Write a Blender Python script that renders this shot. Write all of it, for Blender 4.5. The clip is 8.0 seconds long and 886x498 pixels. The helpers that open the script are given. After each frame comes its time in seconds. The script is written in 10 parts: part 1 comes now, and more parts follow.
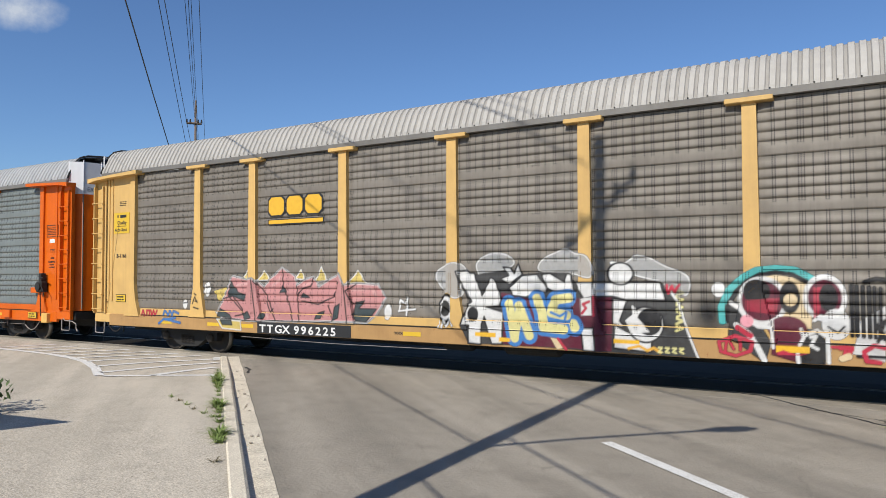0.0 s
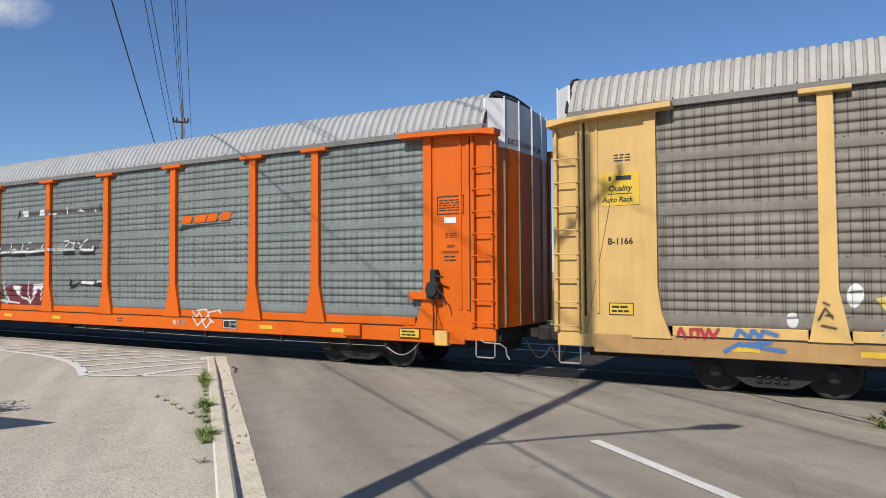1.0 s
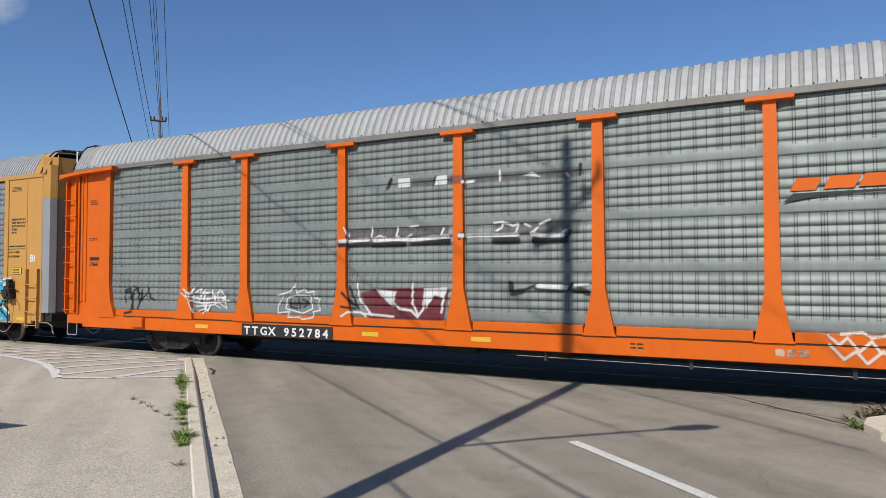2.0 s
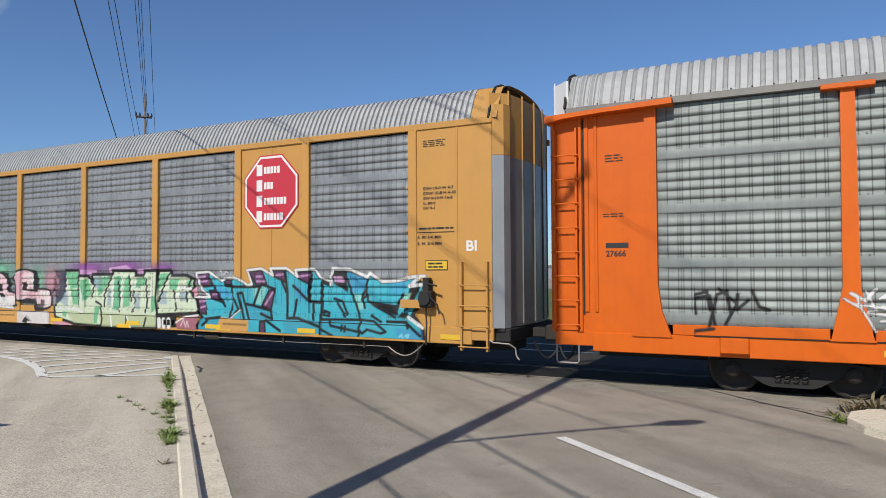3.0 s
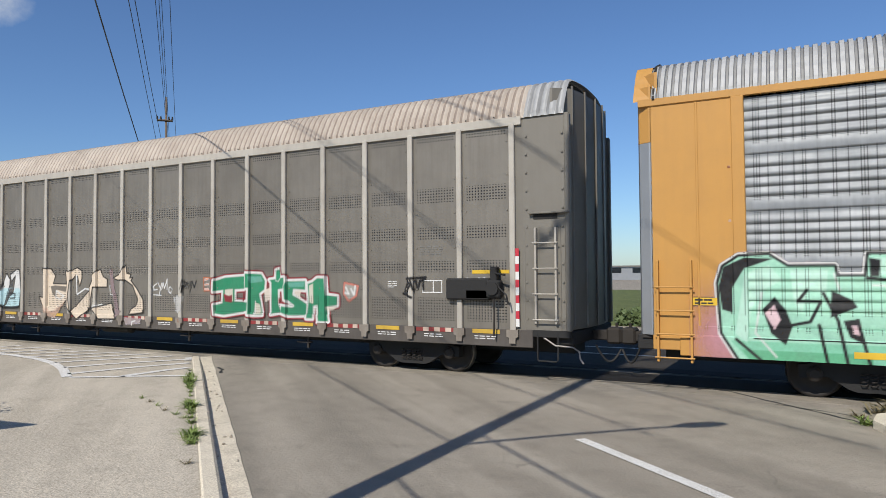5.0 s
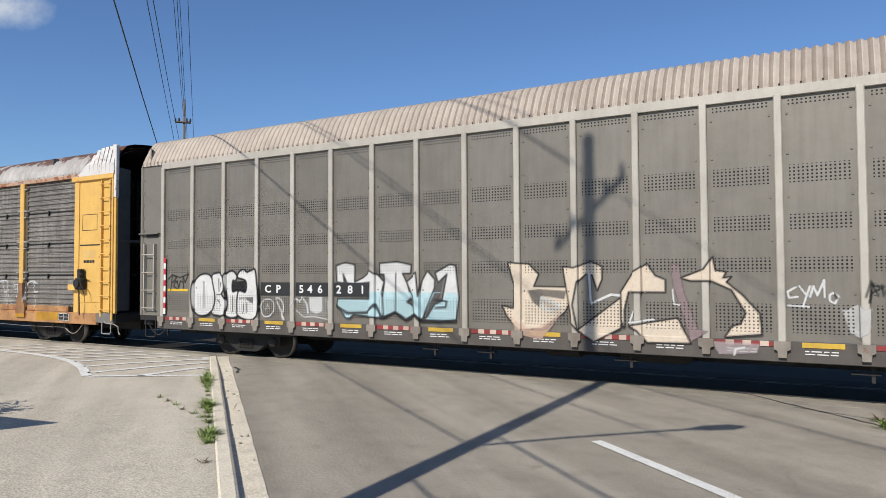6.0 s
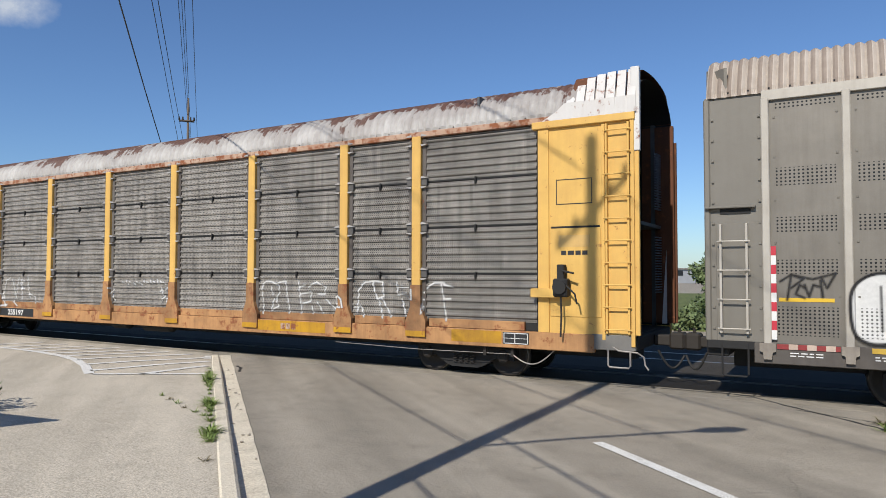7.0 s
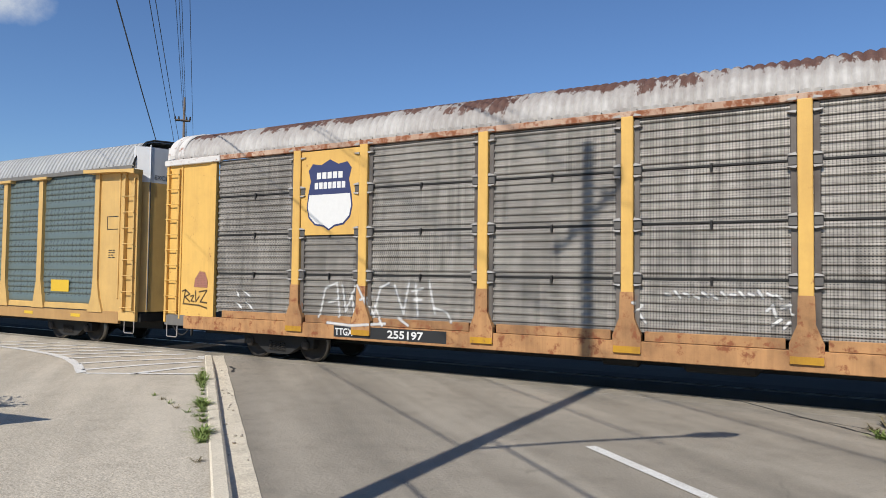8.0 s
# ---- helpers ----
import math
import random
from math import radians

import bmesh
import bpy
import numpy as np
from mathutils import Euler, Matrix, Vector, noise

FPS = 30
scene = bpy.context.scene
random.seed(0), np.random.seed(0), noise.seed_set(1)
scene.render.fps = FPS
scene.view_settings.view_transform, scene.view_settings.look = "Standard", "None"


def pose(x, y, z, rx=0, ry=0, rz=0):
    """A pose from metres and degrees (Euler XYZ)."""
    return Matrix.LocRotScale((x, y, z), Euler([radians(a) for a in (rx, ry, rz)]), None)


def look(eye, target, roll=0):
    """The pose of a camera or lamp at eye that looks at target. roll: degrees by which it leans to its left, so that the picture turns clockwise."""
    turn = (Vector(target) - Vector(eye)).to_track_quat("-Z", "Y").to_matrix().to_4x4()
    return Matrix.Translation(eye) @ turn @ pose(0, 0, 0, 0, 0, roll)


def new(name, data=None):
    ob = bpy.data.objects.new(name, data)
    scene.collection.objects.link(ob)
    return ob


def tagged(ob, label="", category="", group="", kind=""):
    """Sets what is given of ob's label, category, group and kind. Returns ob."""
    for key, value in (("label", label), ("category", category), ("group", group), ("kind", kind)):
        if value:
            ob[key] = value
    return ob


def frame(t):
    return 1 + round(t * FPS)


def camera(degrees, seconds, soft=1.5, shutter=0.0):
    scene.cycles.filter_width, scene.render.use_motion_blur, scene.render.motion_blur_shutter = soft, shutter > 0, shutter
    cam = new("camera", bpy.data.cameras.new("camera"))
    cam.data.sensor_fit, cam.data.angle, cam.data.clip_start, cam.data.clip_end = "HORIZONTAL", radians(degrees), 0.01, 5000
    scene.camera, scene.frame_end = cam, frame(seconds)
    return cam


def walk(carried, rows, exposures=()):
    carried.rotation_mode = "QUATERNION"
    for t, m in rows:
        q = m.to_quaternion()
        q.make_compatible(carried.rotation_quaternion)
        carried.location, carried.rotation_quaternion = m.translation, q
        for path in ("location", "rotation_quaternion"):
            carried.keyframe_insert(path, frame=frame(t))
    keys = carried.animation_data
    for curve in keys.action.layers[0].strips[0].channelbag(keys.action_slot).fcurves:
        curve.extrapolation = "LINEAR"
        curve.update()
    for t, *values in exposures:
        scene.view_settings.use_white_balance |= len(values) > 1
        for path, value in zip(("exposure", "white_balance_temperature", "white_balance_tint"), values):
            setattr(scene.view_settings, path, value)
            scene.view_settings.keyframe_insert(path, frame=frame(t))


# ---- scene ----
# ---- camera: a phone held at one spot, panned slightly ----
CAM_H = 2.11
cam = camera(65.66, 8.0, soft=0.75)
PAN = [(0, 30.6, 2.03, 0.25), (0.5, 30.27, 1.99, 0.37), (1.0, 29.61, 1.95, 0.3), (1.5, 28.78, 2.06, 0.13),
       (2.8, 27.05, 1.89, 0.24), (3.0, 26.97, 1.8, 0.26), (3.5, 26.84, 1.61, 0.36), (4.0, 27.01, 1.63, 0.4),
       (5.5, 29.29, 1.99, 0.35), (6.0, 29.78, 1.98, 0.29), (6.5, 29.99, 1.97, 0.19), (7.0, 29.98, 2.0, -0.08),
       (7.5, 29.79, 2.09, -0.37), (8.0, 29.55, 2.21, -0.68)]
walk(cam, [(t, pose(0, 0, CAM_H, 90 + p, r, y)) for t, y, p, r in PAN],
     [(0, 0.0), (1.0, -0.05), (1.6, -0.12), (2.8, -0.14), (3.5, -0.18), (4.2, -0.3), (5.4, 0.0), (8, -0.03)])

# ---- daylight ----
SUN_EL = 40.0
world = bpy.data.worlds.new("sky")
scene.world = world
world.use_nodes = True
wn = world.node_tree
sky = wn.nodes.new("ShaderNodeTexSky")
sky.sky_type, sky.sun_disc = "NISHITA", False
sky.sun_elevation, sky.sun_rotation = radians(SUN_EL), radians(180)
sky.air_density, sky.dust_density, sky.ozone_density = 1.0, 0.3, 1.3
rich = wn.nodes.new("ShaderNodeMix")
rich.data_type, rich.blend_type = "RGBA", "MULTIPLY"
rich.inputs[0].default_value, rich.inputs[7].default_value = 1.0, (0.75, 0.985, 1.32, 1)
wn.links.new(sky.outputs[0], rich.inputs[6])
wn.links.new(rich.outputs[2], wn.nodes["Background"].inputs[0])
wn.nodes["Background"].inputs[1].default_value = 0.088
sun = new("sun", bpy.data.lights.new("sun", "SUN"))
sun.data.energy, sun.data.angle, sun.data.color = 4.95, radians(0.55), (1.0, 0.95, 0.87)
sun.matrix_world = look((0, 0, 30), (0, 30, 30 - 30 * math.tan(radians(SUN_EL))))

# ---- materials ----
ALBEDO_SCALE = 0.8  # base colours dimmed to deepen shade under the strong sun
HOLE_NONE, HOLE_COLS, HOLE_BANDS, HOLE_MESH = 0, 1, 2, 3


class Nodes:
    """A thin wrapper that wires shader nodes."""

    def __init__(self, name):
        self.m = bpy.data.materials.new(name)
        self.m.use_nodes = True
        self.t = self.m.node_tree
        self.bsdf = self.t.nodes["Principled BSDF"]
        self.tc = self.t.nodes.new("ShaderNodeTexCoord")

    def put(self, sock, value):
        if isinstance(value, bpy.types.NodeSocket):
            self.t.links.new(value, sock)
        else:
            sock.default_value = value

    def math(self, op, a, b=0.0, c=0.0):
        n = self.t.nodes.new("ShaderNodeMath")
        n.operation = op
        for s, v in zip(n.inputs, (a, b, c)):
            self.put(s, v)
        return n.outputs[0]

    def coord(self, scale=(1, 1, 1)):
        n = self.t.nodes.new("ShaderNodeMapping")
        n.inputs["Scale"].default_value = scale
        self.put(n.inputs["Vector"], self.tc.outputs["Object"])
        return n.outputs[0]

    def noise(self, scale, detail=4.0, rough=0.55, stretch=(1, 1, 1)):
        n = self.t.nodes.new("ShaderNodeTexNoise")
        n.inputs["Scale"].default_value, n.inputs["Detail"].default_value = scale, detail
        n.inputs["Roughness"].default_value = rough
        self.put(n.inputs["Vector"], self.coord(stretch))
        return n.outputs["Fac"]

    def ramp(self, fac, lo, hi):
        n = self.t.nodes.new("ShaderNodeMapRange")
        n.inputs["From Min"].default_value, n.inputs["From Max"].default_value = lo, hi
        self.put(n.inputs["Value"], fac)
        return n.outputs[0]

    def mix(self, fac, a, b):
        n = self.t.nodes.new("ShaderNodeMix")
        n.data_type = "RGBA"
        for key, v in ((0, fac), (6, a), (7, b)):
            self.put(n.inputs[key], (*v, 1) if isinstance(v, tuple) and len(v) == 3 else v)
        return n.outputs[2]

    def bump(self, height, dist, strength=0.6):
        n = self.t.nodes.new("ShaderNodeBump")
        n.inputs["Strength"].default_value, n.inputs["Distance"].default_value = strength, dist
        self.put(n.inputs["Height"], height)
        self.t.links.new(n.outputs[0], self.bsdf.inputs["Normal"])

    def xyz(self):
        n = self.t.nodes.new("ShaderNodeSeparateXYZ")
        self.put(n.inputs[0], self.tc.outputs["Object"])
        return n.outputs

    def dots(self, a, b, pitch_a, pitch_b, radius):
        """1 inside round holes on a grid."""
        fa = self.math("SUBTRACT", self.math("FRACT", self.math("DIVIDE", a, pitch_a)), 0.5)
        fb = self.math("SUBTRACT", self.math("FRACT", self.math("DIVIDE", b, pitch_b)), 0.5)
        fa, fb = self.math("MULTIPLY", fa, pitch_a), self.math("MULTIPLY", fb, pitch_b)
        d = self.math("SQRT", self.math("ADD", self.math("MULTIPLY", fa, fa), self.math("MULTIPLY", fb, fb)))
        return self.math("LESS_THAN", d, radius)

    def between(self, v, lo, hi):
        return self.math("MULTIPLY", self.math("GREATER_THAN", v, lo), self.math("LESS_THAN", v, hi))

    def holes(self, kind):
        x, _, z = self.xyz()
        if kind == HOLE_COLS:
            k = self.math("FRACT", self.math("DIVIDE", x, 1.512))
            pick = None
            for lo, hi in ((1, 3), (6, 7), (10, 13), (15, 16), (19, 21), (24, 25), (27, 29), (32, 33)):
                b = self.between(k, lo / 36, hi / 36)
                pick = b if pick is None else self.math("ADD", pick, b)
            row = self.math("FRACT", self.math("DIVIDE", self.math("SUBTRACT", z, 1.2), 0.9375))
            return self.math("MULTIPLY", self.math("MULTIPLY", self.dots(x, z, 0.042, 0.036, 0.011), pick), self.math("GREATER_THAN", row, 0.17))
        if kind == HOLE_MESH:
            return self.dots(x, z, 0.052, 0.043, 0.0105)
        bands = None
        for lo, hi in ((1.12, 1.58), (2.10, 2.33), (2.78, 3.02), (3.53, 3.82), (4.79, 4.9)):
            b = self.between(z, lo, hi)
            bands = b if bands is None else self.math("ADD", bands, b)
        bay = self.math("FRACT", self.math("DIVIDE", self.math("SUBTRACT", x, 2.1), 1.147))
        return self.math("MULTIPLY", self.math("MULTIPLY", self.dots(x, z, 0.0637, 0.0575, 0.0155), bands), self.between(bay, 0.13, 0.87))


def weathered(name, colour, dirt_and_shade=(0.12, 0.1, 0.08), amount=0.35, rough=0.5, metal=0.0, holes=HOLE_NONE, streak=0.5, rust=0.0, groove=None):
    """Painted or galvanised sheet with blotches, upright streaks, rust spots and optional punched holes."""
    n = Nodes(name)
    colour, dirt_and_shade = tuple(c * ALBEDO_SCALE for c in colour), tuple(c * ALBEDO_SCALE for c in dirt_and_shade)
    own = n.t.nodes.new("ShaderNodeObjectInfo").outputs["Random"]
    blot = n.ramp(n.math("ADD", n.noise(1.3, 6, 0.65), n.math("MULTIPLY", n.math("SUBTRACT", own, 0.5), 0.22)), 0.35, 0.75)
    run = n.ramp(n.noise(3.0, 5, 0.6, (3.0, 3.0, 0.22)), 0.42, 0.8)
    fine = n.noise(60, 2)
    col = n.mix(n.math("MULTIPLY", blot, amount), colour, dirt_and_shade)
    col = n.mix(n.math("MULTIPLY", run, streak * amount), col, dirt_and_shade)
    col = n.mix(n.math("MULTIPLY", n.ramp(fine, 0.35, 0.7), 0.1), col, (colour[0] * 1.25, colour[1] * 1.25, colour[2] * 1.25))
    if rust:
        spots = n.ramp(n.noise(5.0, 8, 0.7), 0.72 - rust * 0.3, 0.78 - rust * 0.25)
        col = n.mix(spots, col, n.mix(n.noise(20, 4), (0.12, 0.045, 0.02), (0.3, 0.1, 0.04)))
    # stripes along the ribs: shade of the grooves put into the colour
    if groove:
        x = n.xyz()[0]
        rib_shade = n.math("LESS_THAN", n.math("FRACT", n.math("DIVIDE", n.math("SUBTRACT", x, groove[0]), groove[1])), groove[2])
        col = n.mix(n.math("MULTIPLY", rib_shade, n.math("ADD", groove[3], n.math("MULTIPLY", n.noise(6, 4), 0.3))), col, dirt_and_shade)
    height = n.math("ADD", n.math("MULTIPLY", fine, 0.3), n.noise(9, 3))
    if holes:
        h = n.holes(holes)
        col = n.mix(h, col, (0.012, 0.012, 0.013))
        height = n.math("SUBTRACT", height, n.math("MULTIPLY", h, 4))
    n.put(n.bsdf.inputs["Base Color"], col)
    n.put(n.bsdf.inputs["Roughness"], n.math("ADD", rough - 0.1, n.math("MULTIPLY", n.noise(4, 4), 0.2)))
    n.bsdf.inputs["Metallic"].default_value = metal
    n.bsdf.inputs["Specular IOR Level"].default_value = 0.3
    n.bump(height, 0.003, 0.5)
    return n.m


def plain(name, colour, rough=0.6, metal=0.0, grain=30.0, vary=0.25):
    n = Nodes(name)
    colour = tuple(c * ALBEDO_SCALE for c in colour)
    f = n.noise(grain, 5, 0.65)
    lo = tuple(c * (1 - vary) for c in colour)
    hi = tuple(min(1, c * (1 + vary)) for c in colour)
    n.put(n.bsdf.inputs["Base Color"], n.mix(f, lo, hi))
    n.bsdf.inputs["Roughness"].default_value, n.bsdf.inputs["Metallic"].default_value = rough, metal
    n.bump(f, 0.004, 0.4)
    return n.m


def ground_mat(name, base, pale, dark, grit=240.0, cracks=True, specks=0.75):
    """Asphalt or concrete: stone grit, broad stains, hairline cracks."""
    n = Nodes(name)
    base, pale, dark = (tuple(c * ALBEDO_SCALE for c in k) for k in (base, pale, dark))
    broad = n.noise(0.35, 6, 0.6)
    mid = n.noise(2.2, 6, 0.6)
    fine = n.noise(grit, 5, 0.8)
    stones = n.t.nodes.new("ShaderNodeTexVoronoi")
    stones.inputs["Scale"].default_value = grit * 0.35
    n.put(stones.inputs["Vector"], n.tc.outputs["Object"])
    col = n.mix(n.ramp(broad, 0.35, 0.7), base, pale)
    col = n.mix(n.math("MULTIPLY", n.ramp(mid, 0.48, 0.72), 0.6), col, dark)
    col = n.mix(n.math("MULTIPLY", n.ramp(n.noise(9, 5, 0.7), 0.52, 0.68), 0.4), col, tuple(min(1, c * 1.25) for c in pale))
    col = n.mix(n.math("MULTIPLY", n.ramp(fine, 0.5, 0.7), 0.85), col, tuple(min(1, c * 1.7) for c in pale))
    col = n.mix(n.math("MULTIPLY", n.ramp(fine, 0.5, 0.3), 0.85), col, tuple(c * 0.4 for c in dark))
    turn = n.t.nodes.new("ShaderNodeMapping")
    turn.vector_type = "TEXTURE"
    turn.inputs["Rotation"].default_value, turn.inputs["Scale"].default_value = (0, 0, radians(-41)), (8.0, 0.8, 1)
    n.put(turn.inputs["Vector"], n.tc.outputs["Object"])
    lanes = n.t.nodes.new("ShaderNodeTexNoise")
    lanes.inputs["Scale"].default_value, lanes.inputs["Detail"].default_value = 1.0, 5
    n.put(lanes.inputs["Vector"], turn.outputs[0])
    col = n.mix(n.math("MULTIPLY", n.ramp(lanes.outputs["Fac"], 0.43, 0.68), 0.5 if cracks else 0.0), col, tuple(c * 0.85 for c in dark))
    if cracks:
        col = n.mix(n.math("MULTIPLY", n.ramp(lanes.outputs["Fac"], 0.46, 0.3), 0.4), col, tuple(c * 1.2 for c in pale))
    spots = n.t.nodes.new("ShaderNodeTexVoronoi")
    spots.inputs["Scale"].default_value = 6.5
    n.put(spots.inputs["Vector"], n.coord((1.0, 1.5, 0.2)))
    small = n.math("LESS_THAN", spots.outputs["Distance"], n.math("MULTIPLY", n.ramp(n.noise(2.3, 4), 0.5, 0.72), 0.16))
    col = n.mix(n.math("MULTIPLY", small, specks), col, tuple(c * 0.4 for c in dark))
    if cracks:
        v = n.t.nodes.new("ShaderNodeTexVoronoi")
        v.feature = "DISTANCE_TO_EDGE"
        v.inputs["Scale"].default_value = 0.22
        w = n.t.nodes.new("ShaderNodeVectorMath")
        w.operation = "ADD"
        nz = n.t.nodes.new("ShaderNodeTexNoise")
        nz.inputs["Scale"].default_value, nz.inputs["Detail"].default_value = 1.4, 6
        n.put(nz.inputs["Vector"], n.tc.outputs["Object"])
        n.put(w.inputs[0], n.tc.outputs["Object"])
        n.put(w.inputs[1], nz.outputs["Color"])
        n.put(v.inputs["Vector"], w.outputs[0])
        line = n.math("LESS_THAN", v.outputs["Distance"], 0.0022)
        line = n.math("MULTIPLY", line, n.ramp(n.noise(0.9, 3), 0.45, 0.6))
        col = n.mix(n.math("MULTIPLY", line, 0.3), col, tuple(c * 0.35 for c in dark))
    n.put(n.bsdf.inputs["Base Color"], col)
    n.bsdf.inputs["Roughness"].default_value = 0.92
    n.bsdf.inputs["Specular IOR Level"].default_value = 0.15
    n.bump(n.math("ADD", fine, stones.outputs["Distance"]), 0.006, 0.6)
    return n.m


ROAD = ground_mat("road asphalt", (0.352, 0.312, 0.25), (0.418, 0.37, 0.298), (0.218, 0.195, 0.158), 70)
LOT = ground_mat("worn pavement", (0.55, 0.488, 0.388), (0.64, 0.568, 0.453), (0.42, 0.37, 0.292), 45)
CONC = ground_mat("kerb concrete", (0.74, 0.64, 0.49), (0.82, 0.72, 0.57), (0.46, 0.395, 0.3), 70, False)
DIRT = ground_mat("far ground", (0.34, 0.3, 0.24), (0.4, 0.35, 0.28), (0.22, 0.2, 0.15), 40, False)
# crossing beds coloured near black for the shade under the train
SHADED_BED = ground_mat("crossing surface", (0.022, 0.019, 0.016), (0.032, 0.028, 0.024), (0.013, 0.012, 0.01), 50, False)
SHADED_BED_FAR = ground_mat("far crossing surface", (0.05, 0.044, 0.036), (0.075, 0.066, 0.055), (0.03, 0.027, 0.024), 50, False)
PAINT = ground_mat("road paint", (0.80, 0.77, 0.70), (0.85, 0.83, 0.77), (0.6, 0.56, 0.49), 70, False, 0.1)
STEEL = plain("rail steel", (0.35, 0.33, 0.31), 0.35, 0.9)
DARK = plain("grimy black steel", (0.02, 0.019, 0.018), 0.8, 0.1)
GREASE = plain("brown grimy steel", (0.036, 0.03, 0.025), 0.75, 0.2)
WOOD = plain("weathered pole wood", (0.16, 0.12, 0.09), 0.9, 0, 14, 0.4)
CABLE = plain("black cable", (0.02, 0.02, 0.022), 0.6)
RUBBER = plain("rubber", (0.025, 0.024, 0.023), 0.8)
WHITE = plain("white lettering", (0.78, 0.77, 0.74), 0.6, 0, 12, 0.08)
BLACK = plain("black lettering", (0.02, 0.02, 0.02), 0.6)
SIGN_YELLOW = plain("bright yellow decal", (0.74, 0.47, 0.03), 0.5, 0, 10, 0.08)
SIGN_RED = plain("red decal", (0.55, 0.03, 0.05), 0.5, 0, 10, 0.08)
GOLD = plain("golden yellow lettering", (0.80, 0.45, 0.03), 0.55, 0, 10, 0.12)
NAVY = plain("navy decal", (0.035, 0.045, 0.13), 0.5, 0, 10, 0.1)
PALE_ROD = plain("pale worn rod", (0.34, 0.31, 0.28), 0.6, 0.3)
GLASS_DARK = plain("dark glass", (0.02, 0.025, 0.03), 0.08)
CAR_WHITE = plain("white car paint", (0.75, 0.75, 0.74), 0.25, 0, 5, 0.05)

# ---- building tools ----
class Geo:
    """Collects vertices and faces of one mesh."""

    def __init__(self):
        self.v, self.f = [], []

    def add(self, verts, faces):
        o = len(self.v)
        self.v += [tuple(p) for p in verts]
        self.f += [tuple(i + o for i in q) for q in faces]
        return self

    def box(self, x0, x1, y0, y1, z0, z1, c=0.0):
        """A box; c chamfers its twelve edges."""
        if c <= 0:
            vs = [(x, y, z) for x in (x0, x1) for y in (y0, y1) for z in (z0, z1)]
            return self.add(vs, [(0, 1, 3, 2), (4, 6, 7, 5), (0, 4, 5, 1), (2, 3, 7, 6), (0, 2, 6, 4), (1, 5, 7, 3)])
        bm = bmesh.new()
        bmesh.ops.create_cube(bm, size=1)
        for p in bm.verts:
            p.co = Vector(((x0 + x1) / 2 + p.co.x * (x1 - x0), (y0 + y1) / 2 + p.co.y * (y1 - y0), (z0 + z1) / 2 + p.co.z * (z1 - z0)))
        bmesh.ops.bevel(bm, geom=bm.edges[:], offset=c, segments=1, affect="EDGES")
        return self.take(bm)

    def take(self, bm):
        bm.verts.index_update()
        self.add([p.co for p in bm.verts], [[p.index for p in q.verts] for q in bm.faces])
        bm.free()
        return self

    def prism(self, poly, y0, y1):
        """An outline in x and z, pushed from y0 to y1."""
        n = len(poly)
        vs = [(x, y0, z) for x, z in poly] + [(x, y1, z) for x, z in poly]
        fs = [tuple(range(n)), tuple(range(2 * n - 1, n - 1, -1))] + [(i, i + n, (i + 1) % n + n, (i + 1) % n) for i in range(n)]
        return self.add(vs, fs)

    def slab(self, poly, z0, z1):
        """An outline in x and y, pushed from z0 to z1."""
        n = len(poly)
        vs = [(x, y, z0) for x, y in poly] + [(x, y, z1) for x, y in poly]
        fs = [tuple(range(n - 1, -1, -1)), tuple(range(n, 2 * n))] + [(i, (i + 1) % n, (i + 1) % n + n, i + n) for i in range(n)]
        return self.add(vs, fs)

    def tube(self, pts, r, n=8):
        pts = [Vector(p) for p in pts]
        rings = []
        for i, p in enumerate(pts):
            d = (pts[min(i + 1, len(pts) - 1)] - pts[max(i - 1, 0)]).normalized()
            a = d.cross(Vector((0, 0, 1)) if abs(d.z) < 0.9 else Vector((1, 0, 0))).normalized()
            b = d.cross(a)
            rr = r[i] if isinstance(r, (list, tuple)) else r
            rings.append([p + rr * (math.cos(2 * math.pi * k / n) * a + math.sin(2 * math.pi * k / n) * b) for k in range(n)])
        vs = [p for ring in rings for p in ring]
        fs = [(i * n + k, i * n + (k + 1) % n, (i + 1) * n + (k + 1) % n, (i + 1) * n + k) for i in range(len(pts) - 1) for k in range(n)]
        fs += [tuple(range(n - 1, -1, -1)), tuple(range(len(vs) - n, len(vs)))]
        return self.add(vs, fs)

    def sheet(self, cols, rows, fn):
        """A grid of points fn(a, b) as one skin."""
        vs = [fn(a, b) for a in cols for b in rows]
        m = len(rows)
        fs = [(i * m + j, (i + 1) * m + j, (i + 1) * m + j + 1, i * m + j + 1) for i in range(len(cols) - 1) for j in range(m - 1)]
        return self.add(vs, fs)

    def mesh(self, name, smooth=False):
        me = bpy.data.meshes.new(name)
        me.from_pydata(self.v, [], self.f)
        bm = bmesh.new()
        bm.from_mesh(me)
        bmesh.ops.recalc_face_normals(bm, faces=bm.faces[:])
        bm.to_mesh(me)
        bm.free()
        if smooth:
            for p in me.polygons:
                p.use_smooth = True
        return me


def part(name, geo, mat, parent=None, label="", smooth=False):
    """Links a mesh as one object under its thing."""
    me = geo.mesh(name, smooth) if isinstance(geo, Geo) else geo
    if not me.materials:
        me.materials.append(mat)
    ob = new(name, me)
    ob.parent = parent
    return tagged(ob, label)


def thing(name, label, category, group="", kind="", at=(0, 0, 0)):
    ob = new(name)
    ob.location = at
    ob.empty_display_size = 0.3
    return tagged(ob, label, category, group, kind)


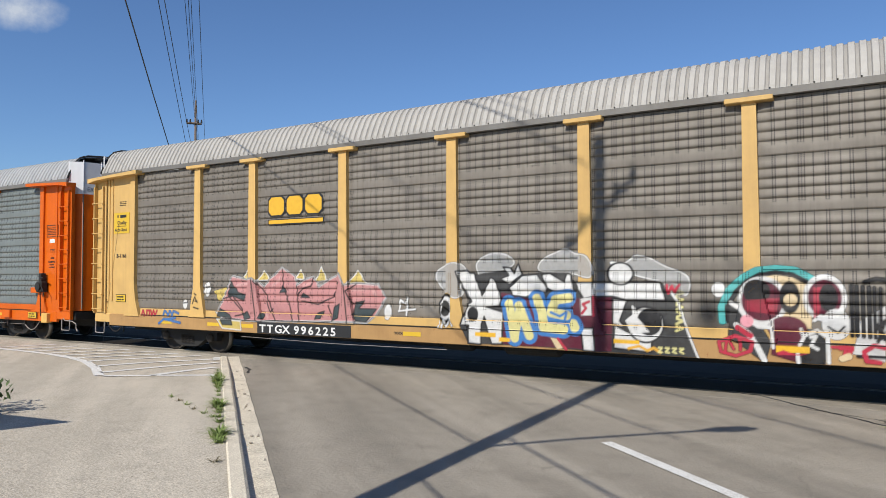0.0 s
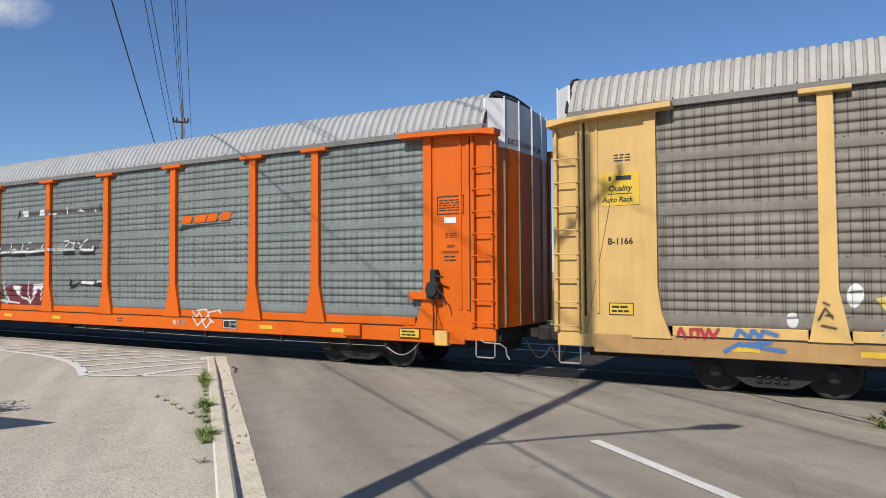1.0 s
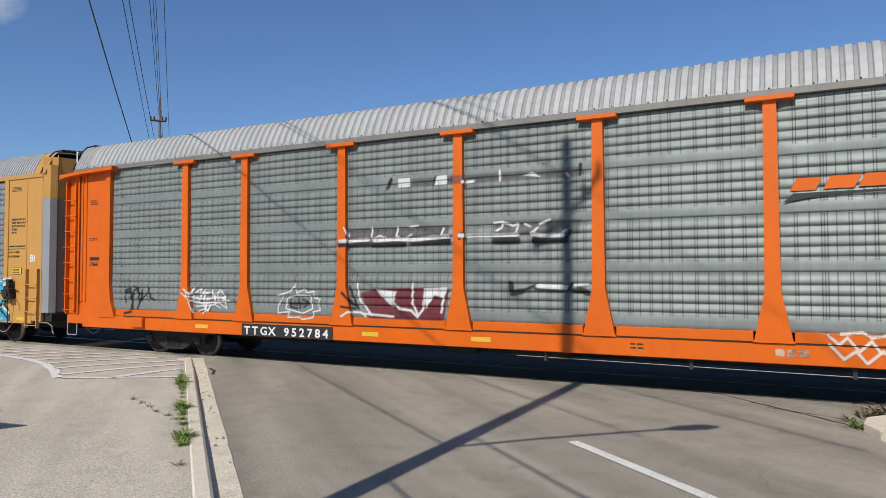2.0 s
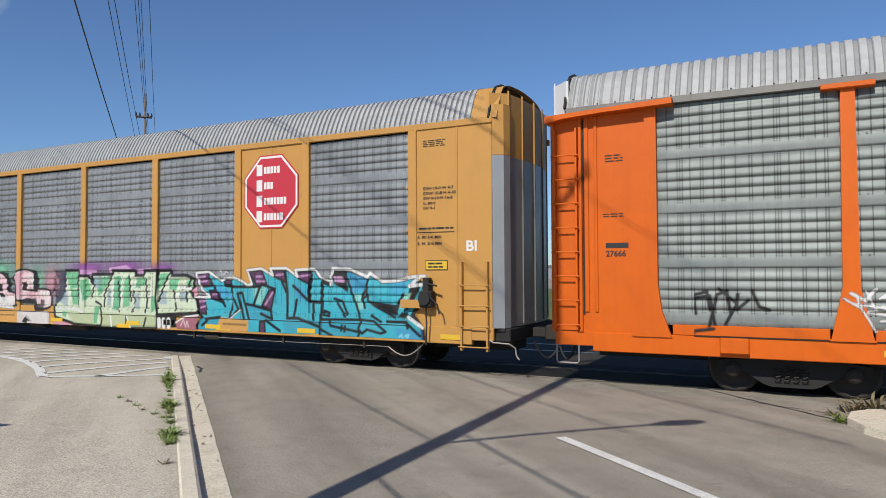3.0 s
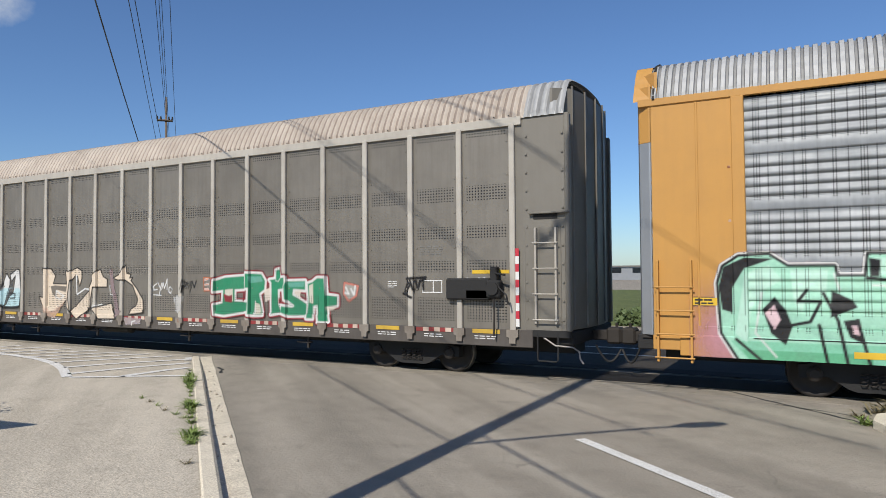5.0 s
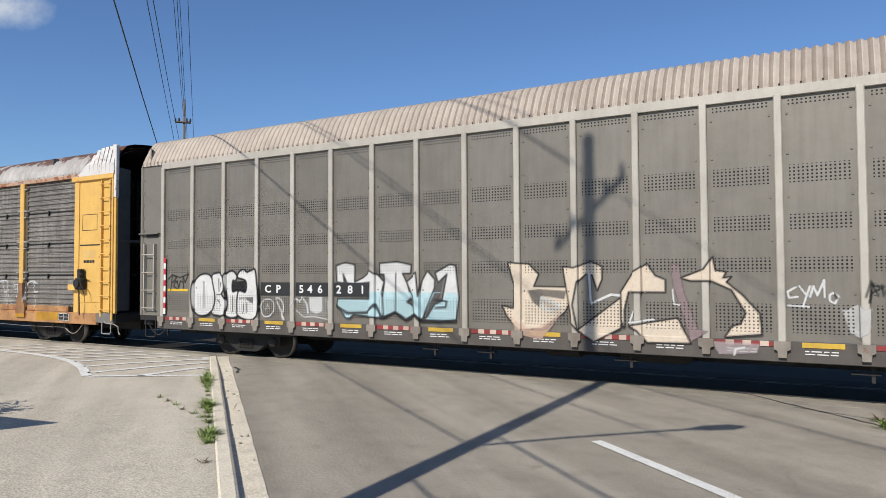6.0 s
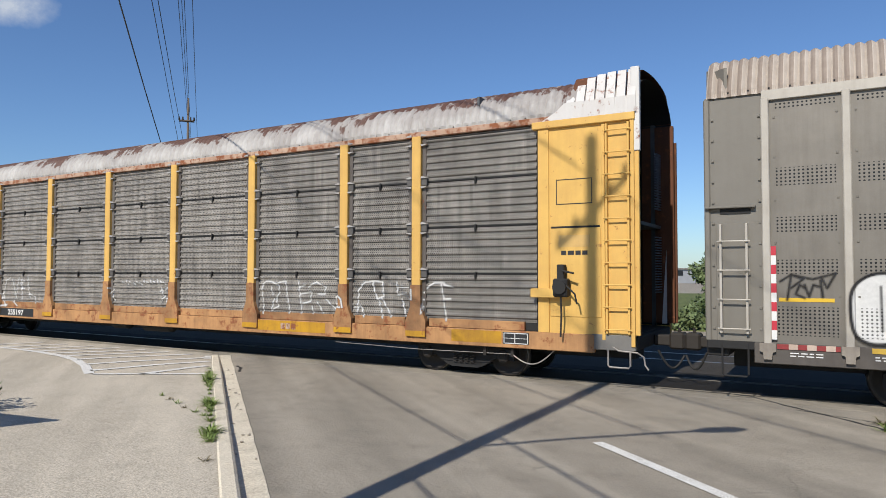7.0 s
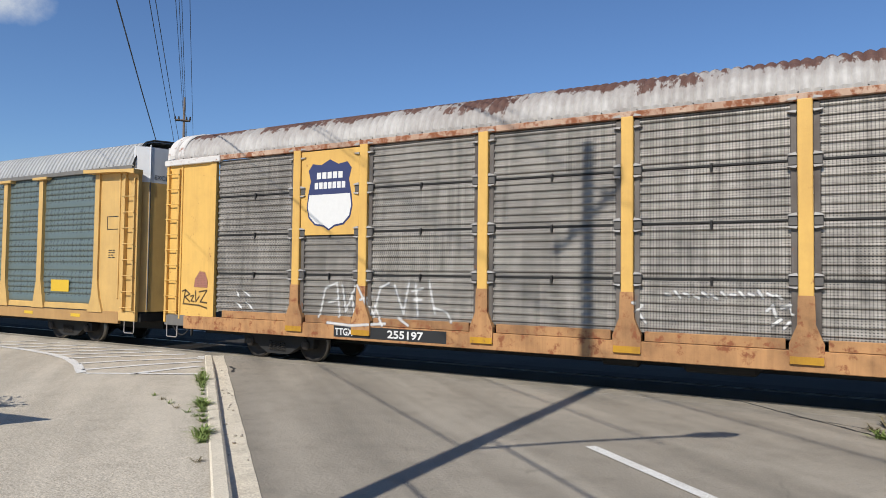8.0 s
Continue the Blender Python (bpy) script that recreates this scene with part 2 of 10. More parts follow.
def lettering(parent, text, x, z, high, mat, y, wide=1.0, name="lettering", slant=0.0, label=""):
    """Words on a side that faces -y; x, z is the lower left corner."""
    cu = bpy.data.curves.new(name, "FONT")
    cu.body, cu.size, cu.extrude, cu.shear, cu.resolution_u, cu.offset = text, high / 0.7, 0.001, slant, 3, high * 0.035
    ob = bpy.data.objects.new(name, cu)
    me = bpy.data.meshes.new_from_object(ob)
    bpy.data.objects.remove(ob)
    for p in me.vertices:
        a, b, c = p.co
        p.co = (x + a * wide, y - c, z + b)
    me.materials.clear()
    if len(text.replace(" ", "")) < 2 or high < 0.09:
        ob = part(name, me, mat, parent, label)
        if high < 0.09:
            ob["kind"] = "stuff"
        return ob
    bm = bmesh.new()
    bm.from_mesh(me)
    bm.verts.index_update()
    left, letters = set(bm.verts), []
    while left:
        seed = left.pop()
        island, edge = {seed}, [seed]
        while edge:
            for e in edge.pop().link_edges:
                for q in e.verts:
                    if q in left:
                        left.discard(q)
                        island.add(q)
                        edge.append(q)
        letters.append(island)
    for island in sorted(letters, key=lambda k: min(q.co.x for q in k)):
        order = sorted(island, key=lambda q: q.index)
        spot = {q: k for k, q in enumerate(order)}
        g = Geo().add([q.co for q in order], [[spot[q] for q in f.verts] for f in bm.faces if f.verts[0] in island])
        part("letter", g, mat, parent, label)
    bm.free()


def bars(parent, x, z, widths, high, mat, y, gap=0.04, name="lettering", lean=0.0):
    """Unreadable writing or a brand name, as plain bars."""
    g, made = Geo(), None
    for w in widths:
        if w > 0:
            shape = [(x, z), (x + w, z), (x + w + lean * high, z + high), (x + lean * high, z + high)]
            if high < 0.05:
                g.prism(shape, y - 0.003, y)
            else:
                made = part(name, Geo().prism(shape, y - 0.003, y), mat, parent)
        x += abs(w) + gap
    if g.v:
        made = part(name, g, mat, parent)
        made["kind"] = "stuff"
    return made


# ---- rail cars ----
LEN, HALF, PITCH = 27.33, 1.5, 28.5
TRACK_Y = 13.757
SPEED, LEFT_0 = 14.686, -19.25
AXLE, WHEEL_R, TRUCK_X = 1.78, 0.42, 3.65
wheelsets = []


def roof_geo(x0, x1, pitch, deep, round_rib=False, lift=0.0, sloped=False):
    """Ribbed roof skin; sloped roofs rise in a straight flank before they turn over the crest."""
    prof = [(-1.49, 5.06), (-1.42, 5.24), (-1.33, 5.42), (-1.23, 5.6), (-1.1, 5.74), (-0.85, 5.82), (-0.4, 5.865), (0, 5.88)] if sloped else [(-1.49, 5.06), (-1.48, 5.2), (-1.43, 5.38), (-1.31, 5.56), (-1.1, 5.71), (-0.8, 5.81), (-0.4, 5.87), (0, 5.885)]
    prof = [p for a, b in zip(prof, prof[1:]) for p in (a, ((a[0] + b[0]) / 2 * 1.003, (a[1] + b[1]) / 2 + 0.004))] + prof[-1:]
    prof = prof + [(-y, z) for y, z in prof[-2::-1]]
    xs, n = [], max(1, round((x1 - x0) / pitch))
    p = (x1 - x0) / n
    for i in range(n):
        for a, h in (((0.0, 0), (0.17, 0.5), (0.33, 0.87), (0.5, 1), (0.67, 0.87), (0.83, 0.5)) if round_rib else ((0.0, 0), (0.26, 0), (0.38, 1), (0.9, 1))):
            xs.append((x0 + (i + a) * p, h * deep))
    xs.append((x1, 0))

    def point(a, b):
        y, z = b
        k = math.hypot(y * 0.7, z - 4.6)
        edge = 0.25 if z < 5.1 else 1.0
        return (a[0], y + a[1] * edge * y * 0.7 / k, z + lift + a[1] * edge * (z - 4.6) / k)
    return Geo().sheet(xs, prof, point)


def panel_profile(kind):
    """Heights and depths of one bay's ribbed sheets, bottom to top."""
    rows = []
    if kind == "groups":
        for r in range(4):
            z = 1.2 + r * 0.9375
            rows += [(z + 0.002, 0.02), (z + 0.03, 0.022), (z + 0.1, 0.02), (z + 0.2, 0.01), (z + 0.222, 0)]
            for i in range(4):
                c = z + 0.3 + i * 0.163
                rows += [(c - 0.078, 0), (c - 0.064, 0.002), (c - 0.053, 0.022), (c - 0.038, 0.033), (c - 0.012, 0.036), (c + 0.02, 0.029), (c + 0.05, 0.014), (c + 0.075, 0.002)]
            rows += [(z + 0.9, 0), (z + 0.932, 0.002), (z + 0.9355, 0.002)]
    else:
        for r in range(4):
            z = 1.12 + r * 0.965
            rows += [(z + 0.001, -0.07), (z + 0.032, -0.07), (z + 0.034, 0)]
            for i in range(6):
                b = z + 0.05 + i * 0.148
                rows += [(b, 0), (b + 0.048, 0), (b + 0.06, 0.026), (b + 0.075, 0.034), (b + 0.098, 0.032), (b + 0.128, 0.002)]
            rows += [(z + 0.945, 0), (z + 0.947, -0.07)]
    return [(1.16, 0)] + rows + [(4.96, 0)]


def sag_bay(kind, x0, x1, seed):
    rng = random.Random(seed)
    bow, tilt = rng.uniform(-0.012, 0.012), rng.uniform(0, 6.28)
    prof = panel_profile(kind)
    cols = [x0 + (x1 - x0) * i / 16 for i in range(17)]

    def point(a, b):
        u = (a - x0) / (x1 - x0)
        ends = min(1.0, min(u, 1 - u) * (x1 - x0) / 0.07)
        dent = 0.004 * math.sin(u * 9.5 + tilt + b[0] * 1.3) * math.sin(b[0] * 3.35 + tilt) * ends if kind == "groups" else 0
        deep = b[1] * ends if kind == "groups" and b[1] > 0.002 else b[1]
        return a, -1.42 - deep - dent - bow * math.sin(math.pi * u), b[0]
    return Geo().sheet(cols, prof, point)


def flared_post(x, w, top=True, z_flare=1.82, w_flare=0.58):
    g = Geo()
    g.prism([(x - w_flare / 2, 1.0), (x + w_flare / 2, 1.0), (x + w / 2 + 0.02, z_flare), (x + w / 2, 4.93), (x - w / 2, 4.93), (x - w / 2 - 0.02, z_flare)], -1.525, -1.41)
    g.prism([(x - w_flare / 2 - 0.02, 0.99), (x + w_flare / 2 + 0.02, 0.99), (x + w_flare / 2 + 0.02, 1.02), (x - w_flare / 2 - 0.02, 1.02)], -1.54, -1.41)
    if top:
        g.box(x - 0.37, x + 0.37, -1.6, -1.41, 4.9, 4.985, 0.012)
    return g


def both_ends(parent, name, make, mat, label=""):
    """One part at the left end and its mirror at the right end."""
    g = make()
    part(name, g, mat, parent, label)
    m = Geo()
    m.v = [(LEN - x, y, z) for x, y, z in g.v]
    m.f = [tuple(reversed(q)) for q in g.f]
    part(name, m, mat, parent, label)


def far_side(parent):
    """The other side of the car: the same sheets and posts, turned about."""
    turn = pose(LEN, 0, 0, 0, 0, 180)
    for ob in list(parent.children):
        if ob.name.split(".")[0] in ("side_panel", "post", "bottom_rail", "side_sill", "top_chord", "end_panel", "end_stile", "ladder_rail", "top_bracket"):
            o = new(ob.name.split(".")[0], ob.data)
            o.parent = parent
            o.matrix_local = turn


def ladder(parent, x0, x1, z0, z1, step, mat, y=-1.5, droop=True):
    for x in (x0, x1):
        part("ladder_rail", Geo().box(x - 0.02, x + 0.02, y - 0.09, y + 0.02, z0 - 0.08, z1 + 0.08, 0.006), mat, parent)
    z = z0
    while z <= z1 + 0.01:
        part("rung", Geo().tube([(x0 - 0.05, y - 0.1, z), (x0, y - 0.115, z), (x1, y - 0.115, z), (x1 + 0.05, y - 0.1, z)], 0.014, 6), mat, parent, "thin steel ladder rung")
        z += step


def wheelset(parent, x):
    g = Geo()
    n = 28
    prof = [(-0.86, 0.0), (-0.86, 0.09), (-0.80, 0.1), (-0.80, 0.33), (-0.82, 0.36), (-0.82, WHEEL_R), (-0.73, WHEEL_R + 0.003), (-0.70, WHEEL_R + 0.028), (-0.68, WHEEL_R + 0.02), (-0.68, 0.35), (-0.72, 0.32), (-0.72, 0.1), (-0.68, 0.08), (0, 0.075)]
    prof = prof + [(-y, r) for y, r in prof[-2::-1]]
    g.sheet([2 * math.pi * k / n for k in range(n + 1)], prof, lambda a, b: (b[1] * math.cos(a), b[0], b[1] * math.sin(a)))
    for k in range(3):
        a = 2 * math.pi * k / 3
        cx, cz = 0.055 * math.cos(a), 0.055 * math.sin(a)
        g.box(cx - 0.015, cx + 0.015, -0.89, -0.85, cz - 0.015, cz + 0.015)
    ob = part("wheelset", g, GREASE, parent, "steel axle with two wheels, bright treads", True)
    ob.data.materials.append(STEEL)
    for p in ob.data.polygons:
        if math.hypot(p.center.x, p.center.z) > WHEEL_R - 0.02:
            p.material_index = 1
    ob.location = (x, 0, WHEEL_R)
    wheelsets.append((ob, x))
    return ob


def truck(parent, x):
    g = Geo()
    for s in (-1, 1):
        y0, y1 = sorted((s * 0.9, s * 1.08))
        g.prism([(x - 1.12, 0.34), (x - 1.12, 0.56), (x - 0.62, 0.62), (x - 0.3, 0.72), (x + 0.3, 0.72), (x + 0.62, 0.62), (x + 1.12, 0.56), (x + 1.12, 0.34),
                 (x + 0.7, 0.38), (x + 0.42, 0.2), (x + 0.3, 0.16), (x - 0.3, 0.16), (x - 0.42, 0.2), (x - 0.7, 0.38)], y0, y1)
    g.box(x - 0.22, x + 0.22, -1.0, 1.0, 0.4, 0.62, 0.03)
    body = part("truck", g, DARK, parent, "black cast steel bogie with sprung side frames")
    for s in (-1, 1):
        for k in range(4):
            cx = x - 0.2 + k * 0.133
            pts = [(cx + 0.05 * math.cos(a * 1.3), s * 1.1 + 0.05 * math.sin(a * 1.3), 0.24 + a * 0.012) for a in range(20)]
            part("spring", Geo().tube(pts, 0.012, 5), GREASE, body, "coil spring")
        for e in (-1, 1):
            part("bearing_cap", Geo().tube([(x + e * AXLE / 2, s * 0.9, WHEEL_R), (x + e * AXLE / 2, s * 1.12, WHEEL_R), (x + e * AXLE / 2, s * 1.15, WHEEL_R)], [0.13, 0.12, 0.07], 14), GREASE, body)
    for e in (-1, 1):
        w = wheelset(body, x + e * AXLE / 2)
    return body


def underframe(parent, sill_mat, deck_mat, beam=0.6):
    part("side_sill", Geo().box(0.75, LEN - 0.75, -1.5, -1.4, 0.655, 0.99, 0.012), sill_mat, parent)
    part("deck", Geo().box(0.1, LEN - 0.1, -1.39, 1.39, 0.93, 0.99), deck_mat, parent)
    g = Geo().box(0.3, LEN - 0.3, -0.35, 0.35, 0.45, 0.93)
    for k in range(12):
        x = 5.4 + k * 1.5
        g.box(x - 0.06, x + 0.06, -1.39, 1.39, 0.62, 0.93)
    part("center_sill", g, DARK, parent)
    for k in range(9):
        x = 5.1 + k * (LEN - 10.2) / 8
        part("cross_bearer", Geo().prism([(x - 0.3, 0.7), (x - 0.24, beam), (x + 0.24, beam), (x + 0.3, 0.7)], -1.36, 1.36), DARK, parent, "black underframe cross bearer")
    part("brake_cylinder", Geo().tube([(11.6, -0.75, 0.62), (11.65, -0.75, 0.62), (12.3, -0.75, 0.62), (12.35, -0.75, 0.62)], [0.1, 0.17, 0.17, 0.1], 14), DARK, parent)
    part("air_tank", Geo().tube([(13.1, -0.85, 0.6), (13.18, -0.85, 0.6), (14.3, -0.85, 0.6), (14.38, -0.85, 0.6)], [0.08, 0.16, 0.16, 0.08], 14), DARK, parent)
    for e in (TRUCK_X, LEN - TRUCK_X):
        truck(parent, e)
    for end, s in ((0, -1), (LEN, 1)):
        g = Geo().box(min(end, end + s * 0.42), max(end, end + s * 0.42), -0.13, 0.13, 0.72, 0.92, 0.02)
        g.box(min(end + s * 0.3, end + s * 0.585), max(end + s * 0.3, end + s * 0.585), -0.2, 0.16, 0.66, 0.98, 0.04)
        g.tube([(end + s * 0.45, 0.05, 0.98), (end + s * 0.45, 0.05, 1.06)], 0.03, 6)
        part("coupler", g, GREASE, parent, "rust-brown knuckle coupler")
        hose = [(end + s * (0.15 + 0.42 * k / 8), -0.42 + 0.3 * k / 8, 0.66 - 0.34 * math.sin(math.pi * k / 8 * 0.9)) for k in range(9)]
        part("air_hose", Geo().tube(hose, 0.022, 6), RUBBER, parent, "black rubber air hose")
        part("end_beam", Geo().box(min(end - s * 0.35, end), max(end - s * 0.35, end), -1.35, 1.35, 0.72, 0.98, 0.02), DARK, parent)


def stirrup(parent, x0, x1, mat, z0=0.42, z1=0.95):
    part("stirrup_step", Geo().tube([(x0, -1.47, z1), (x0, -1.48, z0 + 0.03), (x0 + 0.03, -1.48, z0), (x1 - 0.03, -1.48, z0), (x1, -1.48, z0 + 0.03), (x1, -1.47, z1)], 0.017, 6), mat, parent)


def cut_lever(parent, x, mat):
    part("cut_lever", Geo().tube([(x - 0.55, -1.45, 0.86), (x - 0.3, -1.5, 0.72), (x + 0.02, -1.46, 0.7), (x + 0.12, -1.4, 0.62), (x + 0.14, -1.4, 0.48), (x + 0.2, -1.4, 0.4)], 0.016, 6), mat, parent, "bent pale uncoupling lever")


def brake_gear(parent, x, z, mat):
    """Hand brake housing with its chain wheel, bracket and hanging chain."""
    g = Geo().box(x - 0.14, x + 0.14, -1.72, -1.5, z - 0.18, z + 0.16, 0.03)
    g.box(x - 0.07, x + 0.07, -1.68, -1.52, z + 0.14, z + 0.42, 0.015)
    g.tube([(x + 0.05, -1.7, z + 0.3), (x + 0.28, -1.74, z + 0.26)], 0.02, 6)
    g.tube([(x, -1.7, z), (x, -1.76, z)], 0.13, 14)
    g.tube([(x + 0.1, -1.7, z + 0.05), (x + 0.3, -1.74, z - 0.12), (x + 0.33, -1.72, z - 0.3)], 0.016, 6)
    part("brake_housing", g, DARK, parent, "black hand brake housing")
    part("brake_bracket", Geo().box(x - 0.62, x + 0.1, -1.62, -1.5, z - 0.2, z - 0.03, 0.01), mat, parent)
    part("brake_chain", Geo().tube([(x, -1.66, z - 0.15), (x + 0.01, -1.65, z - 0.5), (x - 0.02, -1.62, z - 0.92)], 0.018, 6), GREASE, parent)


def brake_rod(parent, x0, x1, side_posts, z=0.52):
    g = Geo().tube([(x0, -1.36, z + 0.02), ((x0 + x1) / 2, -1.36, z - 0.02), (x1, -1.36, z)], 0.007, 6)
    part("brake_rod", g, PALE_ROD, parent, "thin pale brake rod slung below the sill")
    for x in side_posts:
        part("rod_hanger", Geo().box(x - 0.03, x + 0.03, -1.4, -1.33, z - 0.05, 0.7), GREASE, parent)
    if side_posts:
        part("slack_chain", Geo().tube([(x1 + 0.9 * k / 10, -1.38, z - 0.24 * math.sin(math.pi * k / 10) + 0.16 * k / 10) for k in range(11)], 0.013, 6), PALE_ROD, parent)


def rivets(parent, pts, y, mat, r=0.016):
    g = Geo()
    for x, z in pts:
        g.box(x - r, x + r, y - 0.012, y, z - r, z + r, 0.004)
    part("riveting", g, mat, parent)["kind"] = "stuff"


def shell_car(name, label, body, sheet, roof_mat, chord, posts, style, sill=None, roof_pitch=0.155, round_roof=False, inner=(1.83, 1.83)):
    """Underframe, posts, ribbed sheets, chords and roof that most of the cars share."""
    car = thing(name, label, "rail car", "cars of the train")
    sill = sill or body
    underframe(car, sill, GREASE)
    rivets(car, [(0.6 + 0.32 * k, 5.11) for k in range(82)], -1.5, DARK, 0.012)
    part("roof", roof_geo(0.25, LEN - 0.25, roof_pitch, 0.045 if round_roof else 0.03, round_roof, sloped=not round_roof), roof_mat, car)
    part("top_chord", Geo().box(0.3, LEN - 0.3, -1.52, -1.41, 4.97, 5.09, 0.008), chord, car)
    edges = [inner[0]] + list(posts) + [LEN - inner[1]]
    if style == "tee":
        part("sill_gap", Geo().box(2.2, LEN - 2.2, -1.516, -1.45, 0.984, 0.998), DARK, car, "dark joint above the sill")
    for i in range(len(edges) - 1):
        part("side_panel", sag_bay("rows" if style == "rows" else "groups", edges[i] + 0.06, edges[i + 1] - 0.06, i), sheet, car, "horizontally ribbed perforated steel sheet", style != "rows")
        part("bottom_rail", Geo().box(edges[i] + 0.3, edges[i + 1] - 0.3, -1.485, -1.41, 0.995, 1.17, 0.01), body if style != "rows" else sill, car)
        bolts = []
        for r in range(4):
            for k in range(4):
                bolts += [(edges[i] + (edges[i + 1] - edges[i]) * (k + 0.5) / 4, 1.2 + r * 0.9375 + 0.05), (edges[i] + (edges[i + 1] - edges[i]) * (k + 0.5) / 4, 1.2 + r * 0.9375 + 0.18)]
        if style != "rows":
            rivets(car, bolts, -1.42, DARK, 0.013)
    return car

# ---- car materials ----
def rib_pitch(x0, x1, pitch):
    return (x1 - x0) / max(1, round((x1 - x0) / pitch))



CSX_YELLOW = weathered("weathered light yellow paint", (0.74, 0.47, 0.16), (0.25, 0.16, 0.08), 0.3, 0.5, rust=0.12)
ORANGE = weathered("orange paint", (0.74, 0.135, 0.002), (0.38, 0.06, 0.006), 0.3, 0.5, rust=0.05)
KC_YELLOW = weathered("ochre yellow paint", (0.58, 0.30, 0.075), (0.3, 0.17, 0.07), 0.25, 0.5, rust=0.05)
UP_YELLOW = weathered("faded yellow paint", (0.80, 0.49, 0.13), (0.42, 0.23, 0.08), 0.42, 0.6, rust=0.3)
RUSTY_SILL = weathered("rust-stained yellow sill", (0.54, 0.285, 0.12), (0.13, 0.065, 0.035), 0.85, 0.7, rust=0.6)
WORN_SILL = weathered("worn tan sill", (0.52, 0.31, 0.12), (0.26, 0.14, 0.06), 0.5, 0.6, rust=0.25)
GREY_SHEET = weathered("dull grey perforated sheet", (0.25, 0.222, 0.185), (0.115, 0.1, 0.08), 0.55, 0.6, 0.1, HOLE_COLS, 0.9)
BLUE_SHEET = weathered("galvanised perforated sheet", (0.25, 0.276, 0.26), (0.125, 0.14, 0.134), 0.5, 0.54, 0.22, HOLE_COLS, 0.8)
KC_SHEET = weathered("bright galvanised perforated sheet", (0.31, 0.325, 0.335), (0.12, 0.13, 0.135), 0.5, 0.52, 0.3, HOLE_COLS, 0.8)
MESH_SHEET = weathered("finely perforated grey sheet", (0.43, 0.395, 0.345), (0.09, 0.08, 0.07), 0.65, 0.5, 0.25, HOLE_MESH, 1.4)
FAR_SHEET = weathered("grey-green galvanised sheet", (0.20, 0.25, 0.235), (0.12, 0.14, 0.13), 0.3, 0.42, 0.45, HOLE_COLS, 0.5)
CP_SHEET = weathered("grey painted sheet with punched bands", (0.252, 0.228, 0.191), (0.14, 0.123, 0.1), 0.5, 0.46, 0.3, HOLE_BANDS, 0.8)
CP_GREY = weathered("grey painted steel", (0.222, 0.204, 0.172), (0.15, 0.13, 0.1), 0.35, 0.5, 0.1)
CP_POST = weathered("pale grey post", (0.54, 0.5, 0.43), (0.22, 0.18, 0.14), 0.4, 0.5, 0.1)
STRIP_YELLOW = weathered("grimy yellow strip", (0.68, 0.44, 0.06), (0.25, 0.15, 0.05), 0.6, 0.5)
STRIP_RED = weathered("grimy red strip", (0.34, 0.05, 0.05), (0.1, 0.04, 0.03), 0.6, 0.5)
STRIP_WHITE = weathered("grimy white strip", (0.66, 0.52, 0.42), (0.3, 0.2, 0.15), 0.6, 0.5)
CP_FOOT = weathered("grimy pale bracket", (0.34, 0.3, 0.25), (0.1, 0.07, 0.05), 0.7, 0.6, 0.1, rust=0.3)
# groove: rib shading coloured as dark stripes on these roofs
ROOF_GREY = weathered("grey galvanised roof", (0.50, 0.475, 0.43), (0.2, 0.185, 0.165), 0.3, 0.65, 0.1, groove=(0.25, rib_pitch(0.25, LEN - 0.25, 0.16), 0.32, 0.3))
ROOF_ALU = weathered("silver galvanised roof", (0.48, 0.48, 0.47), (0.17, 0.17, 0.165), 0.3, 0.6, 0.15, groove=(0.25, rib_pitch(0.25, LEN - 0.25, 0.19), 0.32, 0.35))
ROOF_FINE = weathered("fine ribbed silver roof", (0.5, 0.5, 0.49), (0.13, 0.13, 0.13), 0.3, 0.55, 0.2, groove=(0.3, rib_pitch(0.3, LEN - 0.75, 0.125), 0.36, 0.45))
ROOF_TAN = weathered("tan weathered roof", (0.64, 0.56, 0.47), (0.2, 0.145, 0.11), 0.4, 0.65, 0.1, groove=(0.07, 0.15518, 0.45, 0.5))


def peeling_roof():
    """White roof paint that has flaked off along the crest, down to red-brown primer."""
    n = Nodes("peeling white roof with rust")
    x, _, z = n.xyz()
    crest = n.ramp(z, 5.3, 5.82)
    patch = n.noise(0.9, 4, 0.6)
    flakes = n.noise(5.0, 8, 0.72, (1.0, 0.35, 0.35))
    worn = n.math("ADD", n.math("ADD", n.math("MULTIPLY", crest, 0.3), n.math("MULTIPLY", patch, 0.85)), n.math("MULTIPLY", flakes, 0.62))
    bare = n.ramp(worn, 0.92, 0.96)
    stain = n.ramp(worn, 0.55, 0.85)
    col = n.mix(n.math("MULTIPLY", stain, 0.6), (0.5, 0.48, 0.45), (0.2, 0.17, 0.15))
    col = n.mix(bare, col, n.mix(n.noise(18, 5), (0.06, 0.03, 0.024), (0.16, 0.08, 0.055)))
    n.put(n.bsdf.inputs["Base Color"], col)
    n.bsdf.inputs["Roughness"].default_value = 0.7
    n.bump(n.math("SUBTRACT", n.noise(40, 3), bare), 0.004, 0.5)
    return n.m


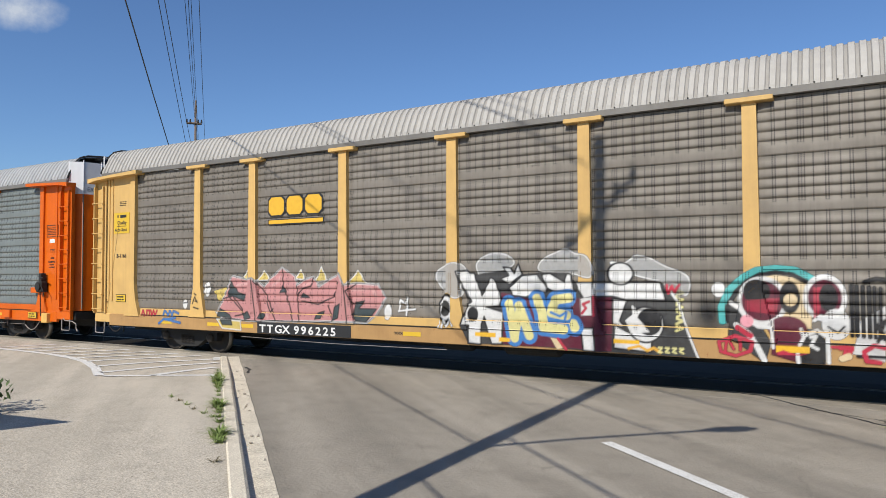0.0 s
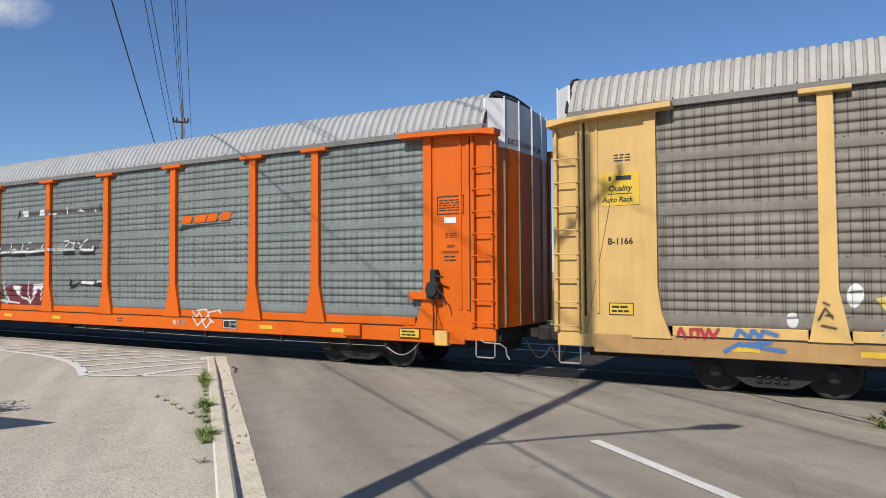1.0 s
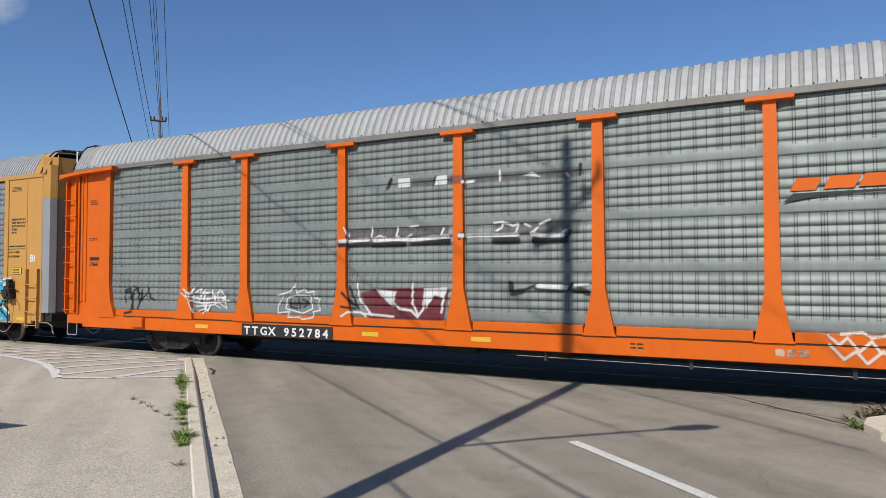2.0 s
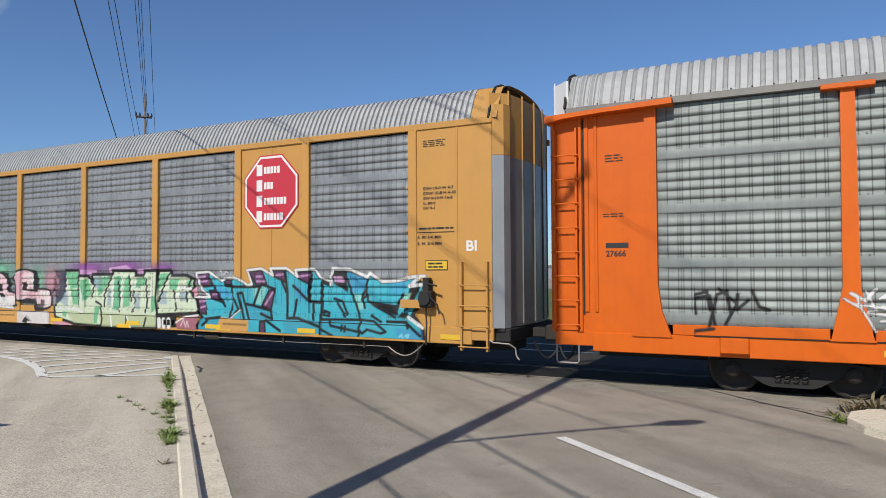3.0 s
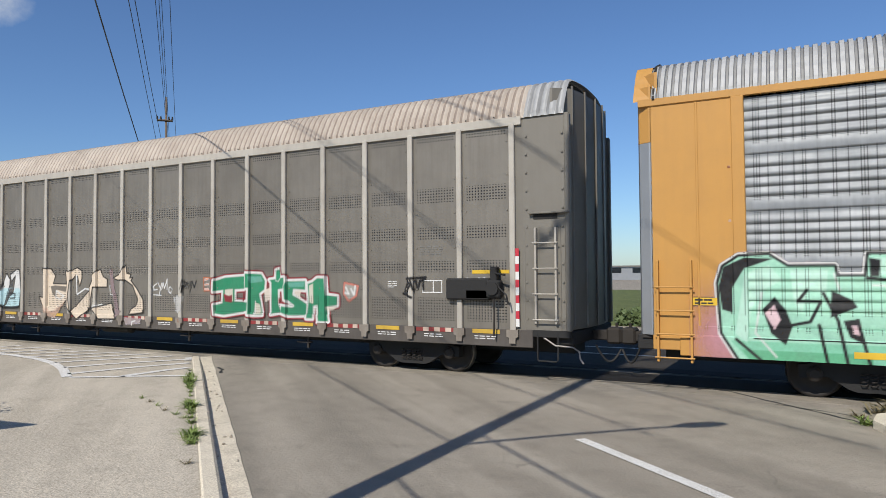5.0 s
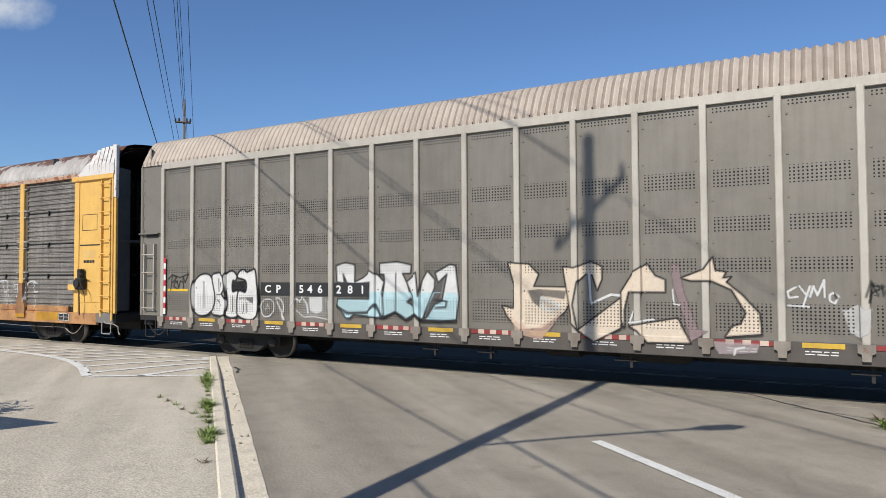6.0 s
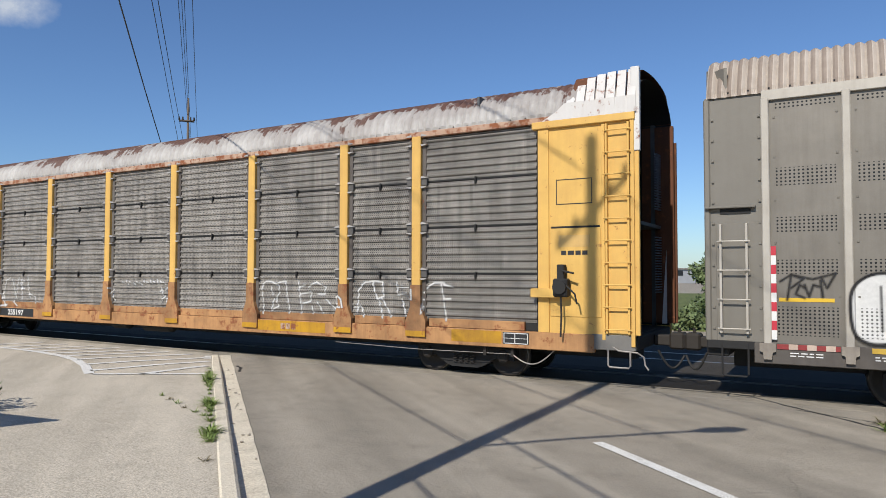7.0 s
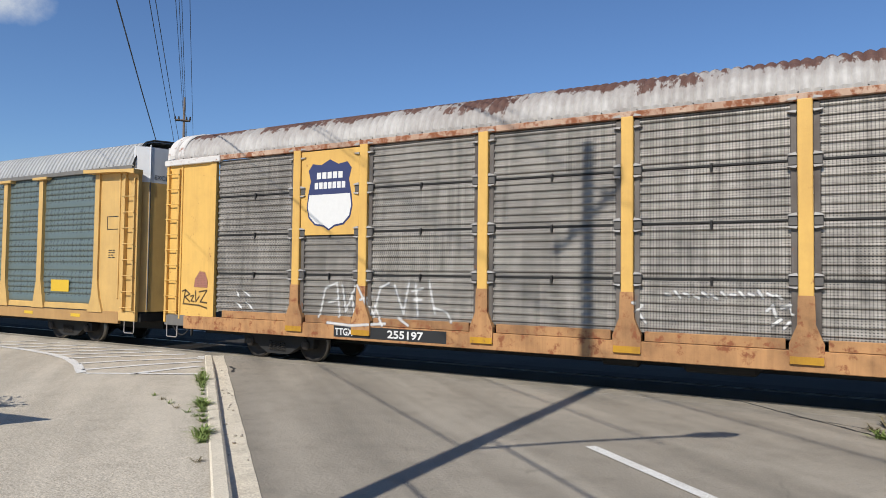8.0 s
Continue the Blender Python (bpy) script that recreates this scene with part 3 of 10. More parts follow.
ROOF_RUST = peeling_roof()
GREY_CHORD = weathered("dirty grey steel", (0.25, 0.24, 0.22), (0.12, 0.1, 0.08), 0.5, 0.6, 0.3)
RUST_CHORD = weathered("rusty chord", (0.62, 0.46, 0.34), (0.3, 0.12, 0.06), 0.7, 0.75, rust=0.85)
DOOR_WHITE = weathered("white door paint", (0.74, 0.75, 0.76), (0.4, 0.38, 0.35), 0.25, 0.5, rust=0.04)
PEEL_WHITE = weathered("peeling white paint over red", (0.74, 0.72, 0.68), (0.4, 0.3, 0.27), 0.3, 0.6, rust=0.5)
DOOR_GREY = weathered("grey galvanised door", (0.38, 0.39, 0.40), (0.22, 0.22, 0.22), 0.3, 0.4, 0.4)
UP_PATCH = weathered("rust-worn yellow patch paint", (0.62, 0.33, 0.02), (0.2, 0.09, 0.03), 0.75, 0.65, rust=0.45)
JAMB = weathered("stained galvanised edge", (0.2, 0.18, 0.16), (0.07, 0.05, 0.04), 0.8, 0.6, 0.3, rust=0.3)
CLAMP_DARK = plain("grimy clamp steel", (0.13, 0.12, 0.11), 0.6, 0.4)
TAB_PALE = weathered("pale galvanised tab", (0.5, 0.48, 0.45), (0.25, 0.2, 0.17), 0.5, 0.5, 0.1)
CP_SILL = weathered("grimy brown-grey sill", (0.13, 0.115, 0.1), (0.05, 0.04, 0.035), 0.6, 0.7, 0.1)
SKY_GLIMPSE = plain("blue-grey lattice steel", (0.3, 0.34, 0.4), 0.5, 0.3)
INSIDE = plain("dark interior steel", (0.12, 0.125, 0.13), 0.7, 0.2, 4, 0.4)
RUST_DOOR = weathered("rust-eaten door steel", (0.17, 0.065, 0.03), (0.06, 0.03, 0.02), 0.6, 0.8, rust=0.5)
POSTS = (4.5, 6.5, 9.36, 12.22, 15.05, 17.88, 20.76, 22.72)


def end_doors(car, lower, upper, z_split, top=5.62, x=LEN, s=1, hoop=True):
    """Folding end doors that bow outwards, in leaves; s is the way they face."""
    plan = [(x - s * 0.28, -1.44), (x + s * 0.02, -1.16), (x + s * 0.10, -0.62), (x + s * 0.12, -0.02), (x + s * 0.12, 0.02), (x + s * 0.10, 0.62), (x + s * 0.02, 1.16), (x - s * 0.28, 1.44)]
    for a, b in ((0, 1), (1, 2), (2, 3), (4, 5), (5, 6), (6, 7)):
        (xa, ya), (xb, yb) = plan[a], plan[b]
        for z0, z1, m in ((1.0, z_split, lower), (z_split, top, upper)):
            part("end_door", Geo().slab([(xa, ya + 0.006), (xb, yb - 0.006), (xb - s * 0.05, yb - 0.006), (xa - s * 0.05, ya + 0.006)], z0, z1 - 0.002), m, car)
    for y in (-1.16, -0.62, 0.0, 0.62, 1.16):
        xx = x + s * (0.14 - 0.09 * abs(y) ** 2)
        part("door_rod", Geo().tube([(xx, y, 1.05), (xx, y, z_split)], 0.022, 6), GREY_CHORD, car)
        part("door_rod", Geo().tube([(xx, y, z_split), (xx, y, top + 0.05)], 0.02, 6), upper, car)
    part("roof_end", Geo().slab([(x - s * 0.25, -1.3), (x - s * 0.25, 1.3), (x - s * 0.06, 1.1), (x + s * 0.06, 0.6), (x + s * 0.06, -0.6), (x - s * 0.06, -1.1)], top - 0.03, top + 0.015), DOOR_GREY, car)
    if hoop:
        part("roof_hoop", Geo().tube([(x - s * 0.27, y, z + 0.03) for y, z in ((-1.5, 5.06), (-1.43, 5.25), (-1.34, 5.43), (-1.24, 5.61), (-1.1, 5.75), (-0.85, 5.84), (-0.4, 5.88), (0, 5.9), (0.4, 5.88), (0.85, 5.84), (1.1, 5.75), (1.24, 5.61), (1.34, 5.43), (1.43, 5.25), (1.5, 5.06))], 0.03, 5), DARK, car, "dark bent roof end hoop")


def tee_end(car, body, x_in=1.83):
    """End bay of the flared-post cars: plate, corner ladder, overhanging bracket."""
    both_ends(car, "end_panel", lambda: Geo().box(0.02, x_in - 0.02, -1.47, -1.42, 0.99, 4.93), body)
    for a, b, y0, z0 in ((0.62, 0.70, -1.5, 1.35), (0.80, 0.86, -1.5, 1.35), (0.0, 0.06, -1.52, 0.99), (0.52, 0.58, -1.53, 0.99)):
        both_ends(car, "end_stile", lambda: Geo().box(a, b, y0, -1.4, z0, 4.89, 0.01), body)
    both_ends(car, "door_gap", lambda: Geo().box(0.585, 0.618, -1.478, -1.44, 1.3, 4.85), DARK)
    both_ends(car, "post", lambda: Geo().prism([(1.45, 0.95), (2.12, 0.95), (1.96, 1.4), (1.9, 1.85), (1.9, 4.93), (1.70, 4.93), (1.70, 1.85), (1.62, 1.4)], -1.53, -1.43), body)
    both_ends(car, "top_bracket", lambda: Geo().prism([(-0.05, 4.80), (-0.05, 4.93), (2.2, 5.03), (2.2, 4.93), (1.0, 4.9), (0.3, 4.86)], -1.72, -1.42), body, "long bracket bar under the eave")
    both_ends(car, "end_sill", lambda: Geo().box(0.05, 0.8, -1.49, -1.38, 0.74, 1.0, 0.012), body)
    for x0, x1 in ((0.08, 0.49), (LEN - 0.49, LEN - 0.08)):
        ladder(car, x0, x1, 1.12, 4.62, 0.44, body)
        stirrup(car, x0, x1, PALE_ROD)


def long_body(car, left, right):
    """A car whose body reaches further over its left coupler, with a narrower plate at the right end."""
    for ob in car.children:
        kind = ob.name.split(".")[0]
        if ob.type != "MESH" or kind in ("coupler", "air_hose", "end_beam", "deck", "center_sill"):
            continue
        if ob.location.x > 1.0 or sum(p.co.y for p in ob.data.vertices) > 0.5 * len(ob.data.vertices) and "door" not in kind:
            continue
        if ob.data.users > 1:
            ob.data = ob.data.copy()
        vs = ob.data.vertices
        if max(p.co.x for p in vs) < 2.4:
            for p in vs:
                p.co.x += left
        elif kind in ("roof", "side_sill", "top_chord"):
            for p in vs:
                if p.co.x < 0.9:
                    p.co.x += left
        elif kind == "post" and min(p.co.x for p in vs) > LEN - 2.4:
            for p in vs:
                p.co.x += right
        elif kind == "end_panel":
            for p in vs:
                if p.co.x < LEN - 1:
                    p.co.x += right


def warning_plate(car, x, z, w, h, y):
    """Small yellow plate with a black rim and unreadable lines."""
    part("plate", Geo().box(x, x + w, y - 0.004, y, z, z + h), BLACK, car, "small yellow warning plate with black rim")
    part("plate_face", Geo().box(x + 0.015, x + w - 0.015, y - 0.008, y - 0.004, z + 0.015, z + h - 0.015), SIGN_YELLOW, car)
    bars(car, x + 0.12 * w, z + h * 0.58, (w * 0.3, w * 0.3), h * 0.18, BLACK, y - 0.008, 0.02)
    bars(car, x + 0.12 * w, z + h * 0.24, (w * 0.2, w * 0.2, w * 0.2), h * 0.16, BLACK, y - 0.008, 0.02)


def text_lines(car, x, z, w, rows, high, mat, y, seed=1):
    rng = random.Random(seed)
    for r in range(rows):
        ws, left = [], w
        while left > 0.05:
            a = min(left, rng.uniform(0.06, 0.2))
            ws.append(a * 0.9)
            left -= a + 0.03
        bars(car, x, z - r * high * 1.7, ws, high * 0.65, mat, y, 0.03)


def reporting_mark(car, mark, number, x, w, y, gap, wide=1.25):
    """White letters, spaced out, on a black board over the full depth of the sill."""
    part("number_board", Geo().box(x, x + w, y - 0.003, y, 0.665, 0.94), BLACK, car, "black board with white lettering")
    for k, ch in enumerate(mark):
        lettering(car, ch, x + 0.08 + k * 0.25, 0.695, 0.185, WHITE, y - 0.004, wide)
    for k, ch in enumerate(number):
        lettering(car, ch, x + gap + k * 0.222, 0.695, 0.185, WHITE, y - 0.004, wide)


def yellow_patches(car, xs, z, y, w=0.45, h=0.09):
    for x in xs:
        part("reflector", Geo().box(x, x + w, y - 0.004, y, z, z + h), SIGN_YELLOW, car, "yellow reflective strip")


def build_csx():
    car = shell_car("autorack_car", "grey and light yellow covered car carrier with graffiti", CSX_YELLOW, GREY_SHEET, ROOF_GREY, GREY_CHORD, POSTS, "tee", WORN_SILL, 0.16)
    for x in POSTS:
        part("post", flared_post(x, 0.22), CSX_YELLOW, car)
    tee_end(car, CSX_YELLOW)
    far_side(car)
    end_doors(car, CSX_YELLOW, DOOR_WHITE, 4.6)
    end_doors(car, CSX_YELLOW, DOOR_WHITE, 4.6, x=0, s=-1)
    # brand mark on one bay, as plain shapes
    y = -1.468
    for k in range(3):
        x, w, c = 7.03 + k * 0.59, 0.5, 0.09
        for grow, mat, d in ((0.035, BLACK, 0.0), (0.0, GOLD, 0.004)):
            x0, x1, z0, z1 = x - grow, x + w + grow, 3.54 - grow, 3.98 + grow
            g = Geo().prism([(x0 + c, z0), (x1 - c, z0), (x1, z0 + c), (x1, z1 - c), (x1 - c, z1), (x0 + c, z1), (x0, z1 - c), (x0, z0 + c)], y - d - 0.004, y - d)
            part("emblem" if grow == 0 else "emblem_rim", g, mat, car, "golden yellow emblem block" if grow == 0 else "")
    part("emblem_rim", Geo().box(7.0, 8.78, y - 0.003, y, 3.31, 3.44), BLACK, car)
    part("emblem_bar", Geo().box(7.03, 8.75, y - 0.008, y - 0.003, 3.33, 3.42), GOLD, car)
    y = -1.475
    part("notice", Geo().box(0.9, 1.6, y - 0.004, y, 3.30, 3.90), SIGN_YELLOW, car, "bright yellow square notice")
    bars(car, 1.05, 3.75, (0.05, 0.28), 0.08, BLACK, y - 0.004, 0.08)
    lettering(car, "Quality", 1.04, 3.56, 0.1, BLACK, y - 0.005, 1.0, slant=0.2)
    part("underline", Geo().box(1.03, 1.47, y - 0.007, y - 0.004, 3.50, 3.515), BLACK, car)
    lettering(car, "Auto Rack", 0.93, 3.36, 0.095, BLACK, y - 0.005, 0.95, slant=0.2)
    lettering(car, "B-1166", 1.02, 2.6, 0.11, BLACK, y, 1.0)
    text_lines(car, 1.15, 4.2, 0.32, 3, 0.03, BLACK, y, 4)
    warning_plate(car, 1.03, 1.33, 0.44, 0.22, -1.475)
    reporting_mark(car, "TTGX", "996225", 6.7, 2.9, -1.512, 1.2)
    yellow_patches(car, (3.05, 4.9, 6.1, 11.0, 13.6, 16.3, 18.5), 0.78, -1.501)
    lettering(car, "100000", 10.75, 0.8, 0.06, BLACK, -1.501)
    brake_rod(car, 6.0, 12.0, ())
    cut_lever(car, LEN, PALE_ROD)
    return car


def build_bnsf():
    car = shell_car("autorack_car", "galvanised car carrier with bright orange posts and ends", ORANGE, BLUE_SHEET, ROOF_ALU, GREY_CHORD, POSTS, "tee", ORANGE, 0.19, inner=(1.55, 1.62))
    for x in POSTS:
        part("post", flared_post(x, 0.2), ORANGE, car)
    tee_end(car, ORANGE)
    far_side(car)
    end_doors(car, ORANGE, DOOR_WHITE, 4.62)
    end_doors(car, ORANGE, DOOR_WHITE, 4.62, x=0, s=-1)
    # brand mark: slanted orange bars over a dark sweep
    y = -1.468
    for k, w in enumerate((0.36, 0.42, 0.36, 0.36)):
        bars(car, 18.15 + k * 0.47, 3.42 + 0.01 * k, (w,), 0.2, ORANGE, y, 0, "emblem", 0.5)
    part("emblem_sweep", Geo().prism([(18.05, 3.24), (18.2, 3.38), (20.2, 3.4), (18.6, 3.33)], y - 0.004, y), BLACK, car)
    y = -1.475
    g = Geo()
    for a in ((25.95, 26.58, 3.66, 3.68), (25.95, 26.58, 3.30, 3.32), (25.95, 25.97, 3.32, 3.66), (26.56, 26.58, 3.32, 3.66)):
        g.box(a[0], a[1], y - 0.003, y, a[2], a[3])
    part("stencil_frame", g, BLACK, car)
    text_lines(car, 26.0, 3.58, 0.5, 5, 0.03, BLACK, y, 7)
    part("label_card", Geo().box(26.12, 26.4, y - 0.004, y, 3.12, 3.24), WHITE, car, "small white card")
    text_lines(car, 26.14, 2.9, 0.3, 3, 0.022, BLACK, y, 8)
    lettering(car, "DECK", 26.18, 2.62, 0.05, BLACK, y)
    lettering(car, "CLEARANCE", 26.05, 2.5, 0.05, BLACK, y)
    text_lines(car, 26.12, 2.42, 0.32, 2, 0.045, BLACK, y, 9)
    warning_plate(car, 25.05, 0.74, 0.5, 0.2, -1.532)
    text_lines(car, 1.0, 4.15, 0.35, 3, 0.03, BLACK, y, 10)
    lettering(car, "27666", 1.0, 2.35, 0.1, BLACK, y)
    bars(car, 1.0, 2.5, (0.4,), 0.09, BLACK, y)
    text_lines(car, 0.95, 3.1, 0.4, 2, 0.025, BLACK, y, 11)
    brake_gear(car, 25.95, 1.75, ORANGE)
    reporting_mark(car, "TTGX", "952784", 6.45, 2.68, -1.512, 1.3, 1.15)
    part("data_panel", Geo().box(19.75, 20.25, -1.504, -1.5, 0.74, 0.96), BLACK, car, "black data panel with white rules")
    g = Geo()
    for a in ((19.77, 20.23, 0.935, 0.95), (19.77, 20.23, 0.75, 0.765), (19.77, 19.785, 0.75, 0.95), (20.215, 20.23, 0.75, 0.95), (20.0, 20.015, 0.75, 0.95), (20.0, 20.23, 0.85, 0.865)):
        g.box(a[0], a[1], -1.507, -1.504, a[2], a[3])
    part("panel_rules", g, WHITE, car)
    bars(car, 17.9, 0.78, (0.13, 0.13, 0.13), 0.12, RUST_CHORD, -1.501)
    yellow_patches(car, (4.9, 9.9, 12.5, 21.0, 23.2), 0.78, -1.501, 0.42)
    text_lines(car, 15.6, 0.86, 0.25, 2, 0.04, BLACK, -1.501, 3)
    part("jack_pad", Geo().box(23.6, 24.05, -1.6, -1.49, 0.72, 0.98, 0.02), ORANGE, car)
    part("jack_pad", Geo().box(2.6, 3.05, -1.6, -1.49, 0.72, 0.98, 0.02), ORANGE, car)
    part("sill_block", Geo().box(25.95, 26.25, -1.62, -1.45, 0.62, 0.92, 0.015), UP_YELLOW, car, "yellow sill end block")
    brake_rod(car, 13.4, 24.6, (14.0, 16.6, 19.0, 21.6, 23.6, 24.6))
    lettering_end(car, "EXCESS HEIGHT CAR", 4.72)
    cut_lever(car, LEN, PALE_ROD)
    long_body(car, -0.28, 0.21)
    return car


def lettering_end(car, text, z):
    """Words across the right-hand end doors."""
    cu = bpy.data.curves.new("lettering", "FONT")
    cu.body, cu.size, cu.extrude = text, 0.17, 0.001
    ob = bpy.data.objects.new("lettering", cu)
    me = bpy.data.meshes.new_from_object(ob)
    bpy.data.objects.remove(ob)
    for p in me.vertices:
        a, b, c = p.co
        yy = -1.05 + a
        xx = LEN + 0.02 + (yy + 1.16) / 0.54 * 0.08 if yy < -0.62 else LEN + 0.10 + min(0.02, (yy + 0.62) * 0.033)
        p.co = (xx + 0.004 + c, yy, z + b)
    me.materials.clear()
    part("lettering", me, BLACK, car)


def octagon(cx, cz, r, rz):
    k = math.tan(math.pi / 8)
    return [(cx + sx * r * a, cz + sz * rz * b) for sx, sz, a, b in ((1, -1, k, 1), (1, -1, 1, k), (1, 1, 1, k), (1, 1, k, 1), (-1, 1, k, 1), (-1, 1, 1, k), (-1, -1, 1, k), (-1, -1, k, 1))]


def build_kcs():
    posts = (4.35, 6.4, 9.1, 12.02, 14.9, 17.7, 20.5, 22.5, 25.25)
    car = thing("autorack_car", "ochre yellow car carrier with silver ribbed sheets and colourful graffiti", "rail car", "cars of the train")
    underframe(car, KC_YELLOW, GREASE)
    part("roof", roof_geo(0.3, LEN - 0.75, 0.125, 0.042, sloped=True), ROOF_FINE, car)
    part("roof_cap", roof_geo(LEN - 0.75, LEN - 0.2, 0.55, 0.0, False, 0.03, True), KC_YELLOW, car)
    part("roof_cap", roof_geo(0.02, 0.3, 0.28, 0.0, False, 0.03, True), KC_YELLOW, car)
    part("top_chord", Geo().box(0.1, LEN - 0.3, -1.5, -1.41, 4.99, 5.12, 0.008), KC_YELLOW, car)
    edges = [1.72] + list(posts)
    part("sill_gap", Geo().box(1.9, 25.2, -1.518, -1.45, 0.984, 0.998), DARK, car, "dark joint above the sill")
    skip = (1, 7)
    for i in range(len(edges) - 1):
        a, b = edges[i], edges[i + 1]
        if i in skip:
            part("side_plate", Geo().box(a, b, -1.46, -1.41, 1.0, 5.0), KC_YELLOW, car, "flat ochre plate")
            for x in (a + 0.02, (a + b) / 2, b - 0.02):
                part("seam", Geo().box(x - 0.02, x + 0.02, -1.475, -1.46, 1.02, 4.98, 0.006), KC_YELLOW, car)
            continue
        part("side_panel", sag_bay("groups", a + 0.06, b - 0.06, i + 40), KC_SHEET, car, "horizontally ribbed perforated steel sheet", True)
        part("bottom_rail", Geo().box(a + 0.1, b - 0.1, -1.475, -1.41, 0.995, 1.16, 0.01), KC_YELLOW, car)
        for x in (a, b):
            for z in (1.95, 2.9, 3.8):
                part("hinge_bolt", Geo().box(x - 0.17, x - 0.12, -1.475, -1.44, z, z + 0.05, 0.008), RUST_CHORD, car)
    for x in edges:
        part("post", Geo().box(x - 0.1, x + 0.1, -1.505, -1.41, 1.0, 5.0, 0.012), KC_YELLOW, car)
    part("end_panel", Geo().box(0.3, 1.66, -1.47, -1.42, 0.98, 5.0), KC_YELLOW, car)
    part("end_panel", Geo().box(25.33, LEN - 0.3, -1.47, -1.42, 0.98, 5.0), KC_YELLOW, car)
    both_ends(car, "seam", lambda: Geo().box(1.05, 1.09, -1.484, -1.47, 1.0, 4.98, 0.006), KC_YELLOW)
    both_ends(car, "end_sill", lambda: Geo().box(0.3, 0.8, -1.48, -1.38, 0.74, 0.99, 0.012), KC_YELLOW)
    both_ends(car, "corner_post", lambda: Geo().slab([(0.04, -1.2), (0.1, -1.38), (0.28, -1.47), (0.32, -1.47), (0.32, -1.36), (0.14, -1.3), (0.1, -1.18)], 4.36, 5.35), KC_YELLOW)
    both_ends(car, "corner_post", lambda: Geo().slab([(0.04, -1.2), (0.1, -1.38), (0.28, -1.47), (0.32, -1.47), (0.32, -1.36), (0.14, -1.3), (0.1, -1.18)], 0.99, 4.355), DOOR_GREY, "grey galvanised corner post")
    far_side(car)
    end_doors(car, DOOR_GREY, KC_YELLOW, 4.35, 5.6, LEN - 0.1)
    end_doors(car, DOOR_GREY, KC_YELLOW, 4.35, 5.6, 0.1, -1)
    for x0, x1 in ((0.4, 0.95), (LEN - 0.95, LEN - 0.4)):
        ladder(car, x0, x1, 0.62, 2.2, 0.4, KC_YELLOW, -1.48)
    # emblem plates: red octagons, white rim, names as bars
    for cx, seed in ((5.38, 3), (21.5, 2)):
        y = -1.476
        part("emblem", Geo().prism(octagon(cx, 3.95, 0.8, 0.85), y - 0.004, y), SIGN_RED, car, "red octagon emblem with white rim")
        part("emblem_rim", Geo().prism(octagon(cx, 3.95, 0.77, 0.82), y - 0.007, y - 0.004), WHITE, car)
        part("emblem_face", Geo().prism(octagon(cx, 3.95, 0.72, 0.77), y - 0.01, y - 0.007), SIGN_RED, car)
        for r in range(4):
            zz = 4.37 - r * 0.36
            bars(car, cx - 0.42, zz - 0.04, (0.17,), 0.26, WHITE, y - 0.01)
            n = (5, 3, 7, 6)[r]
            bars(car, cx - 0.2, zz, [0.075] * n, 0.16, WHITE, y - 0.01, 0.022)
    y = -1.476
    for i, line in enumerate(("EXH 19-0 W 4-7", "EXW 10-8 H 4-10", "EW 9-10 H 16-8", "IL 89-9", "IW 9-1")):
        lettering(car, line, 25.5, 3.75 - i * 0.1, 0.06, BLACK, y, 1.15)
    text_lines(car, 25.5, 4.75, 0.55, 4, 0.022, BLACK, y, 21)
    text_lines(car, 25.4, 2.95, 0.85, 1, 0.055, BLACK, y, 22)
    part("underline", Geo().box(25.33, 26.2, y - 0.003, y, 2.88, 2.895), BLACK, car)
    lettering(car, "A  90  1-4  MIN", 25.36, 2.76, 0.06, BLACK, y, 1.0)
    lettering(car, "B  94  3/16 MIN", 25.36, 2.63, 0.06, BLACK, y, 1.0)
    lettering(car, "BI", 26.45, 2.5, 0.2, WHITE, y, 1.1)
    warning_plate(car, 25.55, 2.12, 0.5, 0.2, y)
    warning_plate(car, 0.95, 1.5, 0.42, 0.16, y)
    reporting_mark(car, "TTGX", "693853", 7.4, 2.6, -1.514, 1.22, 1.15)
    yellow_patches(car, (3.3, 6.5, 9.7, 13.6, 16.7, 19.5, 22.3, 25.9), 0.74, -1.513, 0.5, 0.1)
    part("data_panel", Geo().box(18.0, 18.5, -1.507, -1.503, 0.73, 0.95), BLACK, car)
    bars(car, 18.06, 0.78, (0.1, 0.1, 0.12), 0.13, WHITE, -1.507, 0.03)
    brake_gear(car, 25.65, 1.55, KC_YELLOW)
    brake_rod(car, 18.4, 24.6, (19.0, 21.8, 24.0))
    part("brake_cylinder", Geo().tube([(19.3, -1.32, 0.52), (19.35, -1.32, 0.52), (19.75, -1.32, 0.52), (19.8, -1.32, 0.52)], [0.04, 0.07, 0.07, 0.04], 10), GREASE, car)
    cut_lever(car, LEN, PALE_ROD)
    return car


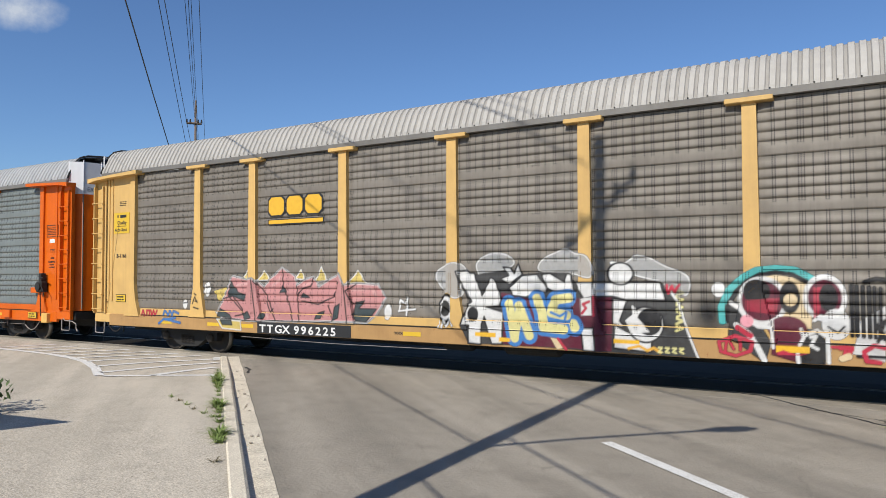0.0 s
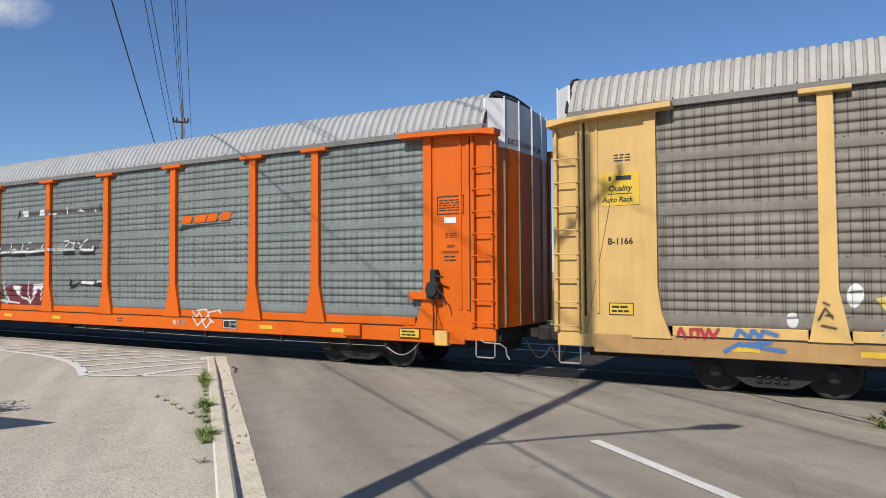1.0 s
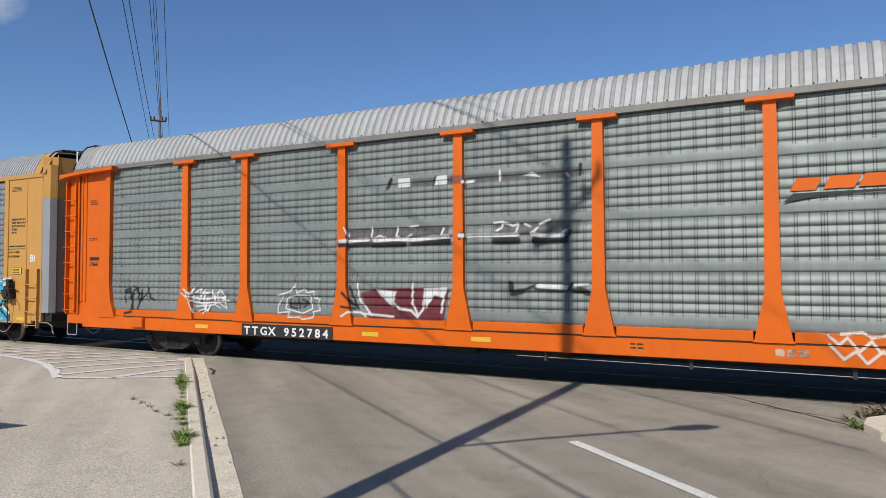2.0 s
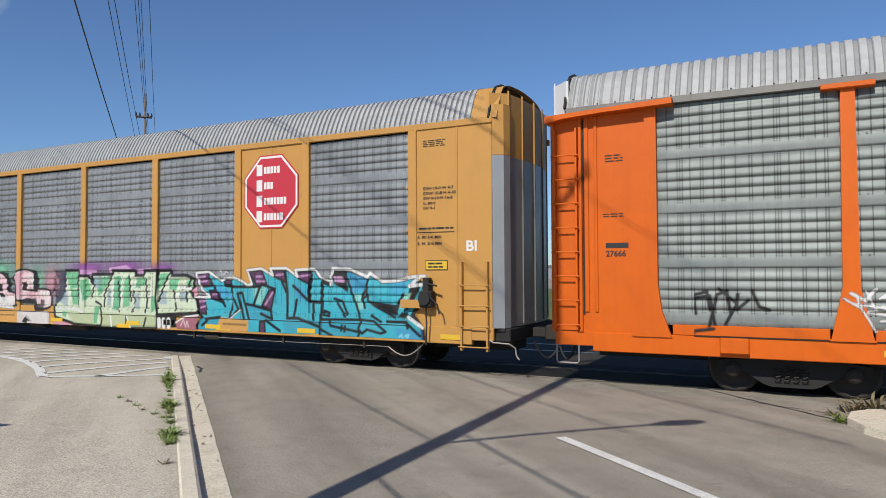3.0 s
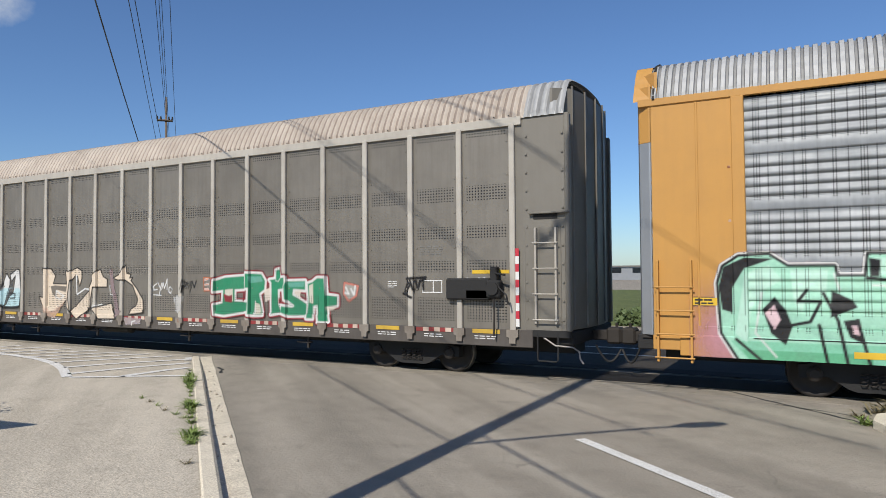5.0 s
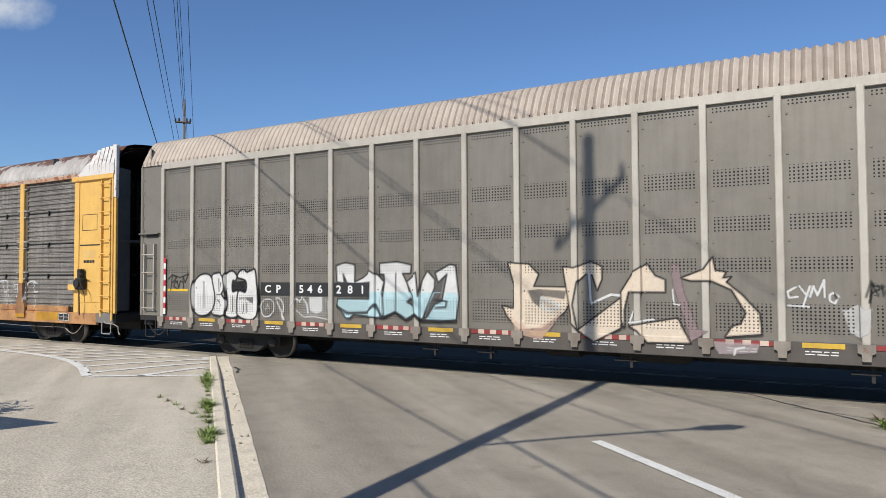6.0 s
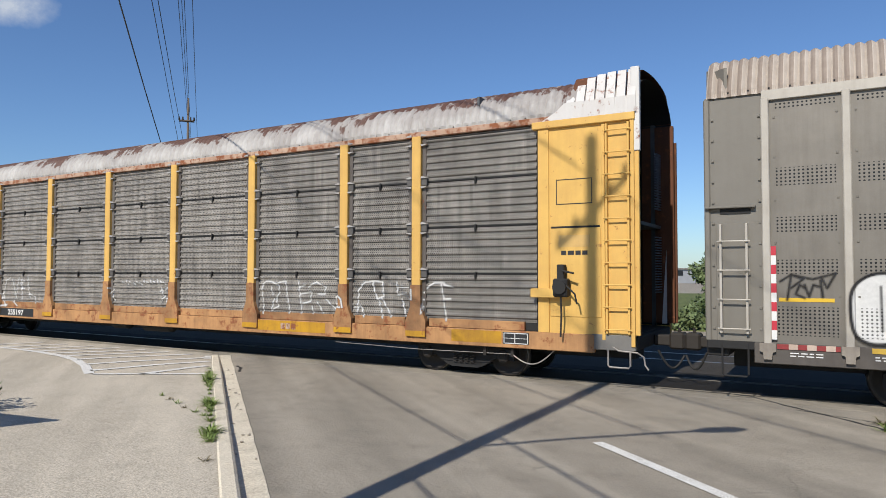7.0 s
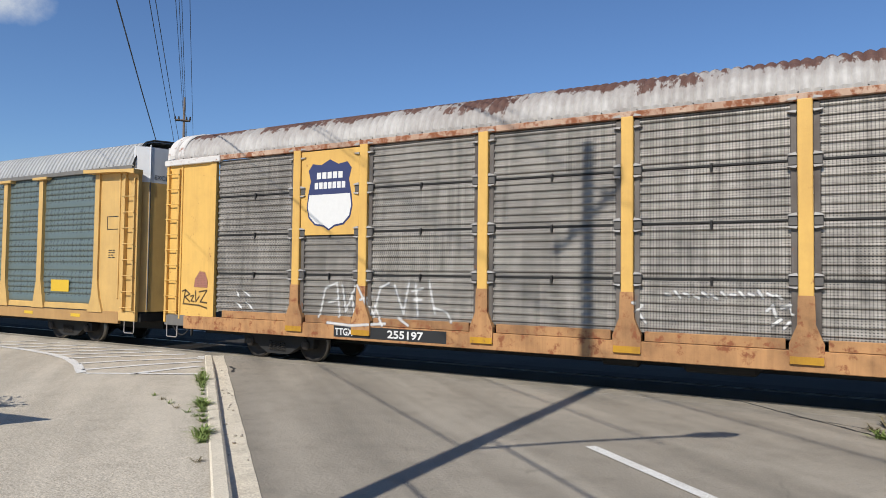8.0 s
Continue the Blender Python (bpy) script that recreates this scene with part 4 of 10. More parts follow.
def build_cp():
    car = thing("autorack_car", "plain grey car carrier with punched bands, pale posts and graffiti", "rail car", "cars of the train")
    rivets(car, [(0.4 + 0.31 * k, 5.13) for k in range(84)], -1.497, DARK, 0.013)
    underframe(car, CP_SILL, GREASE, 0.6)
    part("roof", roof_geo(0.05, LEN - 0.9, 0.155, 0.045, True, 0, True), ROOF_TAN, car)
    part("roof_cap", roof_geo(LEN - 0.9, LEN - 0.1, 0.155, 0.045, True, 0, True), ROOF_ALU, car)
    part("top_chord", Geo().box(0.9, LEN - 0.95, -1.51, -1.41, 4.93, 5.1, 0.008), CP_POST, car)
    xs = [2.1 + 1.147 * i for i in range(-1, 22)]
    for i in range(len(xs) - 1):
        part("side_panel", Geo().box(xs[i] + 0.02, xs[i + 1] - 0.02, -1.455, -1.42, 0.99, 4.95), CP_SHEET, car, "flat grey sheet with punched bands")
        part("sill_strip", Geo().box(xs[i] + (0.28 if i % 2 else 0.13), xs[i + 1] - (0.28 if i % 2 else 0.13), -1.512, -1.5, 0.9, 0.98), STRIP_YELLOW if i % 2 else STRIP_RED, car, "yellow reflective strip" if i % 2 else "red and white reflective strip")
        if not i % 2:
            for k in range(3):
                part("white_block", Geo().box(xs[i] + 0.3 + k * 0.26, xs[i] + 0.43 + k * 0.26, -1.515, -1.512, 0.9, 0.985), STRIP_WHITE, car)
        text_lines(car, xs[i] + 0.32, 0.835, 0.5, 2, 0.026, WHITE, -1.501, 30 + i)
        rivets(car, [(xs[i] + dx, z) for dx in (0.13, 1.02) for z in (1.75, 2.6, 3.3, 4.0, 4.65)], -1.455, CP_GREY, 0.016)
    for x in xs:
        g = Geo().box(x - 0.06, x + 0.06, -1.53, -1.44, 0.95, 4.97, 0.014)
        part("post", g, CP_POST, car)
        part("post_foot", Geo().prism([(x - 0.12, 0.99), (x - 0.12, 0.86), (x - 0.07, 0.84), (x - 0.06, 0.73), (x + 0.06, 0.73), (x + 0.07, 0.84), (x + 0.12, 0.86), (x + 0.12, 0.99)], -1.56, -1.44), CP_FOOT, car)
    both_ends(car, "end_panel", lambda: Geo().box(0.02, 0.93, -1.46, -1.42, 0.98, 5.08), CP_GREY)
    both_ends(car, "end_stile", lambda: Geo().box(0.0, 0.1, -1.49, -1.36, 0.98, 5.06, 0.02), CP_GREY)
    both_ends(car, "lower_plate", lambda: Geo().box(0.18, 0.9, -1.475, -1.455, 0.99, 2.95, 0.008), CP_GREY)
    part("end_panel", Geo().box(26.2, LEN - 0.92, -1.458, -1.42, 0.98, 5.08), CP_GREY, car)
    both_ends(car, "slot", lambda: Geo().box(0.25, 0.72, -1.478, -1.45, 3.1, 3.19), DARK)
    both_ends(car, "slot_lip", lambda: Geo().box(0.02, 0.8, -1.56, -1.45, 3.19, 3.23, 0.01), CP_GREY)
    both_ends(car, "end_sill", lambda: Geo().box(0.02, 0.9, -1.48, -1.38, 0.86, 1.0, 0.012), DARK)
    far_side(car)
    end_doors(car, CP_GREY, CP_GREY, 3.0, 5.58, LEN - 0.05, hoop=False)
    end_doors(car, CP_GREY, CP_GREY, 3.0, 5.58, 0.05, -1, False)
    for x0, x1 in ((0.26, 0.66), (LEN - 0.66, LEN - 0.26)):
        ladder(car, x0, x1, 1.2, 2.85, 0.48, CP_POST, -1.48)
        stirrup(car, x0, x1, DARK)
    rivets(car, [(x, 1.2 + 0.35 * k) for x in (0.14, 0.86, LEN - 0.14, LEN - 0.86) for k in range(11)], -1.476, CP_GREY, 0.02)
    for x in (0.99, LEN - 1.11):
        for k in range(10):
            part("marker_strip", Geo().box(x, x + 0.1, -1.512, -1.508, 1.05 + k * 0.15, 1.2 + k * 0.15), SIGN_RED if k % 2 else WHITE, car, "red and white striped marker")
    y = -1.4665
    for x0, x1 in ((4.5, 5.45), (5.62, 6.66), (6.76, 7.78)):
        part("number_board", Geo().box(x0, x1, y - 0.003, y, 1.59, 1.9), BLACK, car, "black board with white lettering")
    for ch, x in (("C", 4.64), ("P", 5.0), ("5", 5.72), ("4", 5.98), ("6", 6.28), ("2", 6.82), ("8", 7.14), ("1", 7.48)):
        lettering(car, ch, x, 1.66, 0.175, WHITE, y - 0.004, 1.15)
    y = -1.458
    part("notice", Geo().box(1.12, 1.9, y - 0.003, y, 1.66, 1.72), SIGN_YELLOW, car)
    part("notice", Geo().box(25.3, 26.1, y - 0.003, y, 2.07, 2.14), SIGN_YELLOW, car)
    part("brake_box", Geo().box(24.78, 25.75, -1.62, -1.45, 1.55, 1.98, 0.03), DARK, car, "black brake gear box")
    brake_gear(car, 25.85, 1.78, DARK)
    g = Geo()
    for a in ((24.15, 24.62, 1.92, 1.94), (24.15, 24.62, 1.68, 1.7), (24.15, 24.17, 1.7, 1.92), (24.6, 24.62, 1.7, 1.92), (24.4, 24.42, 1.7, 1.92)):
        g.box(a[0], a[1], y - 0.004, y - 0.001, a[2], a[3])
    part("panel_rules", g, WHITE, car)
    text_lines(car, 23.3, 1.9, 0.25, 4, 0.022, WHITE, y, 60)
    text_lines(car, 24.1, 2.62, 0.6, 4, 0.03, GREY_CHORD, y, 61)
    for x in (9.3, 10.6, 13.4, 17.1, 21.0):
        part("hanger", Geo().box(x - 0.025, x + 0.025, -1.3, -1.25, 0.38, 0.72).box(x - 0.3, x + 0.1, -1.32, -1.24, 0.5, 0.53), GREASE, car)
    cut_lever(car, LEN, PALE_ROD)
    return car


def build_up():
    posts = (4.54, 6.46, 9.4, 12.27, 15.09, 17.96, 20.82, 22.75)
    car = shell_car("autorack_car", "weathered yellow car carrier, fine grey mesh sheets, rusting roof, open end", UP_YELLOW, MESH_SHEET, ROOF_RUST, RUST_CHORD, posts, "rows", RUSTY_SILL, 0.18, True)
    for x in posts:
        part("post", Geo().box(x - 0.11, x + 0.11, -1.53, -1.41, 1.8, 5.0, 0.014), UP_YELLOW, car)
        part("post_foot", Geo().prism([(x - 0.25, 0.8), (x + 0.25, 0.8), (x + 0.25, 1.1), (x + 0.13, 1.4), (x + 0.12, 1.86), (x - 0.12, 1.86), (x - 0.13, 1.4), (x - 0.25, 1.1)], -1.545, -1.41), RUSTY_SILL, car, "rust-stained flared post foot")
        part("post_strip", Geo().box(x - 0.24, x + 0.24, -1.55, -1.5, 0.78, 0.9), UP_PATCH, car)
        for s in (-1, 1):
            part("jamb", Geo().box(x + s * 0.165 - 0.05, x + s * 0.165 + 0.05, -1.462, -1.41, 1.2, 4.95, 0.01), JAMB, car, "grimy galvanised panel edge")
        for z in (2.05, 3.01, 3.98, 4.87):
            for s in (-1, 1):
                a, b = sorted((x + s * 0.11, x + s * 0.25))
                if z < 4.5:
                    part("clamp", Geo().box(a, b, -1.5, -1.42, z - 0.04, z + 0.12, 0.012), CLAMP_DARK, car, "small dark steel clamp")
                for z0, z1 in ((z + 0.12, z + 0.17), (z - 0.05, z - 0.09)):
                    part("clamp_tab", Geo().prism([(x + s * 0.11, z0), (x + s * 0.26, z0), (x + s * 0.24, (z0 + z1) / 2), (x + s * 0.13, z1)], -1.53, -1.43), TAB_PALE, car, "pale steel tab")
    edges = (1.83,) + posts + (LEN - 1.83,)
    for i in range(9):
        for z in (2.085, 3.05, 4.015):
            # black strip set into each slot for the shade behind it
            part("panel_gap", Geo().box(edges[i] + 0.1, edges[i + 1] - 0.1, -1.424, -1.36, z + 0.001, z + 0.033), DARK, car, "black strip for the shade in the slot between panel rows")
        for z in (2.05, 3.01, 3.98):
            xm = (edges[i] + edges[i + 1]) / 2
            part("hook", Geo().box(xm - 0.02, xm + 0.02, -1.485, -1.43, z - 0.07, z + 0.09, 0.006), DARK, car)

    both_ends(car, "end_panel", lambda: Geo().box(0.02, 1.84, -1.47, -1.42, 0.99, 4.96), UP_YELLOW)
    for a, b, y0, z0, z1 in ((1.62, 1.84, -1.5, 0.99, 4.95), (0.0, 0.07, -1.52, 0.8, 5.0), (0.54, 0.6, -1.5, 0.9, 4.95)):
        both_ends(car, "end_stile", lambda: Geo().box(a, b, y0, -1.4, z0, z1, 0.006), UP_YELLOW)
    part("door_gap", Geo().box(LEN - 1.58, LEN - 0.64, -1.482, -1.46, 2.955, 2.99), DARK, car)
    part("lower_plate", Geo().box(LEN - 1.6, LEN - 0.62, -1.485, -1.46, 1.3, 2.95, 0.006), UP_YELLOW, car)
    part("top_bracket", Geo().box(LEN - 1.95, LEN + 0.02, -1.54, -1.42, 4.86, 5.0, 0.012), UP_YELLOW, car)
    part("top_bracket", Geo().box(-0.05, 2.0, -1.56, -1.42, 4.93, 5.08, 0.012), PEEL_WHITE, car, "peeling white bracket bar")
    both_ends(car, "end_sill", lambda: Geo().box(0.0, 0.8, -1.49, -1.38, 0.72, 1.0, 0.012), GREY_CHORD)
    far_side(car)
    for x0, x1 in ((0.1, 0.5), (LEN - 0.5, LEN - 0.1)):
        ladder(car, x0, x1, 1.1, 4.75, 0.4, UP_YELLOW, -1.46)
        stirrup(car, x0, x1, PALE_ROD)
    # white peeling hoods over both ends
    part("end_hood", roof_geo(LEN - 1.2, LEN + 0.02, 0.2, 0.0, False, 0.1, True), RUST_DOOR, car, "rusty hood under peeling ribs")
    for k in range(7):
        x, top = LEN - 1.25 + k * 0.19, (5.42, 5.62, 5.74, 5.78, 5.8, 5.8, 5.8)[k]
        part("hood_rib", Geo().add([(x + dx, y, z) for dx in (0, 0.155) for y, z in ((-1.53, 5.0), (-1.54, 5.3), (-1.42, top), (-1.36, top + 0.02), (-1.36, 5.0))],
                                   [(0, 1, 6, 5), (1, 2, 7, 6), (2, 3, 8, 7), (3, 4, 9, 8), (4, 0, 5, 9), (4, 3, 2, 1, 0), (5, 6, 7, 8, 9)]), PEEL_WHITE, car, "peeling white upright rib")
    part("end_hood", roof_geo(-0.02, 0.6, 0.25, 0.03, False, 0.05), PEEL_WHITE, car, "peeling white ribbed hood")
    part("hood_side", Geo().prism([(LEN - 1.75, 5.0), (LEN - 0.1, 5.0), (LEN - 0.1, 5.3), (LEN - 1.3, 5.3), (LEN - 1.45, 5.16)], -1.53, -1.42), PEEL_WHITE, car)
    part("hood_post", Geo().box(LEN - 0.06, LEN + 0.1, -1.5, -1.4, 4.3, 5.82, 0.01), PEEL_WHITE, car)
    part("corner_post", Geo().box(LEN - 0.04, LEN + 0.08, -1.48, -1.4, 1.0, 4.3, 0.01), UP_YELLOW, car)
    # black sheets added over the yellow walls to keep the open end dark
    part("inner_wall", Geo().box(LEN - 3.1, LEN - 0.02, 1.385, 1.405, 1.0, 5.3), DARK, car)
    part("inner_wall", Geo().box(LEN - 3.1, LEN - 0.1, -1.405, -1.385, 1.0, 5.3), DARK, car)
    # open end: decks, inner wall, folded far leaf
    # black sheet added below the hood to darken its underside
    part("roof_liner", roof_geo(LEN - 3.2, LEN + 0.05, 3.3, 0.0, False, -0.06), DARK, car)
    part("upper_deck", Geo().box(0.3, LEN - 0.15, -1.38, 1.38, 3.05, 3.12), INSIDE, car)
    part("inner_bulkhead", Geo().box(LEN - 3.2, LEN - 3.15, -1.38, 1.38, 1.0, 5.7), INSIDE, car)
    for k in range(4):
        part("inner_stanchion", Geo().box(LEN - 0.35 - k * 0.8, LEN - 0.27 - k * 0.8, 1.25, 1.38, 1.0, 5.3), INSIDE, car)
    part("folded_door", Geo().box(LEN - 0.55, LEN + 0.12, 1.28, 1.34, 1.05, 5.25, 0.01), RUST_DOOR, car, "folded rusty end door leaf")
    part("folded_door", Geo().box(LEN - 0.4, LEN + 0.16, 1.38, 1.43, 1.05, 4.9, 0.01), RUST_DOOR, car)
    # added slats, coloured like skylight coming through the perforated far side
    for k in range(44):
        z = (1.7 if k < 22 else 3.45) + (k % 22) * 0.055
        part("lattice_slat", Geo().box(LEN - 0.2, LEN - 0.14, 0.9, 1.3, z, z + 0.022), SKY_GLIMPSE, car, "blue-grey slat standing for sky seen through the far side")
    part("folded_door", Geo().slab([(LEN - 0.1, -1.33), (LEN - 0.06, -1.33), (LEN - 0.3, -0.75), (LEN - 0.34, -0.75)], 1.05, 5.2), INSIDE, car)
    part("door_sheet", Geo().prism([(LEN - 0.12, 1.05), (LEN - 0.02, 1.05), (LEN - 0.02, 2.6)], 1.15, 1.18), DOOR_WHITE, car)
    y = -1.488
    g = Geo()
    for a in ((25.85, 26.55, 3.86, 3.875), (25.85, 26.55, 3.4, 3.415), (25.85, 25.865, 3.415, 3.86), (26.535, 26.55, 3.415, 3.86)):
        g.box(a[0], a[1], y + 0.012, y + 0.018, a[2], a[3])
    part("stencil_frame", g, BLACK, car)
    bars(car, 25.95, 2.45, (0.1, 0.12, 0.1, 0.1), 0.08, BLACK, y, 0.03)
    part("faded_patch", Geo().box(25.9, 26.5, y - 0.003, y, 2.6, 2.82), CSX_YELLOW, car)
    brake_gear(car, 26.0, 1.85, UP_YELLOW)
    part("data_panel", Geo().box(24.75, 25.3, -1.504, -1.5, 0.73, 0.96), BLACK, car, "black data panel with white rules")
    g = Geo()
    for a in ((24.77, 25.28, 0.935, 0.95), (24.77, 25.28, 0.74, 0.755), (24.77, 24.785, 0.74, 0.95), (25.265, 25.28, 0.74, 0.95), (25.0, 25.015, 0.74, 0.95), (24.77, 25.28, 0.84, 0.85)):
        g.box(a[0], a[1], -1.507, -1.504, a[2], a[3])
    part("panel_rules", g, WHITE, car)
    part("sill_patch", Geo().box(18.2, 20.3, -1.504, -1.5, 0.73, 0.97), UP_PATCH, car, "broad yellow sill patch")
    bars(car, 18.95, 0.78, (0.13, 0.13, 0.14), 0.14, RUST_CHORD, -1.504, 0.03)
    part("sill_patch", Geo().box(23.6, 24.72, -1.504, -1.5, 0.73, 0.97), UP_PATCH, car)
    part("number_board", Geo().box(5.7, 8.6, -1.503, -1.5, 0.715, 0.965), BLACK, car, "black board with white lettering")
    lettering(car, "TTGX", 5.74, 0.76, 0.15, WHITE, -1.504, 0.85)
    lettering(car, "255197", 7.15, 0.76, 0.16, WHITE, -1.504, 1.3)
    # shield emblem on its own plate
    part("emblem_plate", Geo().box(4.66, 6.34, -1.49, -1.465, 3.0, 4.95, 0.006), UP_YELLOW, car, "yellow emblem plate")
    cx, y = 5.5, -1.491

    def shield(s):
        return [(cx + a * s, 3.95 + b * s) for a, b in ((0, -0.85), (0.16, -0.76), (0.42, -0.72), (0.6, -0.55), (0.66, -0.3), (0.62, 0.0), (0.55, 0.3), (0.62, 0.55), (0.5, 0.7), (0.25, 0.66), (0, 0.78), (-0.25, 0.66), (-0.5, 0.7), (-0.62, 0.55), (-0.55, 0.3), (-0.62, 0.0), (-0.66, -0.3), (-0.6, -0.55), (-0.42, -0.72), (-0.16, -0.76))]
    part("emblem", Geo().prism(shield(1.0), y - 0.004, y), NAVY, car, "navy and white shield emblem")
    part("emblem_face", Geo().prism([(cx - 0.585, 3.93), (cx - 0.625, 3.66), (cx - 0.57, 3.43), (cx - 0.4, 3.27), (cx - 0.15, 3.23), (cx, 3.14), (cx + 0.15, 3.23), (cx + 0.4, 3.27), (cx + 0.57, 3.43), (cx + 0.625, 3.66), (cx + 0.585, 3.93)], y - 0.008, y - 0.004), WHITE, car)
    bars(car, cx - 0.37, 4.29, [0.12] * 5, 0.15, WHITE, y - 0.004, 0.035)
    bars(car, cx - 0.43, 4.06, [0.1] * 7, 0.15, WHITE, y - 0.004, 0.03)
    brake_rod(car, 20.5, 24.9, (24.3, 24.9))
    cut_lever(car, LEN, PALE_ROD)
    return car


def build_last():
    car = shell_car("autorack_car", "grey-green and yellow covered car carrier with white end hood", CSX_YELLOW, FAR_SHEET, ROOF_ALU, GREY_CHORD, POSTS, "tee", WORN_SILL, 0.19)
    for x in POSTS:
        part("post", flared_post(x, 0.2), CSX_YELLOW, car)
    tee_end(car, CSX_YELLOW)
    far_side(car)
    end_doors(car, CSX_YELLOW, DOOR_WHITE, 4.62)
    g = Geo()
    for a in ((25.95, 26.5, 3.66, 3.68), (25.95, 26.5, 3.30, 3.32), (25.95, 25.97, 3.32, 3.66), (26.48, 26.5, 3.32, 3.66)):
        g.box(a[0], a[1], -1.478, -1.475, a[2], a[3])
    part("stencil_frame", g, BLACK, car)
    text_lines(car, 26.05, 2.7, 0.3, 4, 0.04, BLACK, -1.475, 77)
    part("sticker", Geo().box(23.3, 24.2, -1.467, -1.463, 1.5, 1.85), SIGN_YELLOW, car, "greenish yellow sticker")
    yellow_patches(car, (20.0, 22.0, 24.4), 0.78, -1.501)
    lettering_end(car, "EXCESS HEIGHT CAR", 4.72)
    return car

# ---- sprayed paint on the car sides ----
def spray_mat(kind):
    n = Nodes("sprayed paint")
    at = n.t.nodes.new("ShaderNodeAttribute")
    at.attribute_name = "spray"
    wear = n.ramp(n.noise(14, 5, 0.7), 0.3, 0.62)
    holes = n.math("MULTIPLY", n.holes(kind), n.math("GREATER_THAN", n.xyz()[2], 1.1))
    # sprayed colours dimmed too, to deepen shade under the strong sun
    col = n.mix(0.2, at.outputs["Color"], (0.02, 0.02, 0.02))
    col = n.mix(n.math("MULTIPLY", n.ramp(n.noise(3, 4), 0.4, 0.8), 0.15), col, (0.2, 0.19, 0.17))
    col = n.mix(n.math("MULTIPLY", holes, 0.35 if kind == HOLE_MESH else 0.8), col, (0.02, 0.02, 0.02))
    n.put(n.bsdf.inputs["Base Color"], col)
    n.bsdf.inputs["Roughness"].default_value, n.bsdf.inputs["Specular IOR Level"].default_value = 0.6, 0.2
    clear = n.t.nodes.new("ShaderNodeBsdfTransparent")
    mixer = n.t.nodes.new("ShaderNodeMixShader")
    n.put(mixer.inputs[0], n.math("MULTIPLY", at.outputs["Alpha"], n.math("ADD", 0.86, n.math("MULTIPLY", wear, 0.14))))
    n.put(mixer.inputs[1], clear.outputs[0])
    n.put(mixer.inputs[2], n.bsdf.outputs[0])
    n.put(n.t.nodes["Material Output"].inputs["Surface"], mixer.outputs[0])
    return n.m


SPRAY = {"tee": spray_mat(HOLE_COLS), "flat": spray_mat(HOLE_BANDS), "rows": spray_mat(HOLE_MESH)}
SPRAY["plates"] = SPRAY["tee"]


